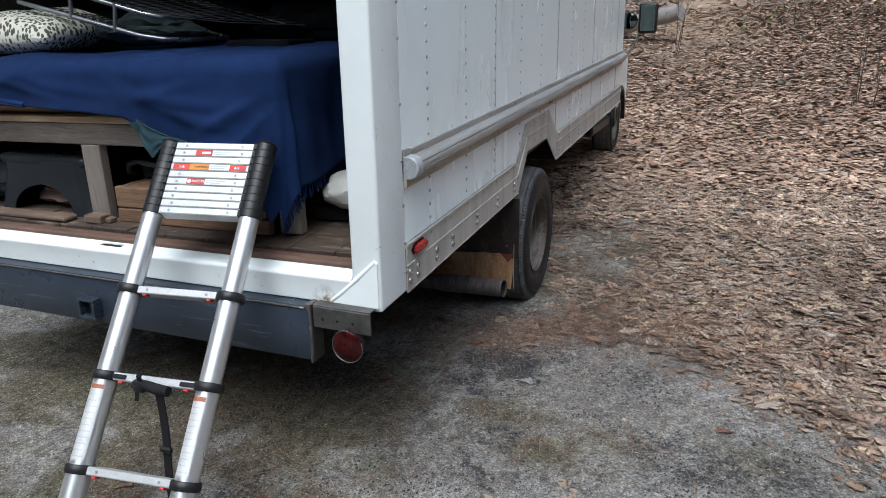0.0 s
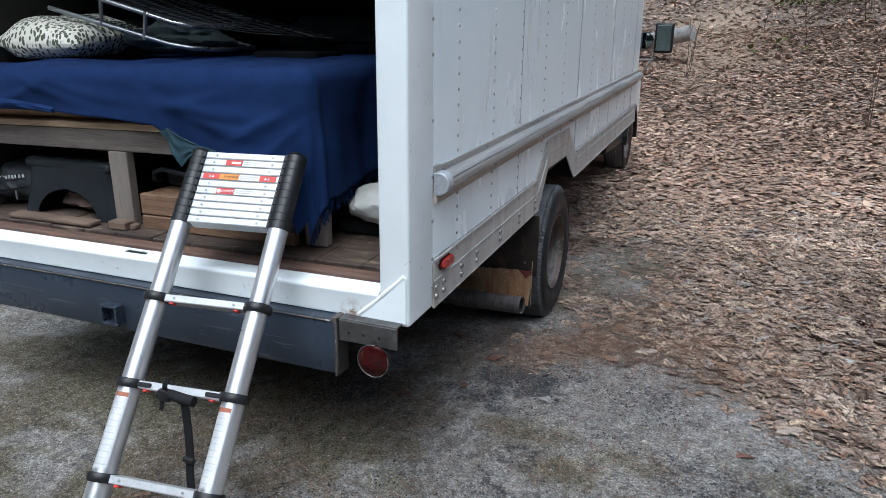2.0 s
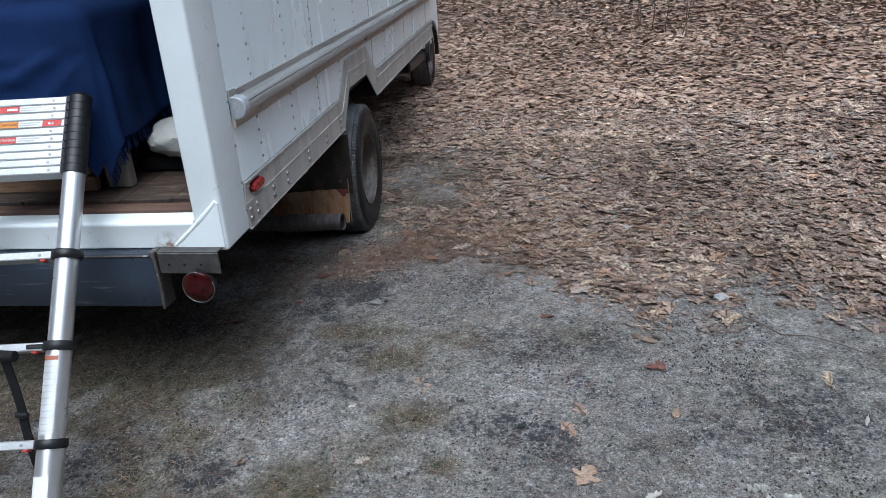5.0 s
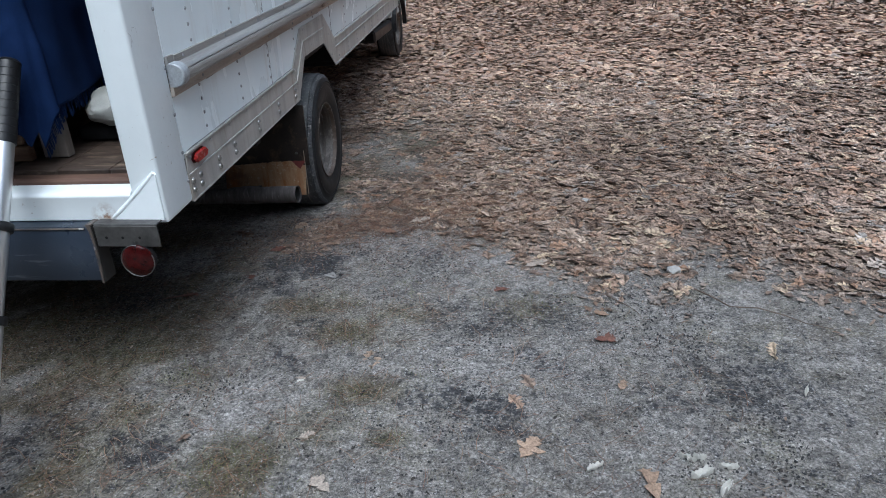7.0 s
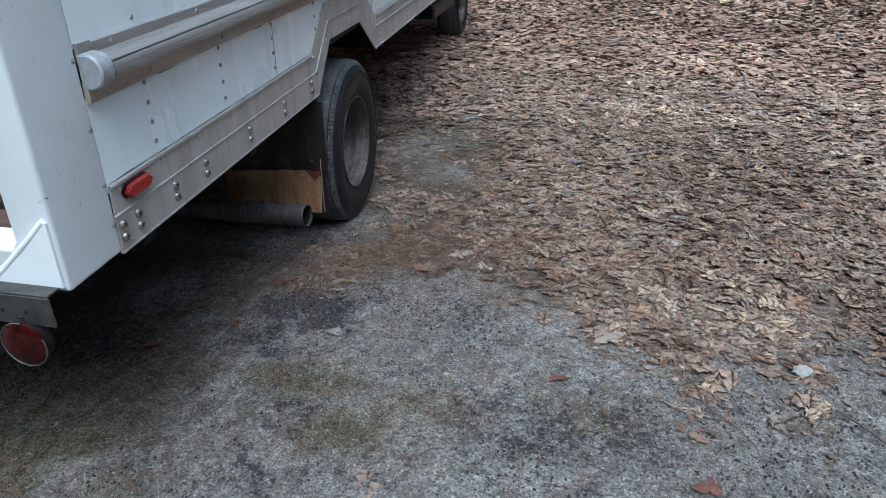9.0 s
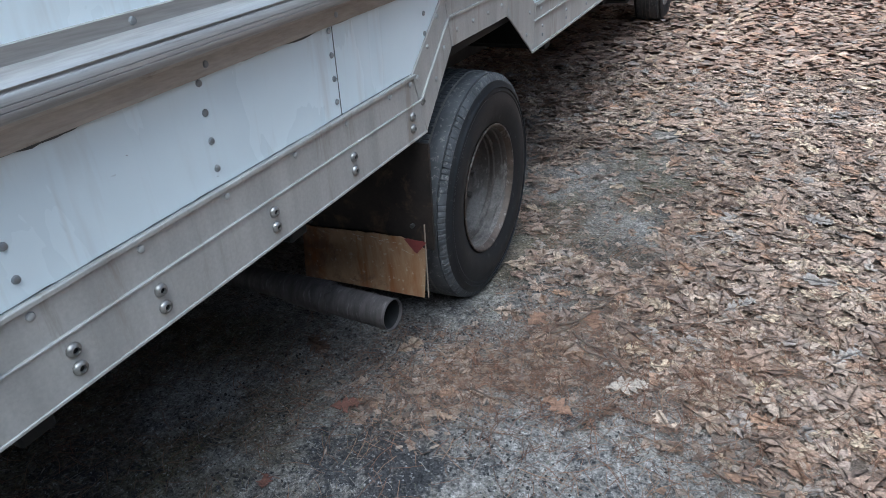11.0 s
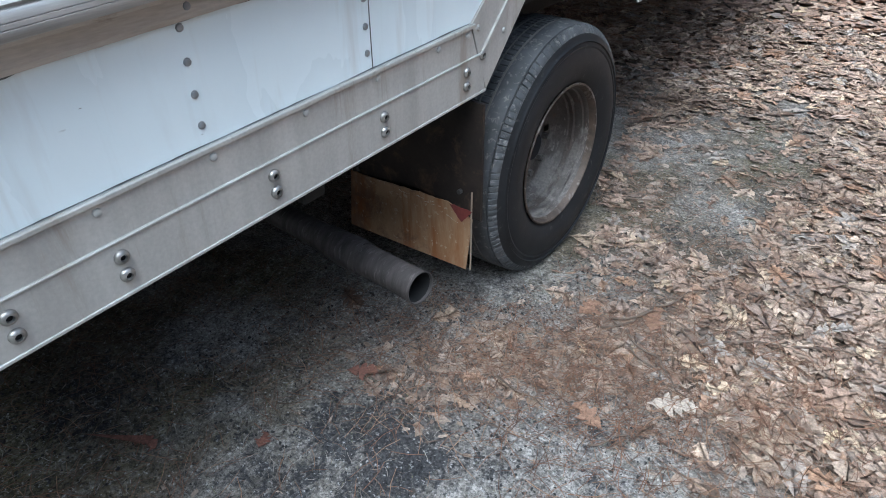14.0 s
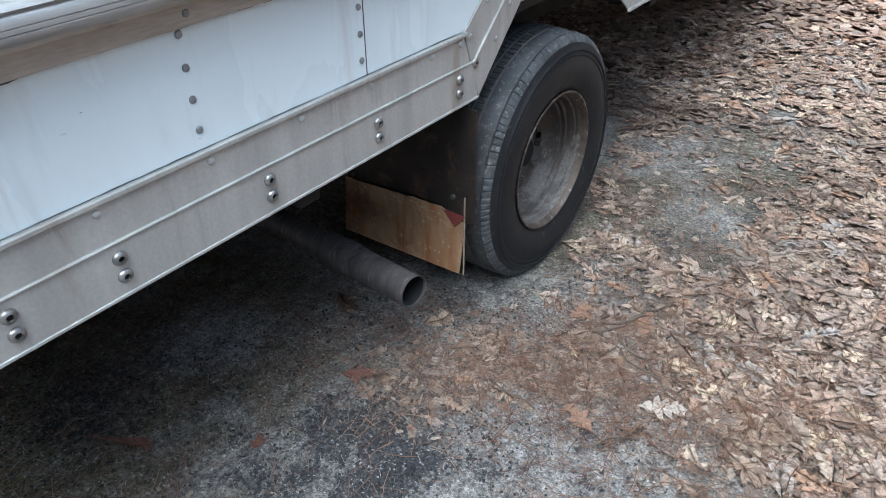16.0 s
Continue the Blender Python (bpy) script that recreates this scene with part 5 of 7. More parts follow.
def rear_bumper():
    bump_part = part("bumper", prism([(-0.045, 0.440), (-0.050, 0.455), (-0.050, 0.615), (-0.038, 0.632), (0.055, 0.640), (0.055, 0.628),
                                      (-0.030, 0.620), (-0.036, 0.610), (-0.036, 0.460), (-0.030, 0.446)], 0, -W + 0.23, -0.245),
                     BUMPER, truck, "scuffed dark grey steel bumper", True, True)
    end = part("end_plate", box((-0.2447, -0.0465, 0.430), (-0.236, 0.016, 0.633), 0.003), UNDER, bump_part, "dark grimy bumper end plate")
    fold = [(-0.2560, 0.640), (-0.241, 0.640), (-0.2365, 0.615), (-0.2355, 0.560), (-0.2375, 0.480), (-0.241, 0.428), (-0.249, 0.428), (-0.2465, 0.500), (-0.245, 0.570), (-0.2475, 0.615)]
    part("worn_edge", prism(fold, 1, -0.0535, -0.0470, 0.0015), WORN, end, "paint worn through to bare metal")
    part("worn_edge", box((-0.2560, -0.0465, 0.6335), (-0.2360, 0.015, 0.6400), 0.002), WORN, end)
    part("worn_edge", tube([(-W + 0.235, -0.0475, 0.6285), (-1.5, -0.0472, 0.6290), (-0.8, -0.0476, 0.6284), (-0.262, -0.0474, 0.6288)], 0.0032, 6), WORN, bump_part, "rubbed upper edge", True, True)
    for lo, hi in (((-1.283, -0.090, 0.452), (-1.199, -0.0505, 0.463)), ((-1.283, -0.090, 0.523), (-1.199, -0.0505, 0.534)),
                   ((-1.283, -0.090, 0.4635), (-1.272, -0.0505, 0.5225)), ((-1.210, -0.090, 0.4635), (-1.199, -0.0505, 0.5225))):
        part("receiver_wall", box(lo, hi, 0.002), BUMPER, bump_part)
    brk = part("light_bracket", box((-0.2315, -0.046, 0.560), (-0.018, -0.038, 0.634), 0.002), STEEL, truck, "bare steel lamp bracket")
    part("flange", box((-0.2315, -0.0455, 0.6345), (-0.018, 0.040, 0.640), 0.0015), STEEL, brk)
    # flat black discs stand in for the shade of the bolt holes
    for x in (-0.195, -0.140, -0.082):
        bm = lathe([(0, 0.0), (0.0, 0.005)], (0, 0, 0), 10)
        for v in bm.verts:
            v.co = Vector((x + v.co.y, -0.0465, 0.592 + v.co.z))
        part("bolt_hole", bm, MATT_BLACK, brk)
    lamp = part("tail_lamp", lathe([(0.0, 0.0), (0.0, 0.0425), (0.030, 0.041), (0.040, 0.032), (0.042, 0.0)], (0, 0, 0), 40), MATT_BLACK, truck, "round red tail lamp", True)
    lens = part("lens", lathe([(0.012, 0.0), (0.0115, 0.016), (0.009, 0.030), (0.004, 0.041), (0.0, 0.0455), (-0.006, 0.0462), (-0.010, 0.043)], (0, 0, 0), 48), RED_LENS, lamp, "", True)
    ring = part("ring", lathe([(0.0010, 0.0452), (0.0022, 0.0464), (0.0008, 0.0474), (-0.002, 0.0470)], (0, 0, 0), 48, None, lambda s, k: s % 48 in (3, 4, 5, 6, 7, 8, 9, 10)), DULL_RING, lamp, "thin dull chrome ring broken at one side", True)
    for ob in (lens, ring, lamp):
        # the lamp faces backwards
        ob.data.transform(Matrix.Translation((-0.098, -0.062 if ob is not lamp else -0.060, 0.517)) @ Matrix.Diagonal((1.2, 1.0, 1.2, 1.0)) @ Matrix.Rotation(radians(-90 if ob is not lamp else 90), 4, "Z"))
        ob.data.update()
    part("lamp_stem", tube([(-0.100, -0.038, 0.556), (-0.100, -0.042, 0.582)], 0.008, 8), STEEL, lamp)


rear_bumper()


def marker_lamp():
    pts = []
    n = 8
    for cx, cz, a0 in ((0.311, 0.774, -90), (0.311, 0.774, 0), (0.244, 0.774, 90), (0.244, 0.774, 180)):
        for k in range(n // 2 + 1):
            a = radians(a0 + 90 * k / (n // 2))
            pts.append((cx + 0.020 * math.cos(a), cz - 0.015 + 0.020 * math.sin(a)))
    lamp = part("side_marker", prism(pts, 0, 0.006, 0.011, 0.002), RED_LENS, truck, "oval red side marker lamp", rake=True)
    bm = prism([(0.2775 + (y - 0.2775) * 0.93, 0.759 + (z - 0.759) * 0.9) for y, z in pts], 0, 0.012, 0.026, 0.005)
    part("lens", bm, MARKER_RED, lamp, "", True, True)


marker_lamp()


# ---- wheels and running gear ----
def wheel(centre, radius=0.372, width=0.20, out=1.0, name="wheel", dual=True):
    """Tyre with ribbed tread and notched shoulders on a deep-dished steel rim. centre: middle of the outer sidewall."""
    hub = part(name, lathe([(-0.150, 0.0), (-0.150, 0.075), (-0.116, 0.068), (-0.110, 0.050), (-0.098, 0.046), (-0.096, 0.0)], centre, 24),
               RIM, truck, "mud-caked steel wheel hub", True)
    r = radius
    tread = []
    for a, z, crown in ((-0.020, -0.070, r - 0.002), (-0.075, -0.102, r), (-0.107, -0.134, r), (-0.139, -width + 0.022, r - 0.002)):
        tread += [(a + 0.0012, crown - 0.009), (a, crown - (0.001 if a < -0.03 else 0.003))]
        if a > -0.03:
            tread += [(-0.028, crown - 0.002), (-0.029, crown - 0.0018)]
        tread += [(z, crown), (z - 0.0012, crown - 0.009)]
    side = [(-0.016, 0.206), (-0.004, 0.214), (0.004, 0.228), (0.014, 0.255), (0.018, 0.285), (0.014, 0.312), (0.0115, 0.318), (0.0135, 0.323),
            (0.0095, 0.333), (0.0135, 0.336), (0.0085, 0.340), (0.002, r - 0.028), (-0.002, r - 0.020), (-0.007, r - 0.012), (-0.014, r - 0.006)]
    inner = [(-width + 0.012, r - 0.007), (-width + 0.001, r - 0.02), (-width - 0.010, 0.335), (-width - 0.018, 0.285), (-width - 0.004, 0.228), (-width + 0.016, 0.206)]
    prof = side + tread + inner
    first, last = len(side), len(side) + len(tread)

    def notch(s, k):
        if s % 3:
            return 0.0
        if k in (first - 4, first - 3, first - 2, first - 1, first, first + 1, first + 2):
            return (0.0045 + 0.0035 * math.sin(s * 2.7) * math.sin(s * 0.37) if k < first else 0.0) if k > first - 4 else 0.003
        if k in (last - 2, last - 1):
            return 0.005
        return 0.003 if first + 6 <= k < last - 3 else 0.0

    def sipes(s):
        """Narrow cross grooves between short tread blocks."""
        return (s // 3 + (0.0, 0.16, 0.84)[s % 3]) / 128

    tyre = part("tyre", lathe(prof[:first - 3], centre, 128), RUBBER, hub, "worn black tyre with a smooth sidewall", True)
    part("tread", lathe(prof[first - 4:last + 1], centre, 384, lambda s, k: notch(s, k + first - 4), None, sipes), DUSTY, tyre.parent, "dusty ribbed tread with fine sipes", True)
    for a in (-0.0725, -0.1045, -0.1365):
        part("groove_dust", lathe([(a + 0.0034, r - 0.0085), (a + 0.0030, r - 0.0008), (a, r - 0.0016), (a - 0.0030, r - 0.0006), (a - 0.0034, r - 0.0085)], centre, 128), GROOVE_DUST, hub, "pale dust packed in a tread groove", True)
    part("inner_sidewall", lathe(prof[last - 1:], centre, 60), RUBBER, hub, "", True)
    rim_prof = [(-0.014, 0.204), (-0.020, 0.200), (-0.030, 0.199), (-0.034, 0.194), (-0.058, 0.190), (-0.062, 0.183), (-0.074, 0.182), (-0.078, 0.176),
                (-0.100, 0.170), (-0.118, 0.158), (-0.126, 0.138), (-0.130, 0.114), (-0.124, 0.090), (-0.116, 0.074), (-0.118, 0.0)]
    rim = part("rim", lathe(rim_prof, centre, 80, None, lambda s, k: k == 10 and (s % 20) < 2), RIM, hub, "dished steel rim caked with dried mud", True)
    part("rim_flange", lathe([(-0.010, 0.206), (-0.001, 0.2125), (0.003, 0.218), (0.006, 0.217), (0.006, 0.212), (-0.002, 0.207), (-0.0145, 0.2035)], centre, 80), RIM_EDGE, rim, "scuffed rusty rim edge", True)
    for k in range(8):
        a = 2 * math.pi * k / 8
        y, z = centre[1] + 0.092 * math.cos(a), centre[2] + 0.092 * math.sin(a)
        part("lug_nut", tube([(centre[0] - 0.122, y, z), (centre[0] - 0.098, y, z)], 0.011, 6), RIM, hub)
    # a black disc on the hub paints the shade of its bore
    part("hub_bore", lathe([(-0.0945, 0.0), (-0.0945, 0.036), (-0.0965, 0.041)], centre, 24), SOOT_AND_SHADE, hub, "black disc painting the shade of the hub bore", True)
    if dual:
        part("tyre", lathe([(x - width - 0.045, q) for x, q in prof], centre, 60), RUBBER, hub, "", True)
    return hub


REAR_C = (0.012, 1.944, 0.355)
rear = wheel(REAR_C, 0.384)
# the rear axle sits a little askew under the body
skew = Matrix.Translation(REAR_C) @ Matrix.Rotation(radians(1.5), 4, "Z") @ Matrix.Diagonal((1.0, 1.025, 1.025, 1.0)) @ Matrix.Translation(-Vector(REAR_C))
for ob in [rear] + list(rear.children_recursive):
    ob.data.transform(skew)
wheel((-0.255, 6.58, 0.125 + 0.345), 0.36, 0.20, name="front_wheel", dual=False)
LEFT_C = (-W + 0.22, 1.944, 0.355)
part("wheel", lathe([(0.0, 0.0), (0.0, 0.206), (0.008, 0.25), (0.0, 0.35), (-0.02, 0.372), (-0.19, 0.372), (-0.21, 0.35), (-0.21, 0.206), (-0.20, 0.0)], LEFT_C, 48),
     RUBBER, truck, "", True)


def running_gear():
    part("axle", tube([(-0.20, 1.944, 0.36), (-0.9, 1.944, 0.36), (-1.0, 1.944, 0.37), (-1.4, 1.944, 0.37), (-1.5, 1.944, 0.36), (-W + 0.1, 1.944, 0.36)],
                      [0.06, 0.06, 0.14, 0.14, 0.06, 0.06], 14), UNDER, truck, "", True)
    for x in (-0.78, -1.70):
        part("chassis_rail", box((x, 0.06, 0.46), (x + 0.075, 6.9, 0.622), 0.006), UNDER, truck)
        part("leaf_spring", box((x + 0.0, 1.25, 0.40), (x + 0.07, 2.55, 0.445), 0.012), UNDER, truck)
    for y in (0.35, 1.0, 2.7, 3.6, 4.5):
        part("cross_member", box((-W + 0.06, y, 0.545), (-0.06, y + 0.06, 0.626), 0.004), UNDER, truck, rake=True)
    flap = part("mud_flap", grid_sheet(8, 8, lambda u, v: Vector((-0.455 + 0.478 * u, 1.510 + 0.012 * math.sin(3 * u) * (1 - v), 0.335 + 0.33 * v)), 0.008),
                FLAP, truck, "black rubber mud flap", True)
    def torn(u, v):
        """The plate: its top edge slopes towards the wheel and runs ragged; its foot is cut straight."""
        top = 0.338 + 0.026 * min(1.0, max(0.0, (u - 0.10) / 0.75)) - 0.030 * max(0.0, u - 0.80) / 0.2 + 0.004 * noise.noise(Vector((u * 9, 0, 1))) + 0.003 * noise.noise(Vector((u * 31, 0, 4)))
        low = 0.142 + 0.026 * u
        return Vector((-0.472 + 0.458 * u + 0.014 * v, 1.5000 - 0.007 * (1 - v), low + (top - low) * v))

    plate = part("flap_plate", grid_sheet(60, 6, torn, 0.003), PLATE, flap, "tan rust-streaked plate under the flap", True)
    part("tape", grid_sheet(14, 5, lambda u, v: Vector((-0.072 + 0.078 * u * (0.55 + 0.45 * v) + 0.03 * (1 - v) * (1 - u), 1.4905, 0.330 - 0.010 * u + (0.034 + 0.012 * u) * v + 0.003 * noise.noise(Vector((u * 7, v * 3, 3))))), 0.001),
         TAPE, plate, "torn faded red tape")
    part("folded_edge", box((-0.003, 1.4930, 0.170), (0.0, 1.4985, 0.420), 0.0008), WORN_EDGE, plate, "pale bent edge of the plate")
    for u0, u1, h in ((0.46, 0.74, 0.012), (0.66, 0.80, 0.020), (0.84, 0.93, 0.034)):
        part("chipped_paint", grid_sheet(30, 1, lambda u, v: Vector((-0.466 + 0.455 * (u0 + (u1 - u0) * u), 1.4915, torn(u0 + (u1 - u0) * u, 1.0).z - h + 0.007 * v * max(0.0, noise.noise(Vector((u * 9 + u0 * 40, 0, 9)))))), 0.0008),
             CHIP, plate, "pale flakes of chipped paint" if u0 < 0.5 else "")
    for x, z in ((-0.425, 0.352), (-0.045, 0.405)):
        part("bolt", tube([(x, 1.495, z), (x, 1.510, z)], 0.0065, 8), STEEL, flap)
    # tailpipe, hollow, cut square at its end
    a, d = Vector((0.019, 1.259, 0.258)), Vector((-0.990, 0.075, -0.055)).normalized()
    outer = [a, a + 0.012 * d, a + 0.20 * d, a + 0.315 * d, a + 0.3155 * d, a + 0.50 * d, a + 1.0 * d]
    bm = tube(outer, [0.0445, 0.0440, 0.0435, 0.0432, 0.0395, 0.0390, 0.041], 28, False)
    tube_into(bm, [a + 0.0002 * d, a + 0.012 * d], [0.0425, 0.0422], 28, False)
    bm.verts.ensure_lookup_table()
    n_out, n_in = 0, 7 * 28
    for k in range(28):
        bm.faces.new((bm.verts[n_out + k], bm.verts[n_in + k], bm.verts[n_in + (k + 1) % 28], bm.verts[n_out + (k + 1) % 28]))
    bmesh.ops.recalc_face_normals(bm, faces=bm.faces)
    pipe = part("tailpipe", bm, PIPE, truck, "sooty steel tailpipe", True)
    part("bore", tube([a + 0.010 * d, a + 0.31 * d], 0.0421, 28, False), SOOT_AND_SHADE, pipe, "soot-black inside of the pipe", True)
    part("baffle", tube([a + 0.30 * d, a + 0.31 * d], 0.0415, 24), SOOT_AND_SHADE, pipe)

    def clamp(u, v):
        """A crumpled band of the outer sleeve, standing proud along the top."""
        w, t = 0.205 + 0.165 * v, radians(-60 + 200 * u)
        proud = 0.0455 + 0.010 * math.sin(math.pi * u) * math.sin(math.pi * min(1.0, 0.25 + 0.9 * v)) + 0.004 * noise.noise(Vector((u * 7, v * 6, 2)))
        return a + d * (w + 0.012 * noise.noise(Vector((u * 9, 0, 4)))) + Vector((0, -math.cos(t) * proud, math.sin(t) * proud))

    part("torn_lip", grid_sheet(26, 14, clamp, 0.002), PIPE, pipe, "crumpled torn lip of the outer sleeve", True)
    part("silencer", tube([a + 1.0 * d, a + 1.05 * d, a + 1.05 * d + Vector((0, 0.9, 0.05))], [0.042, 0.05, 0.05], 16), UNDER, truck, "", True)


running_gear()


# ---- the cab, mostly hidden by the box ----
def cab():
    body = part("cab_body", box((-2.14, 4.90, 0.62), (-0.235, 6.20, 2.16), 0.08, 3), WHITE, truck, "white van cab", True, False)
    part("hood", prism([(6.15, 0.62), (7.35, 0.62), (7.42, 0.80), (7.38, 1.22), (6.55, 1.40), (6.15, 1.46)], 0, -2.12, -0.245, 0.02), WHITE, truck, smooth=True)
    arch = [(6.58 + 0.44 * math.cos(a), 0.47 + 0.44 * math.sin(a)) for a in (math.pi * k / 14 for k in range(15))]
    inner = [(6.58 + 0.39 * math.cos(a), 0.47 + 0.39 * math.sin(a)) for a in (math.pi * k / 14 for k in range(14, -1, -1))]
    part("fender_flare", prism(arch + inner, 0, -0.2445, -0.195, 0.0), BLACK, truck, "black fender flare")
    part("fuel_step", box((-0.5, 5.0, 0.50), (-0.235, 6.05, 0.615), 0.02), BLACK, truck)
    mir = part("side_mirror", box((0.068, 5.555, 1.488), (0.252, 5.615, 1.782), 0.024, 3), BLACK, truck, "black rectangular side mirror", True)
    part("mirror_glass", box((0.090, 5.549, 1.512), (0.230, 5.554, 1.758), 0.002), MIRROR, mir)
    part("arm", tube([(-0.23, 5.56, 1.150), (-0.070, 5.60, 1.210), (0.060, 5.60, 1.420), (0.075, 5.60, 1.50)], 0.011, 8), BOLT, mir, "thin steel mirror arm", True)
    part("arm", tube([(-0.23, 5.60, 1.425), (0.070, 5.60, 1.425)], 0.010, 8), BOLT, mir, "", True)
    spot = part("spot_mirror", lathe([(0.0, 0.0), (0.0, 0.075), (0.012, 0.083), (0.05, 0.075), (0.07, 0.03), (0.07, 0.0)], (0, 0, 0), 32), BLACK, truck, "round convex spot mirror", True)
    glass = part("mirror_glass", lathe([(-0.014, 0.0), (-0.012, 0.03), (-0.006, 0.058), (-0.001, 0.074)], (0, 0, 0), 32), MIRROR, spot, "", True)
    for ob in (spot, glass):
        ob.data.transform(Matrix.Translation((-0.020, 5.56, 1.612)) @ Matrix.Rotation(radians(90), 4, "Z"))
        ob.data.update()
    part("arm", tube([(-0.23, 5.63, 1.60), (-0.02, 5.62, 1.612), (0.075, 5.61, 1.62)], 0.008, 8), STEEL, spot)


cab()


# ---- the ladder ----
def telescopic_ladder():
    left, right = Vector((-0.732, -0.743, -0.006)), Vector((-0.369, -0.690, -0.006))
    run = Vector((-0.096, 0.7155, 1.0)).normalized()
    across = (right - left).normalized()
    normal = across.cross(run).normalized()  # away from the truck
    if normal.y > 0:
        normal.negate()
    half = (right - left).length / 2
    mid = (left + right) / 2
    length = 1.418
    frame_m = Matrix((across, -normal, run)).transposed().to_4x4()
    frame_m.translation = mid
    set_back = Matrix.Translation(normal * -0.012)
    FLAT = ("rung", "rivet", "label", "print_bar", "print_line", "print_ring", "arrow_mark")
    lad = thing("telescopic_ladder", mid, "silver telescopic aluminium ladder leaning on the open truck bed", "ladder")

    def piece(name, bm, material, parent, label="", smooth=False):
        bm.transform(set_back @ frame_m if name in FLAT else frame_m)
        return part(name, bm, material, parent, label, smooth)

    def rbar(lo, hi, bevel=0.003, segs=1):
        return box(lo, hi, bevel, segs)

    stack = 1.124  # where the closed sections begin, along the ladder
    rungs = [0.289, 0.574, 0.857]
    joints = [0.045] + rungs + [stack]
    for s in (-1, 1):
        for k, (a, b) in enumerate(zip(joints, joints[1:])):
            r = 0.0375 - 0.0016 * k
            st = piece("stile", tube([(s * half, 0, a), (s * half, 0, b)], r, 28, True), LADDER_ALU, lad, "" if k else "bright aluminium tube", True)
            if k == 0:
                piece("stile_label", grid_sheet(6, 1, lambda u, v: Vector((s * half + 0.0382 * math.sin(-0.95 + 1.5 * u), -0.0382 * math.cos(-0.95 + 1.5 * u), 0.10 + 0.10 * v)), 0.0), WHITE_TAG, st, "white safety sticker", True)
                if s < 0:
                    for q, z in ((-0.18, 0.165), (0.30, 0.165)):
                        bm = prism([(s * half + q * 0.04 - 0.012, z - 0.01), (s * half + q * 0.04 + 0.012, z - 0.01), (s * half + q * 0.04, z + 0.013)], 1, -0.0392, -0.0385)
                        piece("warning_triangle", bm, YELLOW_TAG, st)
            if k == 1:
                wrap = lambda u, v, z0, z1, rr, a0, a1: Vector((s * half + rr * math.sin(a0 + (a1 - a0) * u), -rr * math.cos(a0 + (a1 - a0) * u), z0 + (z1 - z0) * v))
                a0, a1 = (-0.55, 0.75) if s < 0 else (-0.75, 0.55)
                piece("stile_label", grid_sheet(8, 1, lambda u, v: wrap(u, v, 0.315, 0.545, r + 0.0006, a0, a1)), DULL_TAG, st, "worn grey-white instruction sticker with a brown head", True)
                piece("label_head", grid_sheet(8, 1, lambda u, v: wrap(u, v, 0.530, 0.543, r + 0.0012, a0 + 0.05, a1 - 0.05)), BROWN_TAG, st, "", True)
                for n in range(11):
                    z0 = 0.325 + 0.0185 * n
                    cut = 0.25 * ((n * 7) % 4) / 4
                    piece("stile_print", grid_sheet(6, 1, lambda u, v: wrap(u, v, z0, z0 + 0.0035, r + 0.0012, a0 + 0.12, a1 - 0.15 - cut)), GREY_TAG, st, "", True)
        for k, zr in enumerate(rungs):
            band = piece("collar", tube([(s * half, 0, zr - 0.014), (s * half, 0, zr - 0.010), (s * half, 0, zr + 0.010), (s * half, 0, zr + 0.014)], [0.0425, 0.0455, 0.0455, 0.0425], 28),
                         BLACK, lad, "black plastic collar", True)
            piece("release_tab", rbar((s * (half - 0.066) - 0.008, -0.020, zr - 0.020), (s * (half - 0.066) + 0.008, 0.004, zr - 0.0135), 0.002), RED_TAG, band, "red release tab")
        foot = piece("foot", tube([(s * half, 0, 0.0), (s * half, 0, 0.02), (s * half, 0, 0.05)], [0.040, 0.043, 0.0415], 24), BLACK, lad, "black rubber foot", True)
        # the closed sections: a column of black sleeves
        for k in range(10):
            z = stack + 0.0268 * k
            rr = 0.0368 - 0.0003 * k
            sl = piece("sleeve", tube([(s * half, 0, z), (s * half, 0, z + 0.0009), (s * half, 0, z + 0.0256), (s * half, 0, z + 0.0264)],
                                      [rr - 0.0009, rr, rr, rr - 0.0009], 24), BLACK, lad, "" if k else "black plastic sleeve of a closed section", True)
            piece("sleeve_block", rbar((s * half - (0.0345 if s > 0 else 0.0), -0.026, z + 0.001), (s * half + (0.0 if s > 0 else 0.0345), 0.026, z + 0.0255), 0.003), BLACK, sl)
        piece("cap", tube([(s * half, 0, stack + 0.268), (s * half, 0, stack + 0.277)], [0.036, 0.030], 20), BLACK, lad, "", True)

    def rung_profile(a, b, z, d):
        return prism([(-0.030, z - d), (-0.033, z - d + 0.003), (-0.033, z + d - 0.002), (-0.028, z + d), (0.022, z + d), (0.026, z + d - 0.004), (0.022, z - d)], 0, a, b)

    for zr in rungs:
        rg = piece("rung", rung_profile(-half + 0.035, half - 0.035, zr, 0.0125), RUNG_ALU, lad, "" if zr != rungs[0] else "flat aluminium rung")
        for s in (-1, 1):
            piece("rivet", tube([(s * (half - 0.075), -0.033, zr), (s * (half - 0.075), -0.0352, zr)], 0.0046, 10), RIVET, rg)
    for k in range(10):
        z = stack + 0.0134 + 0.0268 * k
        rg = piece("rung", rung_profile(-half + 0.031, half - 0.031, z, 0.0127), RUNG_ALU, lad)
        for s in (-1, 1):
            piece("rivet", tube([(s * (half - 0.072 - 0.004 * (k % 2)), -0.033, z - 0.001), (s * (half - 0.072 - 0.004 * (k % 2)), -0.0352, z - 0.001)], 0.0046, 10), RIVET, rg)

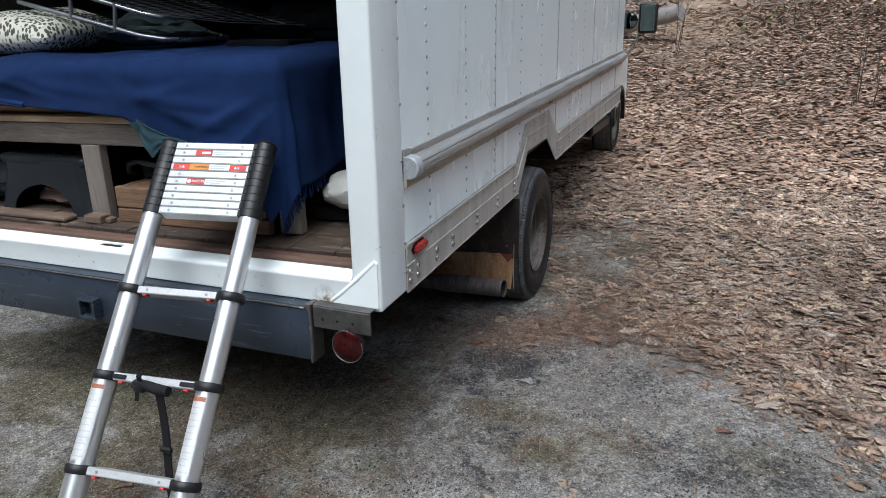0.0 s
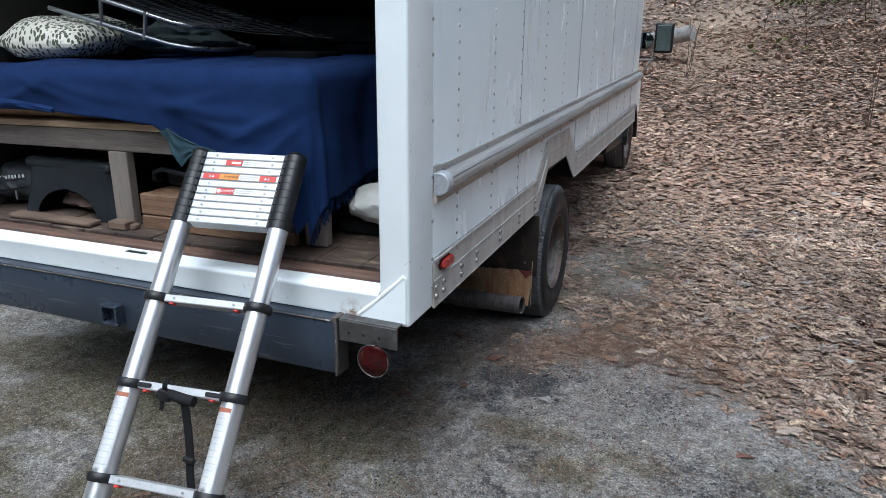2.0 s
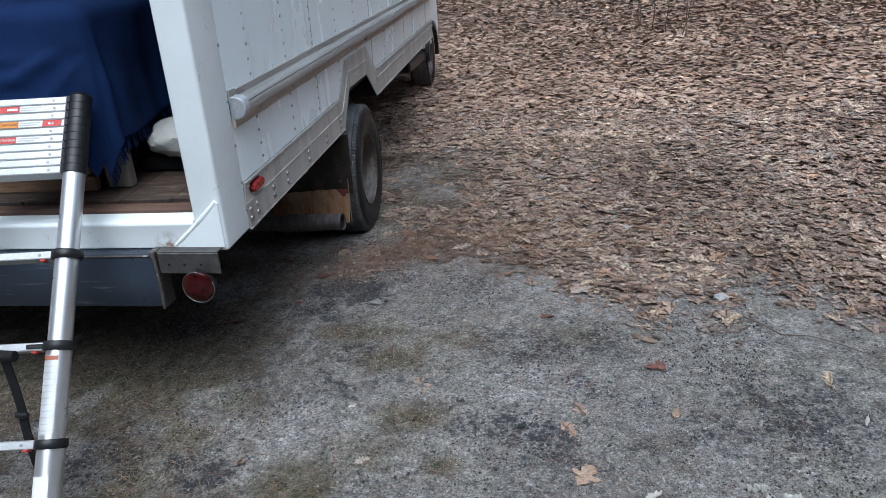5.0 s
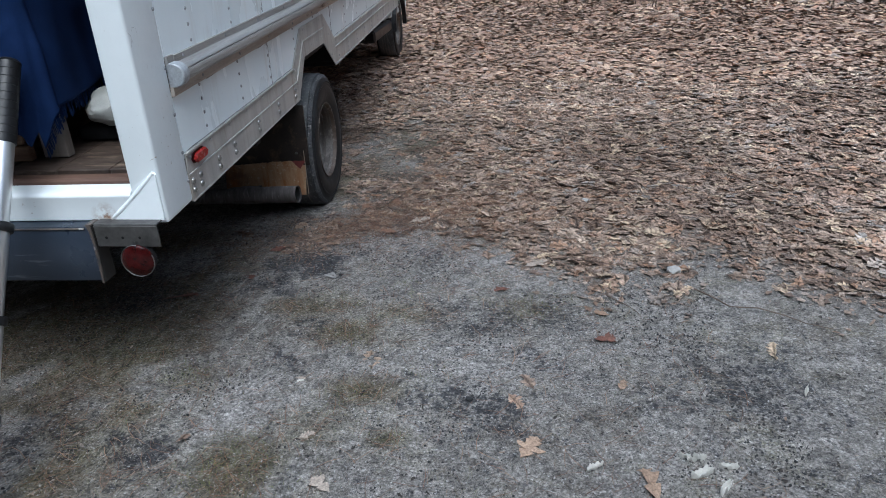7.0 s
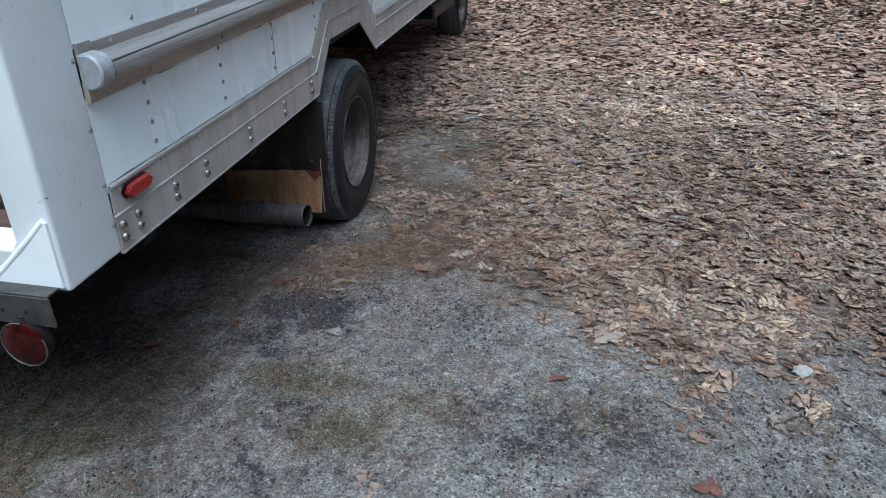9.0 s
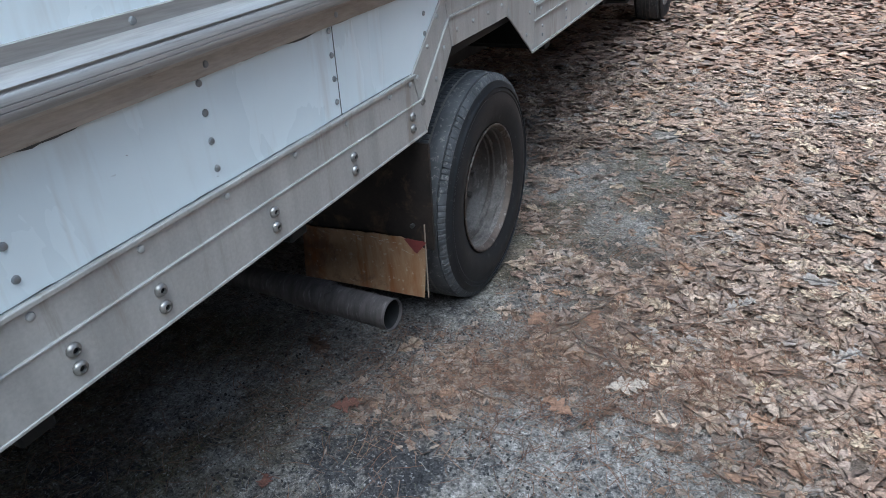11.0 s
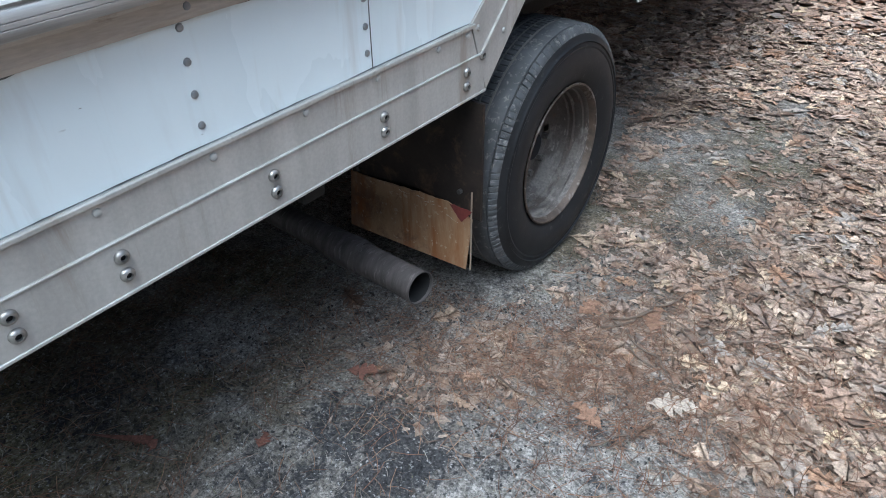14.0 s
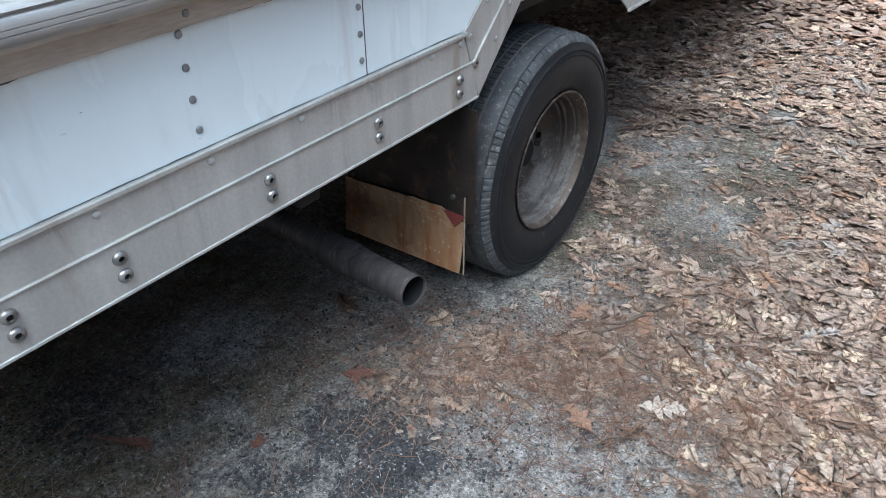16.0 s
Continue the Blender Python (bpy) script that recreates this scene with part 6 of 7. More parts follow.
        def tag(name, x0, x1, mat, over=0.0, dz=0.0105, label="", owner=rg):
            return piece(name, rbar((x0, -0.0338 - over, z - dz), (x1, -0.0331 - over * 0.9, z + dz), 0.0), mat, owner, label)

        turn = set_back @ frame_m @ Matrix.Rotation(radians(90), 4, "X")

        def word(text, x, size, mat, owner):
            lettering(text, size, mat, turn @ Matrix.Translation((x, z, 0.0352)), owner)

        if k == 8:
            t = tag("label", -0.066, -0.002, RED_TAG, label="red safety sticker")
            tag("print_bar", -0.042, -0.008, WHITE_TAG, 0.0006, 0.004)
            tag("label", 0.0, 0.076, WHITE_TAG, label="white printed strip")
            for dz, x1 in ((0.004, 0.070), (-0.004, 0.056)):
                piece("print_line", rbar((0.004, -0.0345, z + dz - 0.0018), (x1, -0.0338, z + dz + 0.0018), 0.0), GREY_TAG, rg)
        if k == 6:
            tag("label", -half + 0.044, half - 0.044, RED_TAG, label="red warning band")
            t = tag("label", -0.075, -0.002, ORANGE_TAG, 0.0006, label="orange warning sticker")
            word("WARNING", -0.030, 0.0115, BLACK_TAG, rg)
            tag("label", 0.0, 0.078, WHITE_TAG, 0.0006)
            for dz, x1 in ((0.004, 0.072), (-0.004, 0.060)):
                piece("print_line", rbar((0.004, -0.0352, z + dz - 0.0018), (x1, -0.0345, z + dz + 0.0018), 0.0), GREY_TAG, rg)
            for s in (-1, 1):
                piece("arrow_mark", prism([(s * 0.100 - 0.005, z - 0.004), (s * 0.100 + 0.005, z - 0.004), (s * 0.100, z + 0.005)], 1, -0.0346, -0.0339), WHITE_TAG, rg)
        if k == 4:
            t = tag("label", -0.072, -0.004, RED_TAG, label="red danger sticker")
            word("DANGER", -0.028, 0.0120, WHITE_TAG, rg)
            piece("print_ring", tube([(-0.062, -0.0342, z), (-0.062, -0.0349, z)], 0.0075, 12), WHITE_TAG, rg)
            tag("label", -0.002, 0.080, WHITE_TAG)
            for dz, x1 in ((0.004, 0.074), (-0.004, 0.058)):
                piece("print_line", rbar((0.002, -0.0345, z + dz - 0.0018), (x1, -0.0338, z + dz + 0.0018), 0.0), GREY_TAG, rg)
    # carrying strap, buckled round a rung and hanging down
    c = frame_m @ Vector((0.0, 0, rungs[1])) + Vector((0.045, 0.0, 0.014))
    hang = [c + Vector(p) for p in ((0.012, -0.046, 0.006), (0.012, -0.050, -0.012), (0.010, -0.046, -0.10), (0.007, -0.046, -0.19), (0.001, -0.050, -0.27), (0.004, -0.058, -0.36), (0.012, -0.066, -0.44))]

    def ribbon(pts, wide, thick):
        bm = bmesh.new()
        rows = []
        for p in pts:
            rows.append([bm.verts.new(p + Vector((sx * wide / 2, sy * thick / 2, 0))) for sx, sy in ((-1, -1), (1, -1), (1, 1), (-1, 1))])
        for a, b in zip(rows, rows[1:]):
            for k in range(4):
                bm.faces.new((a[k], a[(k + 1) % 4], b[(k + 1) % 4], b[k]))
        bm.faces.new(rows[0][::-1])
        bm.faces.new(rows[-1])
        return bm

    strap = part("strap", ribbon(hang, 0.030, 0.004), MATT_BLACK, lad, "black webbing strap")
    part("buckle", box((c.x - 0.085, c.y - 0.062, c.z - 0.026), (c.x - 0.042, c.y - 0.036, c.z + 0.012), 0.007, 2), BLACK, strap, "black plastic buckle", True)
    part("buckle_prong", box((c.x - 0.098, c.y - 0.056, c.z - 0.020), (c.x - 0.0855, c.y - 0.044, c.z - 0.004), 0.004), BLACK, strap)
    part("strap_loop", tube([(c.x - 0.045, c.y - 0.046, c.z - 0.002), (c.x + 0.0, c.y - 0.048, c.z - 0.006), (c.x + 0.045, c.y - 0.045, c.z - 0.008)], [0.015, 0.017, 0.016], 12), MATT_BLACK, strap, "rolled webbing round the rung", True)
    part("strap_tail", ribbon([c + Vector((-0.060, -0.050, 0.010)), c + Vector((-0.052, -0.058, 0.030)), c + Vector((-0.044, -0.052, 0.050))], 0.018, 0.003), MATT_BLACK, strap)
    part("strap_tail", ribbon([c + Vector((-0.070, -0.056, -0.024)), c + Vector((-0.074, -0.058, -0.045)), c + Vector((-0.082, -0.055, -0.060))], 0.014, 0.003), MATT_BLACK, strap)
    part("slider", box((c.x - 0.016, c.y - 0.060, c.z - 0.225), (c.x + 0.026, c.y - 0.042, c.z - 0.205), 0.004), BLACK, strap)
    for s in (-1, 1):
        bm = box((s * (half - 0.062) - 0.026, -0.0365, rungs[1] - 0.007), (s * (half - 0.062) + 0.026, -0.0332, rungs[1] + 0.007), 0.003)
        bm.transform(set_back @ frame_m)
        part("latch_tab", bm, BLACK, lad, "black plastic latch tab on the rung")


telescopic_ladder()


# ---- inside the truck: the bed and what lies on and under it ----
def bed_platform():
    bed = thing("bed_platform", (-1.38, 0.9, 0.77), "bed platform of rough grey and pale lumber on legs", "bed frame")
    part("platform_board", box((-2.33, 0.206, 1.172), (-0.49, 1.75, 1.200), 0.004), WOOD_PALE, bed, "pale plywood top", rake=True)
    part("front_rail", box((-2.33, 0.214, 1.083), (-0.495, 0.2485, 1.171), 0.004), WOOD_GREY, bed, "weathered grey front rail", rake=True)
    part("back_rail", box((-2.33, 1.66, 1.083), (-0.475, 1.70, 1.171), 0.004), WOOD_GREY, bed, rake=True)
    for a, b, ys in ((-1.480, -1.375, (1.62,)), (-0.552, -0.457, (0.2495, 1.62)), (-2.33, -2.24, (0.85, 1.62))):
        for y in ys:
            part("leg", box((a, y, 0.768), (b, y + 0.04, 1.1705), 0.003), WOOD_POST, bed, rake=True)
    part("leg", box((-1.480, 0.2085, 0.768), (-1.378, 0.2485, 1.0825), 0.003), WOOD_POST, bed, rake=True)
    part("cleat", box((-1.468, 0.150, 0.7675), (-1.372, 0.205, 0.802), 0.005), WOOD_TAN, bed, "short offcut block", rake=True)
    part("cleat", box((-1.369, 0.168, 0.7675), (-1.338, 0.205, 0.792), 0.006), WOOD_TAN, bed, rake=True)


bed_platform()

single("mattress", box((-2.32, 0.235, 1.203), (-0.50, 1.72, 1.400), 0.035, 3), FOAM, "tan foam mattress under the navy blanket", "mattress", smooth=True, rake=True)


def navy_blanket():
    """A fleece over the mattress; it hangs low at the free corner of the bed."""
    ex, ey, top, r = -0.478, 0.182, 1.412, 0.055
    hx = 0.44
    CREASES = ((-0.88, 1.262, -0.10, 0.17, 0.024, 0.016), (-0.83, 1.208, -0.20, 0.15, 0.024, 0.014), (-0.66, 1.215, 0.45, 0.10, 0.020, 0.018),
               (-0.97, 1.29, 0.20, 0.16, 0.022, 0.010), (-1.45, 1.31, -0.14, 0.30, 0.022, 0.007), (-1.95, 1.29, 0.28, 0.20, 0.020, 0.010), (-0.62, 1.12, 0.8, 0.10, 0.020, 0.014),
               (-1.75, 1.335, -0.30, 0.20, 0.020, 0.008))

    def hang(x):
        """How far the front edge hangs down at x."""
        return float(np.interp(x, [-2.32, -1.9, -1.45, -1.15, -1.02, -0.90, -0.72, -0.60, -0.47], [0.190, 0.190, 0.215, 0.235, 0.30, 0.34, 0.44, 0.54, 0.59]))

    def over(d):
        """Along the cloth past an edge: how far out and how far down."""
        q = r * math.pi / 2
        if d <= 0:
            return 0.0, 0.0
        if d < q:
            a = d / r
            return r * math.sin(a), r * (1 - math.cos(a))
        return r + 0.05 * (d - q), r + (d - q)

    def f(u, v):
        back = 1.50 - v * (1.5 - r + hang(ex))
        side = hx - 0.07 * min(1.0, max(0.0, (back - 0.02) / 0.75))
        sx = -2.325 + u * (ex + 2.325 + side)
        dx = max(0.0, sx - (ex - r))
        front = hang(min(sx, ex))
        span = 1.5 - r + front
        sy = 1.50 - v * span  # distance from the front edge, negative past it
        dy = max(0.0, r - sy) if sy < r else 0.0
        d = math.hypot(dx, dy)
        if dx > 0 and dy > 0:
            # the hem is cut round at the free corner, longest a little past the front
            a = math.degrees(math.atan2(dy, dx))
            reach = min(side / math.cos(radians(a)), front / math.sin(radians(a)))
            k = float(np.interp(a, [0, 15, 30, 55, 78, 90], [side, 0.46, 0.50, 0.56, 0.605, front])) / reach
            dx, dy, d = dx * k, dy * k, d * k
        out, down = over(d)
        px = min(sx, ex - r) + (out * dx / d if d else 0)
        py = ey + max(sy, r) - (out * dy / d if d else 0)
        pz = top - down
        n = Vector((px * 3.1, py * 3.1, pz * 2.0))
        diag = (px + 0.9 * pz) * 9 + 2.2 * noise.noise(n * 0.8)
        wave = 0.014 * noise.noise(n) + 0.007 * noise.noise(n * 2.4 + Vector((5, 1, 0))) + 0.004 * noise.noise(Vector((diag * 0.9, pz * 3.5 - px * 3.0, 2.0))) + 0.006 * (1 - abs(noise.noise(Vector((diag * 0.28, pz * 1.2 - px * 1.1, 7.0)))) * 2)
        crease = 0.0
        for cx, cz, slope, long, wide, high in CREASES:
            along, off = px - cx, pz - cz - slope * (px - cx) - 0.25 * (px - cx) ** 2
            crease += high * math.exp(-(along / long) ** 2) * math.exp(-(off / wide) ** 2)
        if d > 0:
            fx, fy = dx / d, dy / d
            ripple = min(1.0, max(0.0, down - 0.05) / 0.25) * (0.014 * math.sin(15 * (px * fy - py * fx) + 2.0 * noise.noise(n)) + 0.004 * math.sin(37 * (px * fy - py * fx)))
            out2 = 0.9 * wave * min(1.0, down / 0.06) + ripple + crease + 0.014
            px += fx * out2
            py -= fy * out2
            px = min(px, -0.14)
        else:
            pz += abs(wave) * 1.2 + 0.018 * max(0.0, noise.noise(Vector((px * 1.7, py * 2.0, 3.0))))
        return Vector((px, py, pz))

    bm = grid_sheet(210, 230, f)
    ob = single("blanket", bm, NAVY, "navy blue fleece blanket hanging over the bed's edge", "blanket", smooth=True, rake=True)
    th = ob.modifiers.new("thickness", "SOLIDIFY")
    th.thickness, th.offset = 0.006, -1.0

    # torn fringe along the side hem
    fr = bmesh.new()
    rng = random.Random(4)
    steps = 150
    for k in range(steps):
        v0, v1 = 0.30 + 0.70 * k / steps, 0.30 + 0.70 * (k + 0.82) / steps
        a, b2 = f(1.0, v0), f(1.0, v1)
        drop = 0.030 + 0.022 * rng.random()
        push = Vector((rng.uniform(-0.004, 0.008), rng.uniform(-0.006, 0.006), 0))
        quad = [fr.verts.new(p) for p in (a + Vector((0, 0, 0.004)), b2 + Vector((0, 0, 0.004)), b2 + push - Vector((0, 0, drop)), a + push * 1.4 - Vector((0, 0, drop * rng.uniform(0.8, 1.0))))]
        fr.faces.new(quad)
    bmesh.ops.solidify(fr, geom=list(fr.faces), thickness=0.003)
    part("fringe", fr, NAVY, ob, "cut fringe along the side hem", False, True)

    def flap(u, v):
        x = -1.068 + 0.225 * u + 0.012 * v
        y = 0.132 - 0.030 * math.sin(math.pi * u) - 0.016 * v + 0.010 * noise.noise(Vector((u * 4, v * 4, 2)))
        z = 1.197 - 0.072 * u - v * float(np.interp(u, [0, 0.12, 0.38, 0.60, 1], [0.012, 0.076, 0.108, 0.046, 0.008]))
        return Vector((x, y, z))

    def far_flap(u, v):
        x = -2.30 + 0.68 * u
        y = 0.106 - 0.018 * math.sin(math.pi * v) + 0.010 * noise.noise(Vector((u * 7, v * 3, 5)))
        z = 1.292 - 0.004 * u - 0.036 * u * u + 0.010 * noise.noise(Vector((u * 5, 0, 8))) - v * (0.072 - 0.050 * u)
        return Vector((x, y, z))

    part("turned_hem", grid_sheet(24, 12, flap, 0.005), TEAL_CLOTH, ob, "turned-back corner showing the teal lining", True)
    part("turned_hem", grid_sheet(40, 10, far_flap, 0.005), NAVY, ob, "rolled navy hem", True)


navy_blanket()


def step_stool():
    """Moulded plastic stool: a ribbed top on two splayed, arched sides."""
    st = thing("step_stool", (-1.73, 0.36, 0.78), "black moulded plastic step stool under the bed", "stool")
    x0, x1, y0, y1, z0, z1 = -2.105, -1.500, 0.226, 0.52, 0.752, 1.008
    cx, cy = (x0 + x1) / 2, (y0 + y1) / 2
    top = part("top", box((x0 + 0.036, y0 + 0.022, z1 - 0.050), (x1 - 0.036, y1 - 0.022, z1), 0.024, 5), MOULDED, st, "ribbed glossy top", True)
    for k in range(12):
        for j in range(6):
            px, py = x0 + 0.078 + 0.0385 * k + 0.010 * (j % 2), y0 + 0.046 + 0.036 * j
            part("tread_pad", box((px, py, z1 - 0.001), (px + 0.024, py + 0.022, z1 + 0.0035), 0.002), MOULDED, top)

    def shell(sx, sy):
        """One rounded corner of the flared body, from the middle of an arch to the middle of a side."""
        def f(u, v):
            z = z0 + (z1 - 0.026 - z0) * (0.64 * math.sin(min(v / 0.8, 1.0) * math.pi / 2) + 0.36 * max(0.0, (v - 0.8) / 0.2))
            flare = max(0.0, 1 - (z - z0) / (z1 - 0.026 - z0)) ** 1.4
            a, b2, r = 0.252 + 0.050 * flare, 0.120 + 0.027 * flare, 0.045
            h = (z - z0) / 0.125
            arch = 0.190 * math.sqrt(max(0.0, 1 - h * h)) if h < 1 else 0.0
            if u < 0.6:
                s = u / 0.6
                x, y = arch + (a - r - arch) * s, b2
            elif u < 0.85:
                q = (u - 0.6) / 0.25 * math.pi / 2
                x, y = a - r + r * math.sin(q), b2 - r + r * math.cos(q)
            else:
                x, y = a, (b2 - r) * (1 - (u - 0.85) / 0.15)
            return Vector((cx + sx * x, cy + sy * y, z))
        return f

    for sx, sy in ((-1, -1), (1, -1), (1, 1), (-1, 1)):
        part("leg", grid_sheet(28, 26, shell(sx, sy), 0.006), MOULDED, st, "flared leg beside an arched opening" if sx * sy > 0 and sx < 0 else "", True)


step_stool()


def wooden_crate():
    cr = thing("wooden_crate", (-0.95, 0.45, 0.77), "low crate of tan pine planks under the bed", "crate")
    part("plank", box((-1.336, 0.212, 0.7675), (-0.575, 0.246, 0.824), 0.004), WOOD_ORANGE, cr, rake=True)
    part("plank", box((-1.338, 0.214, 0.828), (-0.930, 0.242, 0.914), 0.004), WOOD_ORANGE, cr, rake=True)
    part("plank", box((-0.926, 0.216, 0.828), (-0.590, 0.243, 0.902), 0.004), WOOD_ORANGE, cr, rake=True)
    part("plank", box((-1.337, 0.250, 0.769), (-1.308, 0.66, 0.911), 0.004), WOOD_ORANGE, cr, rake=True)
    part("plank", box((-0.930, 0.250, 0.769), (-0.901, 0.66, 0.898), 0.004), WOOD_ORANGE, cr, rake=True)
    for k in range(3):
        part("plank", box((-1.305, 0.250 + 0.135 * k, 0.893), (-0.935, 0.380 + 0.135 * k, 0.911), 0.003), WOOD_ORANGE, cr, rake=True)


wooden_crate()


def handled_case():
    c = thing("tool_case", (-1.14, 0.42, 0.92), "small black case lying on the crate", "case")
    part("shell", box((-1.32, 0.345, 0.919), (-0.93, 0.60, 0.990), 0.022, 3), MOULDED, c, "", True)
    part("handle", tube([(-1.345, 0.345, 0.940), (-1.345, 0.310, 0.950), (-1.325, 0.296, 0.985), (-1.270, 0.294, 1.000), (-1.10, 0.296, 0.978), (-1.06, 0.315, 0.960), (-1.05, 0.345, 0.950)], 0.011, 10), MOULDED, c, "", True)
    part("latch", box((-1.215, 0.338, 0.945), (-1.165, 0.3445, 0.980), 0.003), MOULDED, c)


handled_case()


def dark_bag():
    b = thing("backpack", (-2.23, 0.36, 0.78), "dark grey nylon bag with pale print under the bed", "bag")
    body = part("bag_body", blob((-2.235, 0.385, 0.862), (0.170, 0.130, 0.098), 4.0, 0.25, 4, 0.05), DARK_CLOTH, b, "", True)
    part("zip", tube([(-2.30, 0.262, 0.830), (-2.23, 0.250, 0.838), (-2.16, 0.256, 0.850), (-2.10, 0.292, 0.860)], 0.003, 6), NIGHT_CLOTH, b, "dull dark zip")
    part("zip_pull", box((-2.158, 0.244, 0.800), (-2.146, 0.249, 0.842), 0.002), STEEL_TUBE, b, "small metal zip pull")
    # a strip of writing too small to read
    for k in range(9):
        x = -2.285 + 0.021 * k
        part("print", box((x, 0.2535 + 0.0006 * (k - 4) ** 2, 0.880 + 0.003 * k), (x + (0.014 if k % 3 else 0.009), 0.2560 + 0.0006 * (k - 4) ** 2, 0.896 + 0.003 * k), 0.0005), GREY_TAG, body)


dark_bag()
single("rag", blob((-1.79, 0.40, 0.815), (0.165, 0.12, 0.062), 7.0, 0.3, 3, 0.1), PINK_CLOTH, "crumpled dusty pink cloth under the stool", "cloth", smooth=True)
single("wood_strip", box((-2.06, 0.130, 0.7685), (-1.555, 0.196, 0.790), 0.006), WOOD_TAN, "rough strip of tan wood lying on the deck", "wood strip", rake=True)
# black block added to fill the dark gap between bag and deck
single("storage_bin", box((-0.520, 0.420, 0.770), (-0.085, 0.86, 0.826), 0.018, 3), MATT_BLACK, "low black block added in the dark gap under the white bag", "bin", smooth=True, rake=True)
single("plastic_bag", blob((-0.270, 0.455, 0.915), (0.195, 0.135, 0.078), 9.0, 0.22, 4, 0.06), WHITE_CLOTH, "crumpled white plastic bag beside the blanket", "bag", smooth=True)


def leaf_print():
    """Cream cotton printed with olive leaves."""
    m, nt, b = new_mat("leaf_print_cotton")
    geo = nt.nodes.new("ShaderNodeNewGeometry")
    vor = nt.nodes.new("ShaderNodeTexVoronoi")
    vor.inputs["Scale"].default_value = 62
    mp = nt.nodes.new("ShaderNodeMapping")
    mp.inputs["Rotation"].default_value = (0.3, 0.4, 0.7)
    mp.inputs["Scale"].default_value = (1.0, 1.0, 0.45)
    nt.links.new(geo.outputs["Position"], mp.inputs["Vector"])
    nt.links.new(mp.outputs[0], vor.inputs["Vector"])
    col = mix(nt, ramp(nt, vor.outputs["Distance"], [(0.40, 1.0), (0.50, 0.0)]), (0.74, 0.72, 0.63), (0.085, 0.10, 0.065))
    nt.links.new(col, b.inputs["Base Color"])
    b.inputs["Roughness"].default_value = 0.9
    bump(nt, b, noise_node(nt, 18, 4, 0.6), 0.5, 0.01)
    return m


def pillow(name, centre, size, material, label, lean, seed):
    bm = bmesh.new()
    bmesh.ops.create_cube(bm, size=2.0)
    bmesh.ops.subdivide_edges(bm, edges=bm.edges, cuts=14, use_grid_fill=True)
    for v in bm.verts:
        x, y, z = v.co
        puff = max(0.0, (1 - abs(x) ** 2.6)) * max(0.0, (1 - abs(y) ** 2.6))
        v.co = Vector((x * size[0] * (1 - 0.06 * y * y), y * size[1] * (1 - 0.06 * x * x), z * size[2] * (0.10 + 0.9 * puff ** 0.55)))
        v.co += 0.022 * noise.noise_vector(v.co * 7 + Vector((seed, 0, 0)))
    bm.transform(Matrix.Translation(centre) @ Euler((radians(lean[0]), radians(lean[1]), radians(lean[2]))).to_matrix().to_4x4())
    return single(name, bm, material, label, "pillow", smooth=True)


pillow("pillow", (-2.10, 0.62, 1.535), (0.245, 0.24, 0.100), leaf_print(), "cream pillow printed with olive leaves on the bed", (10, 3, 4), 2.0)


def wire_rack():
    """Folded rack of chromed tube and thin wire lying aslant on the bed."""
    rk = thing("wire_rack", (-1.50, 0.75, 1.46), "folded chrome tube and wire rack lying on the blanket", "rack")
    top = [Vector(p) for p in ((-2.10, 0.52, 1.775), (-1.44, 0.60, 1.592), (-1.375, 0.64, 1.577), (-1.345, 0.74, 1.577), (-1.40, 1.08, 1.62), (-1.95, 1.10, 1.76))]
    low = [Vector(p) for p in ((-2.10, 0.52, 1.660), (-1.47, 0.60, 1.500), (-1.37, 0.63, 1.484), (-1.315, 0.72, 1.478), (-1.37, 1.06, 1.490), (-1.95, 1.08, 1.62))]
    far = [Vector((-1.62, 1.18, 1.70)), Vector((-0.86, 0.98, 1.535))]
    part("tube", tube(top, 0.0105, 10), STEEL_TUBE, rk, "", True)
    part("tube", tube(low, 0.0105, 10), STEEL_TUBE, rk, "", True)
    for a in (0.45, 0.80):
        p, q = top[0].lerp(top[1], a), low[0].lerp(low[1], a)
        part("bracket", tube([p + Vector((0, -0.004, 0.012)), q + Vector((0, -0.004, -0.012))], 0.009, 8), STEEL_TUBE, rk)
    for k in range(13):
        s = k / 12
        p, q = top[0].lerp(top[1], 0.15 + 0.85 * s), far[0].lerp(far[1], s)
        part("wire", tube([p, p.lerp(q, 0.5) + Vector((0, 0, -0.012)), q], 0.0024, 5), DARK_WIRE, rk)
        p, q = low[0].lerp(low[1], 0.15 + 0.85 * s), low[5].lerp(low[4], s)
        part("wire", tube([p, p.lerp(q, 0.5) + Vector((0, 0, -0.010)), q], 0.0022, 5), DARK_WIRE, rk)
    for k in range(7):
        s = (k + 1) / 8
        p, q = top[0].lerp(far[0], s), top[1].lerp(far[1], s)
        part("wire", tube([p, p.lerp(q, 0.5) + Vector((0, 0, -0.010)), q], 0.0026, 5), STEEL_TUBE if k > 5 else DARK_WIRE, rk)


wire_rack()
single("crumpled_cloth", blob((-1.66, 0.86, 1.53), (0.27, 0.16, 0.075), 12.0, 0.35, 4, 0.1), GREEN_CLOTH, "crumpled grey-green cloth under the wire rack", "cloth", smooth=True)
single("duffel_bag", blob((-1.02, 1.30, 1.54), (0.32, 0.22, 0.115), 15.0, 0.22, 4, 0.1), NIGHT_CLOTH, "black duffel bag on the bed", "bag", smooth=True)
single("storage_box", box((-1.16, 0.78, 1.438), (-0.82, 1.00, 1.476), 0.008), NIGHT_CLOTH, "flat black box lying on the bed", "box")


# ---- single things on the ground ----
def gz(x, y):
    return float(rise(np.array([x]), np.array([y]))[0])


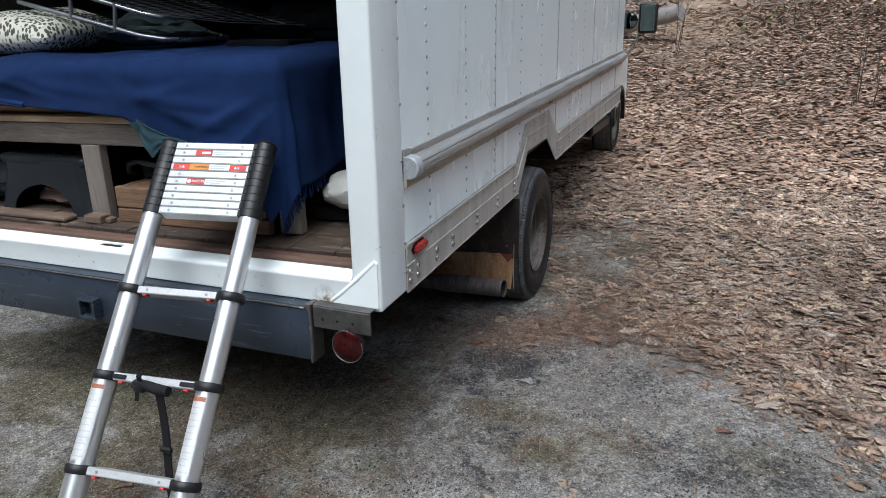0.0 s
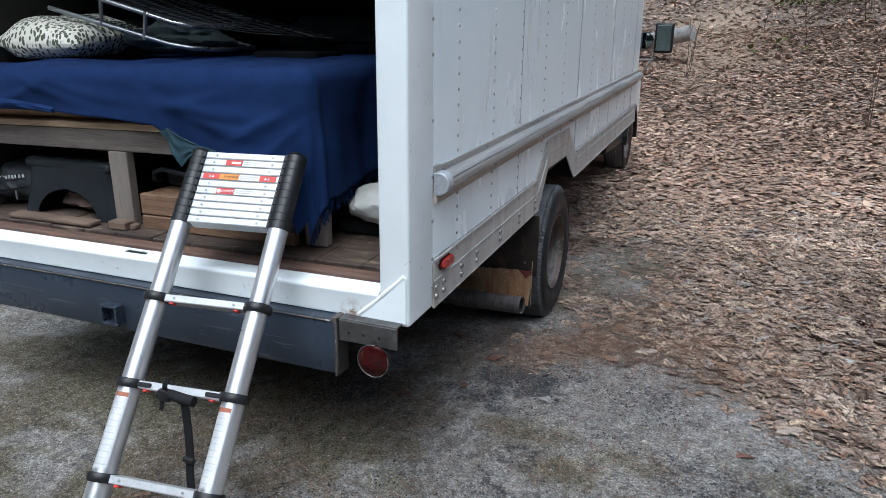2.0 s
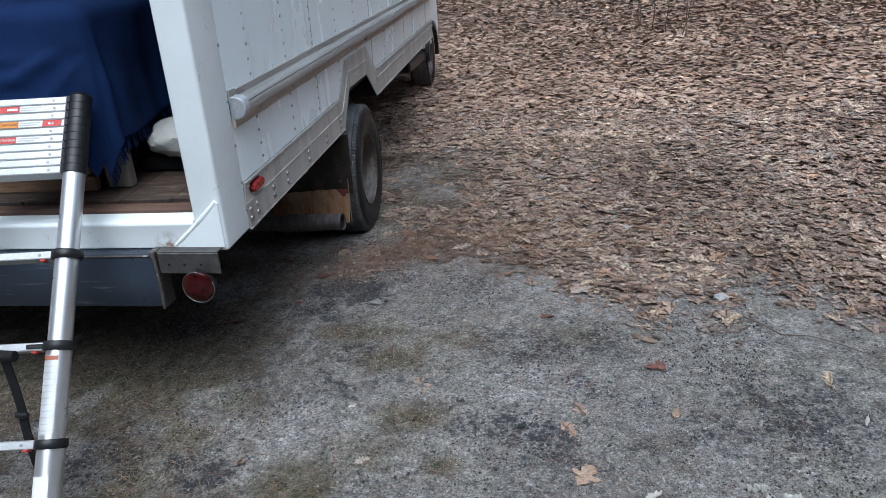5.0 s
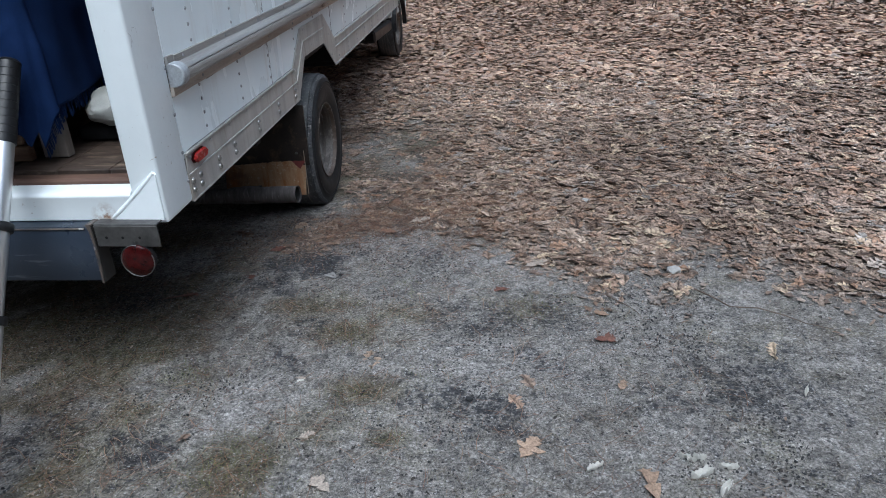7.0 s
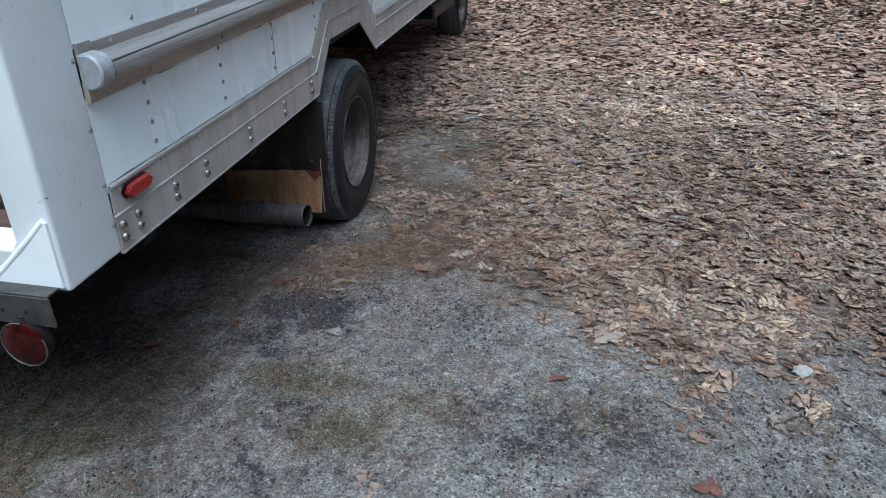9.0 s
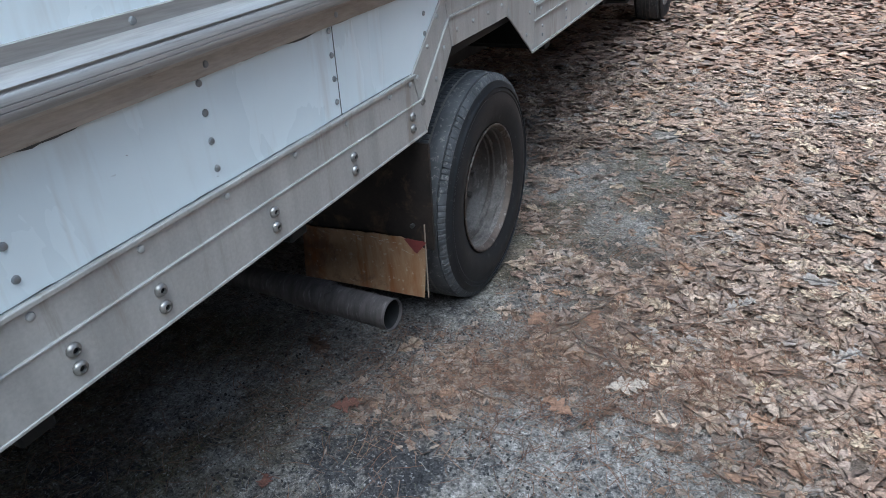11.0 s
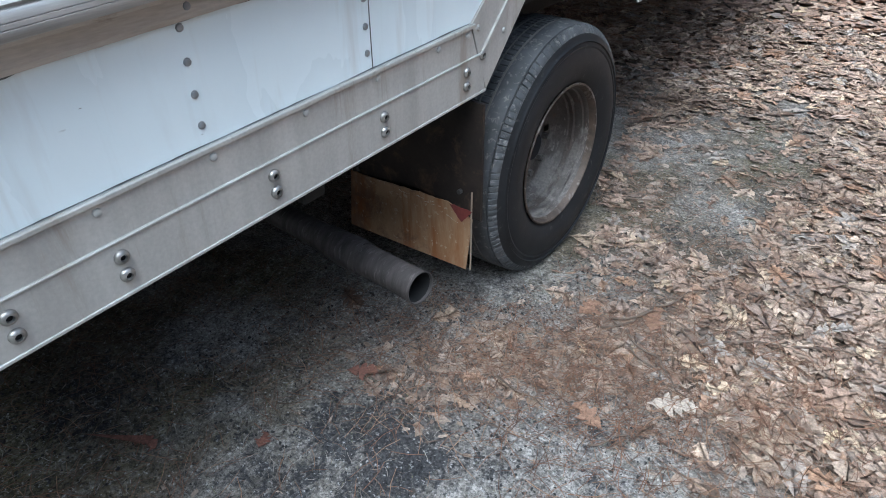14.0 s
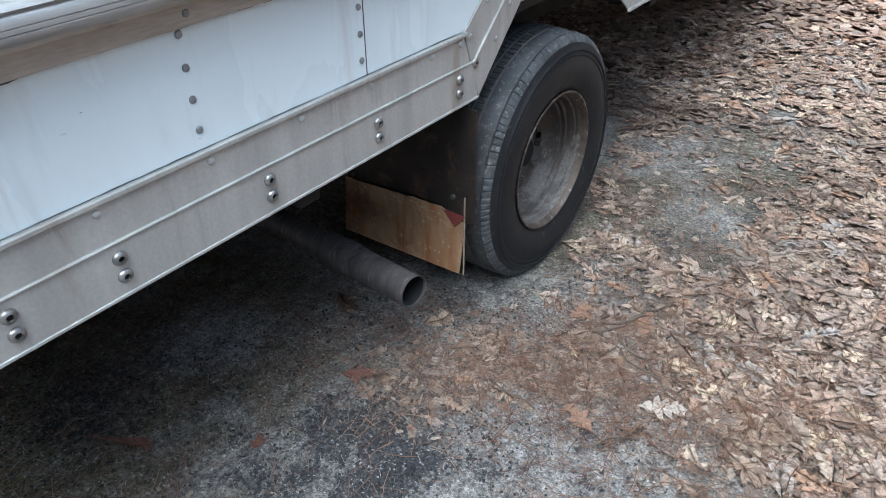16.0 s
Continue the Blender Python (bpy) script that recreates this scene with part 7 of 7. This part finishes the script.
def fallen_leaf(x, y, size, yaw, material, label, shape):
    pts, faces = NEAR_SHAPES[shape]
    bm = bmesh.new()
    c, s = math.cos(radians(yaw)), math.sin(radians(yaw))
    vs = [bm.verts.new((x + size * (c * p[0] - s * p[1]), y + size * (s * p[0] + c * p[1]), gz(x, y) + 0.010 + size * p[2] * 0.8)) for p in pts]
    for f in faces:
        bm.faces.new([vs[int(i)] for i in f])
    bmesh.ops.recalc_face_normals(bm, faces=bm.faces)
    bmesh.ops.solidify(bm, geom=list(bm.faces), thickness=0.0012)
    return single("fallen_leaf", bm, material, label, "leaf", "single leaves on the driveway", smooth=True)


fallen_leaf(1.240, 0.985, 0.135, 40, PALE_LEAF, "large pale curled oak leaf on bare soil", 0)
fallen_leaf(-0.092, 1.135, 0.085, 35, RED_LEAF, "russet red oak leaf on dark soil", 3)
fallen_leaf(-0.34, 0.64, 0.075, 10, RED_LEAF, "dull russet leaf in the shade under the truck", 9)
fallen_leaf(-0.12, 0.82, 0.05, 120, RED_LEAF, "small russet scrap of leaf on sooty soil", 12)
fallen_leaf(1.170, -0.300, 0.11, 60, TAN_LEAF, "tan oak leaf lying curled on the driveway", 7)
fallen_leaf(1.490, 0.510, 0.07, 150, TAN_LEAF, "small flat tan leaf on grey soil", 4)
fallen_leaf(1.480, 0.320, 0.09, 15, RED_LEAF, "broken russet leaf on grey soil", 5)
fallen_leaf(1.510, -0.440, 0.13, 100, TAN_LEAF, "tan oak leaf near white husks", 2)
fallen_leaf(1.500, 0.020, 0.06, 70, TAN_LEAF, "small crumpled tan leaf on the driveway", 10)
fallen_leaf(1.080, 0.720, 0.08, 200, RED_LEAF, "small russet leaf on grey soil", 2)
fallen_leaf(0.460, -0.270, 0.055, 30, PALE_LEAF, "small pale leaf beside green moss", 11)
fallen_leaf(0.560, -0.480, 0.09, 140, PALE_LEAF, "grey-white leaf pressed into the soil", 14)
fallen_leaf(0.260, 1.750, 0.095, 75, RUST_LEAF, "orange-tan oak leaf beside the tyre", 3)
fallen_leaf(0.460, 1.370, 0.105, 160, RUST_LEAF, "orange-tan oak leaf among needles", 0)
fallen_leaf(0.610, 1.530, 0.130, 30, PALE_LEAF, "long pale jagged oak leaf among needles", 1)
fallen_leaf(0.440, 1.820, 0.130, 100, RUST_LEAF, "wide russet-tan oak leaf among broken leaves", 8)
fallen_leaf(0.700, 1.780, 0.105, 10, TAN_LEAF, "pinkish round-edged leaf among broken leaves", 13)
fallen_leaf(0.920, 1.660, 0.120, 60, YELLOW_LEAF, "yellowish spotted oak leaf on the leaf litter", 6)
fallen_leaf(0.190, 1.210, 0.045, 0, TAN_LEAF, "small tan scrap of leaf by the sooty patch", 4)
fallen_leaf(0.216, 3.270, 0.10, 30, PALE_LEAF, "whitish leaf on the bare wheel track", 6)
fallen_leaf(0.114, 2.450, 0.06, 80, PALE_LEAF, "small whitish leaf on the bare wheel track", 15)
fallen_leaf(0.354, 0.033, 0.035, 0, PALE_LEAF, "small white scrap on the soil", 4)


def husk(x, y, size, yaw, seed):
    def f(u, v):
        w = size * 0.15 * math.sin(math.pi * (0.08 + 0.84 * u))
        a, b = (u - 0.5) * size, (v - 0.5) * 2 * w
        c, s = math.cos(radians(yaw)), math.sin(radians(yaw))
        zz = gz(x, y) + 0.006 + 1.4 * (v - 0.5) ** 2 * size * 0.5 + 0.02 * u * size + 0.002 * math.cos(v * 25) + 0.018 * noise.noise(Vector((u * 6, v * 5, seed)))
        return Vector((x + c * a - s * b, y + s * a + c * b, zz))
    return single("husk", grid_sheet(14, 9, f, 0.001), PAPER, "white dry plant husk on the driveway", "husk", "white husks", smooth=True)


for k, (x, y, s, a) in enumerate(((1.66, -0.40, 0.075, 25), (1.74, -0.37, 0.05, -10), (1.635, -0.335, 0.045, -35), (1.71, -0.455, 0.065, 50), (1.36, -0.38, 0.055, 30), (1.67, -0.33, 0.035, -20), (2.09, -0.02, 0.04, 60))):
    husk(x, y, s, a, k * 3.0)


def twig(x, y, length, yaw, thick, seed, name="twig", label="thin brown twig lying among the leaves"):
    pts = []
    for k in range(7):
        s = k / 6 - 0.5
        off = 0.16 * length * noise.noise(Vector((s * 3, seed, 0)))
        px, py = x + length * s * math.cos(yaw) - off * math.sin(yaw), y + length * s * math.sin(yaw) + off * math.cos(yaw)
        pts.append((px, py, gz(px, py) + thick + 0.012 + 0.010 * noise.noise(Vector((s * 4, 0, seed)))))
    return single(name, tube(pts, [0.65 * thick * (1.1 - 0.6 * k / 6) for k in range(7)], 7), TWIG, label, "twig", "twigs on the ground", smooth=True)


for x, y, l, a, t in ((1.56, 0.61, 0.40, -1.15, 0.004), (0.40, 1.845, 0.24, 1.18, 0.005), (0.48, 1.665, 0.20, -0.45, 0.005), (0.78, 1.9, 0.45, 0.4, 0.006),
                      (0.35, 1.20, 0.22, 0.2, 0.003), (2.1, 0.5, 0.55, -0.7, 0.005), (1.05, 1.75, 0.35, 2.5, 0.004), (0.18, 2.45, 0.26, 0.3, 0.004),
                      (1.9, 1.9, 0.5, 1.1, 0.005), (0.9, 1.30, 0.25, 2.8, 0.003), (2.2, 3.6, 0.7, 0.3, 0.007), (2.9, 5.2, 0.9, 2.6, 0.008), (1.2, 6.3, 0.8, 0.9, 0.008),
                      (0.53, 1.61, 0.22, -0.39, 0.004), (0.38, 1.77, 0.20, 1.12, 0.004), (0.28, 1.33, 0.15, 0.03, 0.004), (0.54, 1.33, 0.11, 1.06, 0.004), (0.47, 1.96, 0.21, 1.14, 0.004)):
    twig(x, y, l, a, t, x * 7 + y)


def pebble(x, y, r, material, label, seed):
    return single("pebble", blob((x, y, gz(x, y) + r * 0.35), (r, r * 0.8, r * 0.5), seed, 0.3, 2), material, label, "stone", "pebbles", smooth=True)


single("leaf_wad", blob((0.269, 0.836, gz(0.269, 0.836) + 0.010), (0.024, 0.016, 0.012), 31.0, 0.7, 3), LOG, "crumpled grey leaf wad on the sooty soil", "leaf", smooth=True)


def stub(x, y, yaw, material, label):
    c, s, z = 0.013 * math.cos(yaw), 0.013 * math.sin(yaw), gz(x, y) + 0.006
    return single("stub", tube([(x - c, y - s, z), (x - 0.9 * c, y - 0.9 * s, z), (x + 0.9 * c, y + 0.9 * s, z + 0.001), (x + c, y + s, z + 0.001)], [0.0035, 0.0045, 0.0045, 0.003], 8), material, label, "stub", "stubs on the ground", smooth=True)


stub(0.597, -0.041, 1.2, CHAR, "small black stub lying on the mossy soil")
stub(0.974, -0.063, 0.1, CHAR, "small black stub lying on the grey soil")
stub(0.353, 0.022, 0.3, PAPER, "small white paper stub lying on the moss")
pebble(0.31, 0.86, 0.012, CHAR, "small black pebble on the soil", 2)
pebble(0.972, -0.061, 0.014, CHAR, "black pebble on grey soil", 3)
pebble(0.71, 0.68, 0.011, PALE_LEAF, "tiny white pebble on grey soil", 4)
pebble(1.557, 1.773, 0.030, STONE, "grey stone among dead leaves", 5)
pebble(1.86, 0.88, 0.035, STONE, "flat grey stone at the leaf edge", 6)


# ---- up the bank ----
def sapling(x, y, height, lean, seed, stems=1):
    s = thing("sapling", (x, y, gz(x, y)), "thin leafless sapling standing among dead leaves", "sapling", "saplings on the bank")
    rng = random.Random(seed)
    for q in range(stems):
        ox, oy = rng.uniform(-0.06, 0.06), rng.uniform(-0.06, 0.06)
        tilt = lean + rng.uniform(-0.12, 0.12)
        pts, p = [], Vector((x + ox * (q > 0), y + oy * (q > 0), gz(x, y) - 0.03))
        for k in range(8):
            pts.append(p.copy())
            p = p + Vector((tilt * height / 8 + rng.uniform(-0.02, 0.02), rng.uniform(-0.02, 0.02), height / 8))
        part("stem", tube(pts, [0.0085 * (1 - 0.085 * k) for k in range(8)], 7), TWIG, s, "", True)
        for k in (3, 4, 5, 6):
            d = Vector((rng.uniform(-1, 1), rng.uniform(-0.6, 0.6), 0.9)).normalized() * height * 0.20
            part("side_shoot", tube([pts[k], pts[k] + d * 0.5, pts[k] + d + Vector((0, 0, 0.03))], [0.004, 0.003, 0.0018], 5), TWIG, s)


for k, (x, y, h, l, n) in enumerate(((-0.02, 12.6, 1.3, 0.02, 3), (2.68, 9.3, 1.1, 0.0, 2), (3.15, 8.4, 1.15, 0.05, 2), (3.0, 8.8, 0.6, -0.05, 1), (2.85, 9.0, 0.7, 0.03, 1),
                                     (5.2, 9.4, 0.9, 0.1, 3), (2.95, 9.6, 0.8, 0.02, 1))):
    sapling(x, y, h, l, k + 3, n)


def fallen_log():
    a, b = Vector((-1.9, 14.6, gz(-1.9, 14.6) + 0.10)), Vector((-0.06, 13.6, 1.93))
    pts = [a.lerp(b, k / 9) + Vector((0, 0, 0.02 * noise.noise(Vector((k * 0.7, 3, 0))))) for k in range(10)]
    bm = tube(pts, [0.185 - 0.003 * k + 0.012 * noise.noise(Vector((k * 1.3, 0, 5))) for k in range(10)], 20)
    return single("fallen_log", bm, LOG, "grey weathered log lying on the sandy bank", "log", smooth=True)


fallen_log()


def brush_heap():
    """Tangled dead stems and moss along the top of the bank."""
    rng = np.random.RandomState(77)
    stem = [(np.array([(-0.5, -0.008, 0), (0, -0.010, 0.12), (0.5, -0.004, 0.1), (-0.5, 0.008, 0), (0, 0.010, 0.12), (0.5, 0.004, 0.1)]), np.array([(0, 1, 4, 3), (1, 2, 5, 4)]))]
    x, y = strewn(11000, (1.0, 14.0), (14, 27), lambda a, b: np.clip(value_noise(a, b, 0.42, 71) * 3.0 - 1.5, 0, 1) * np.clip((a - 1.2) / 2.5, 0, 1) * np.clip((b - 14) / 3, 0, 1), 72)
    n = len(x)
    scatter("brush", stem, x, y, rng.rand(n) * 0.35, 0.35 + 0.6 * rng.rand(n), 0.75, BRUSH, "tangled dead brush on the bank", "brush", 73)
    x, y = strewn(9000, (1.0, 14.5), (10, 27), lambda a, b: np.clip(value_noise(a, b, 0.55, 74) * 4 - 2.3, 0, 1), 75)
    n = len(x)
    scatter("moss", FAR_SHAPES, x, y, rng.rand(n) * 0.12 + 0.03, 0.10 + 0.12 * rng.rand(n), 0.5, MOSS, "green moss on the bank", "moss", 76)
    x, y = strewn(9000, (-3.5, 11), (4, 26), lambda a, b: sandy(a, b) * 0.8, 78)
    n = len(x)
    scatter("dry_grass", stem, x, y, rng.rand(n) * 0.03 + 0.01, 0.10 + 0.25 * rng.rand(n), 0.35, TAN_LEAF, "flattened dry grass on the sandy bank", "grass", 79)


brush_heap()
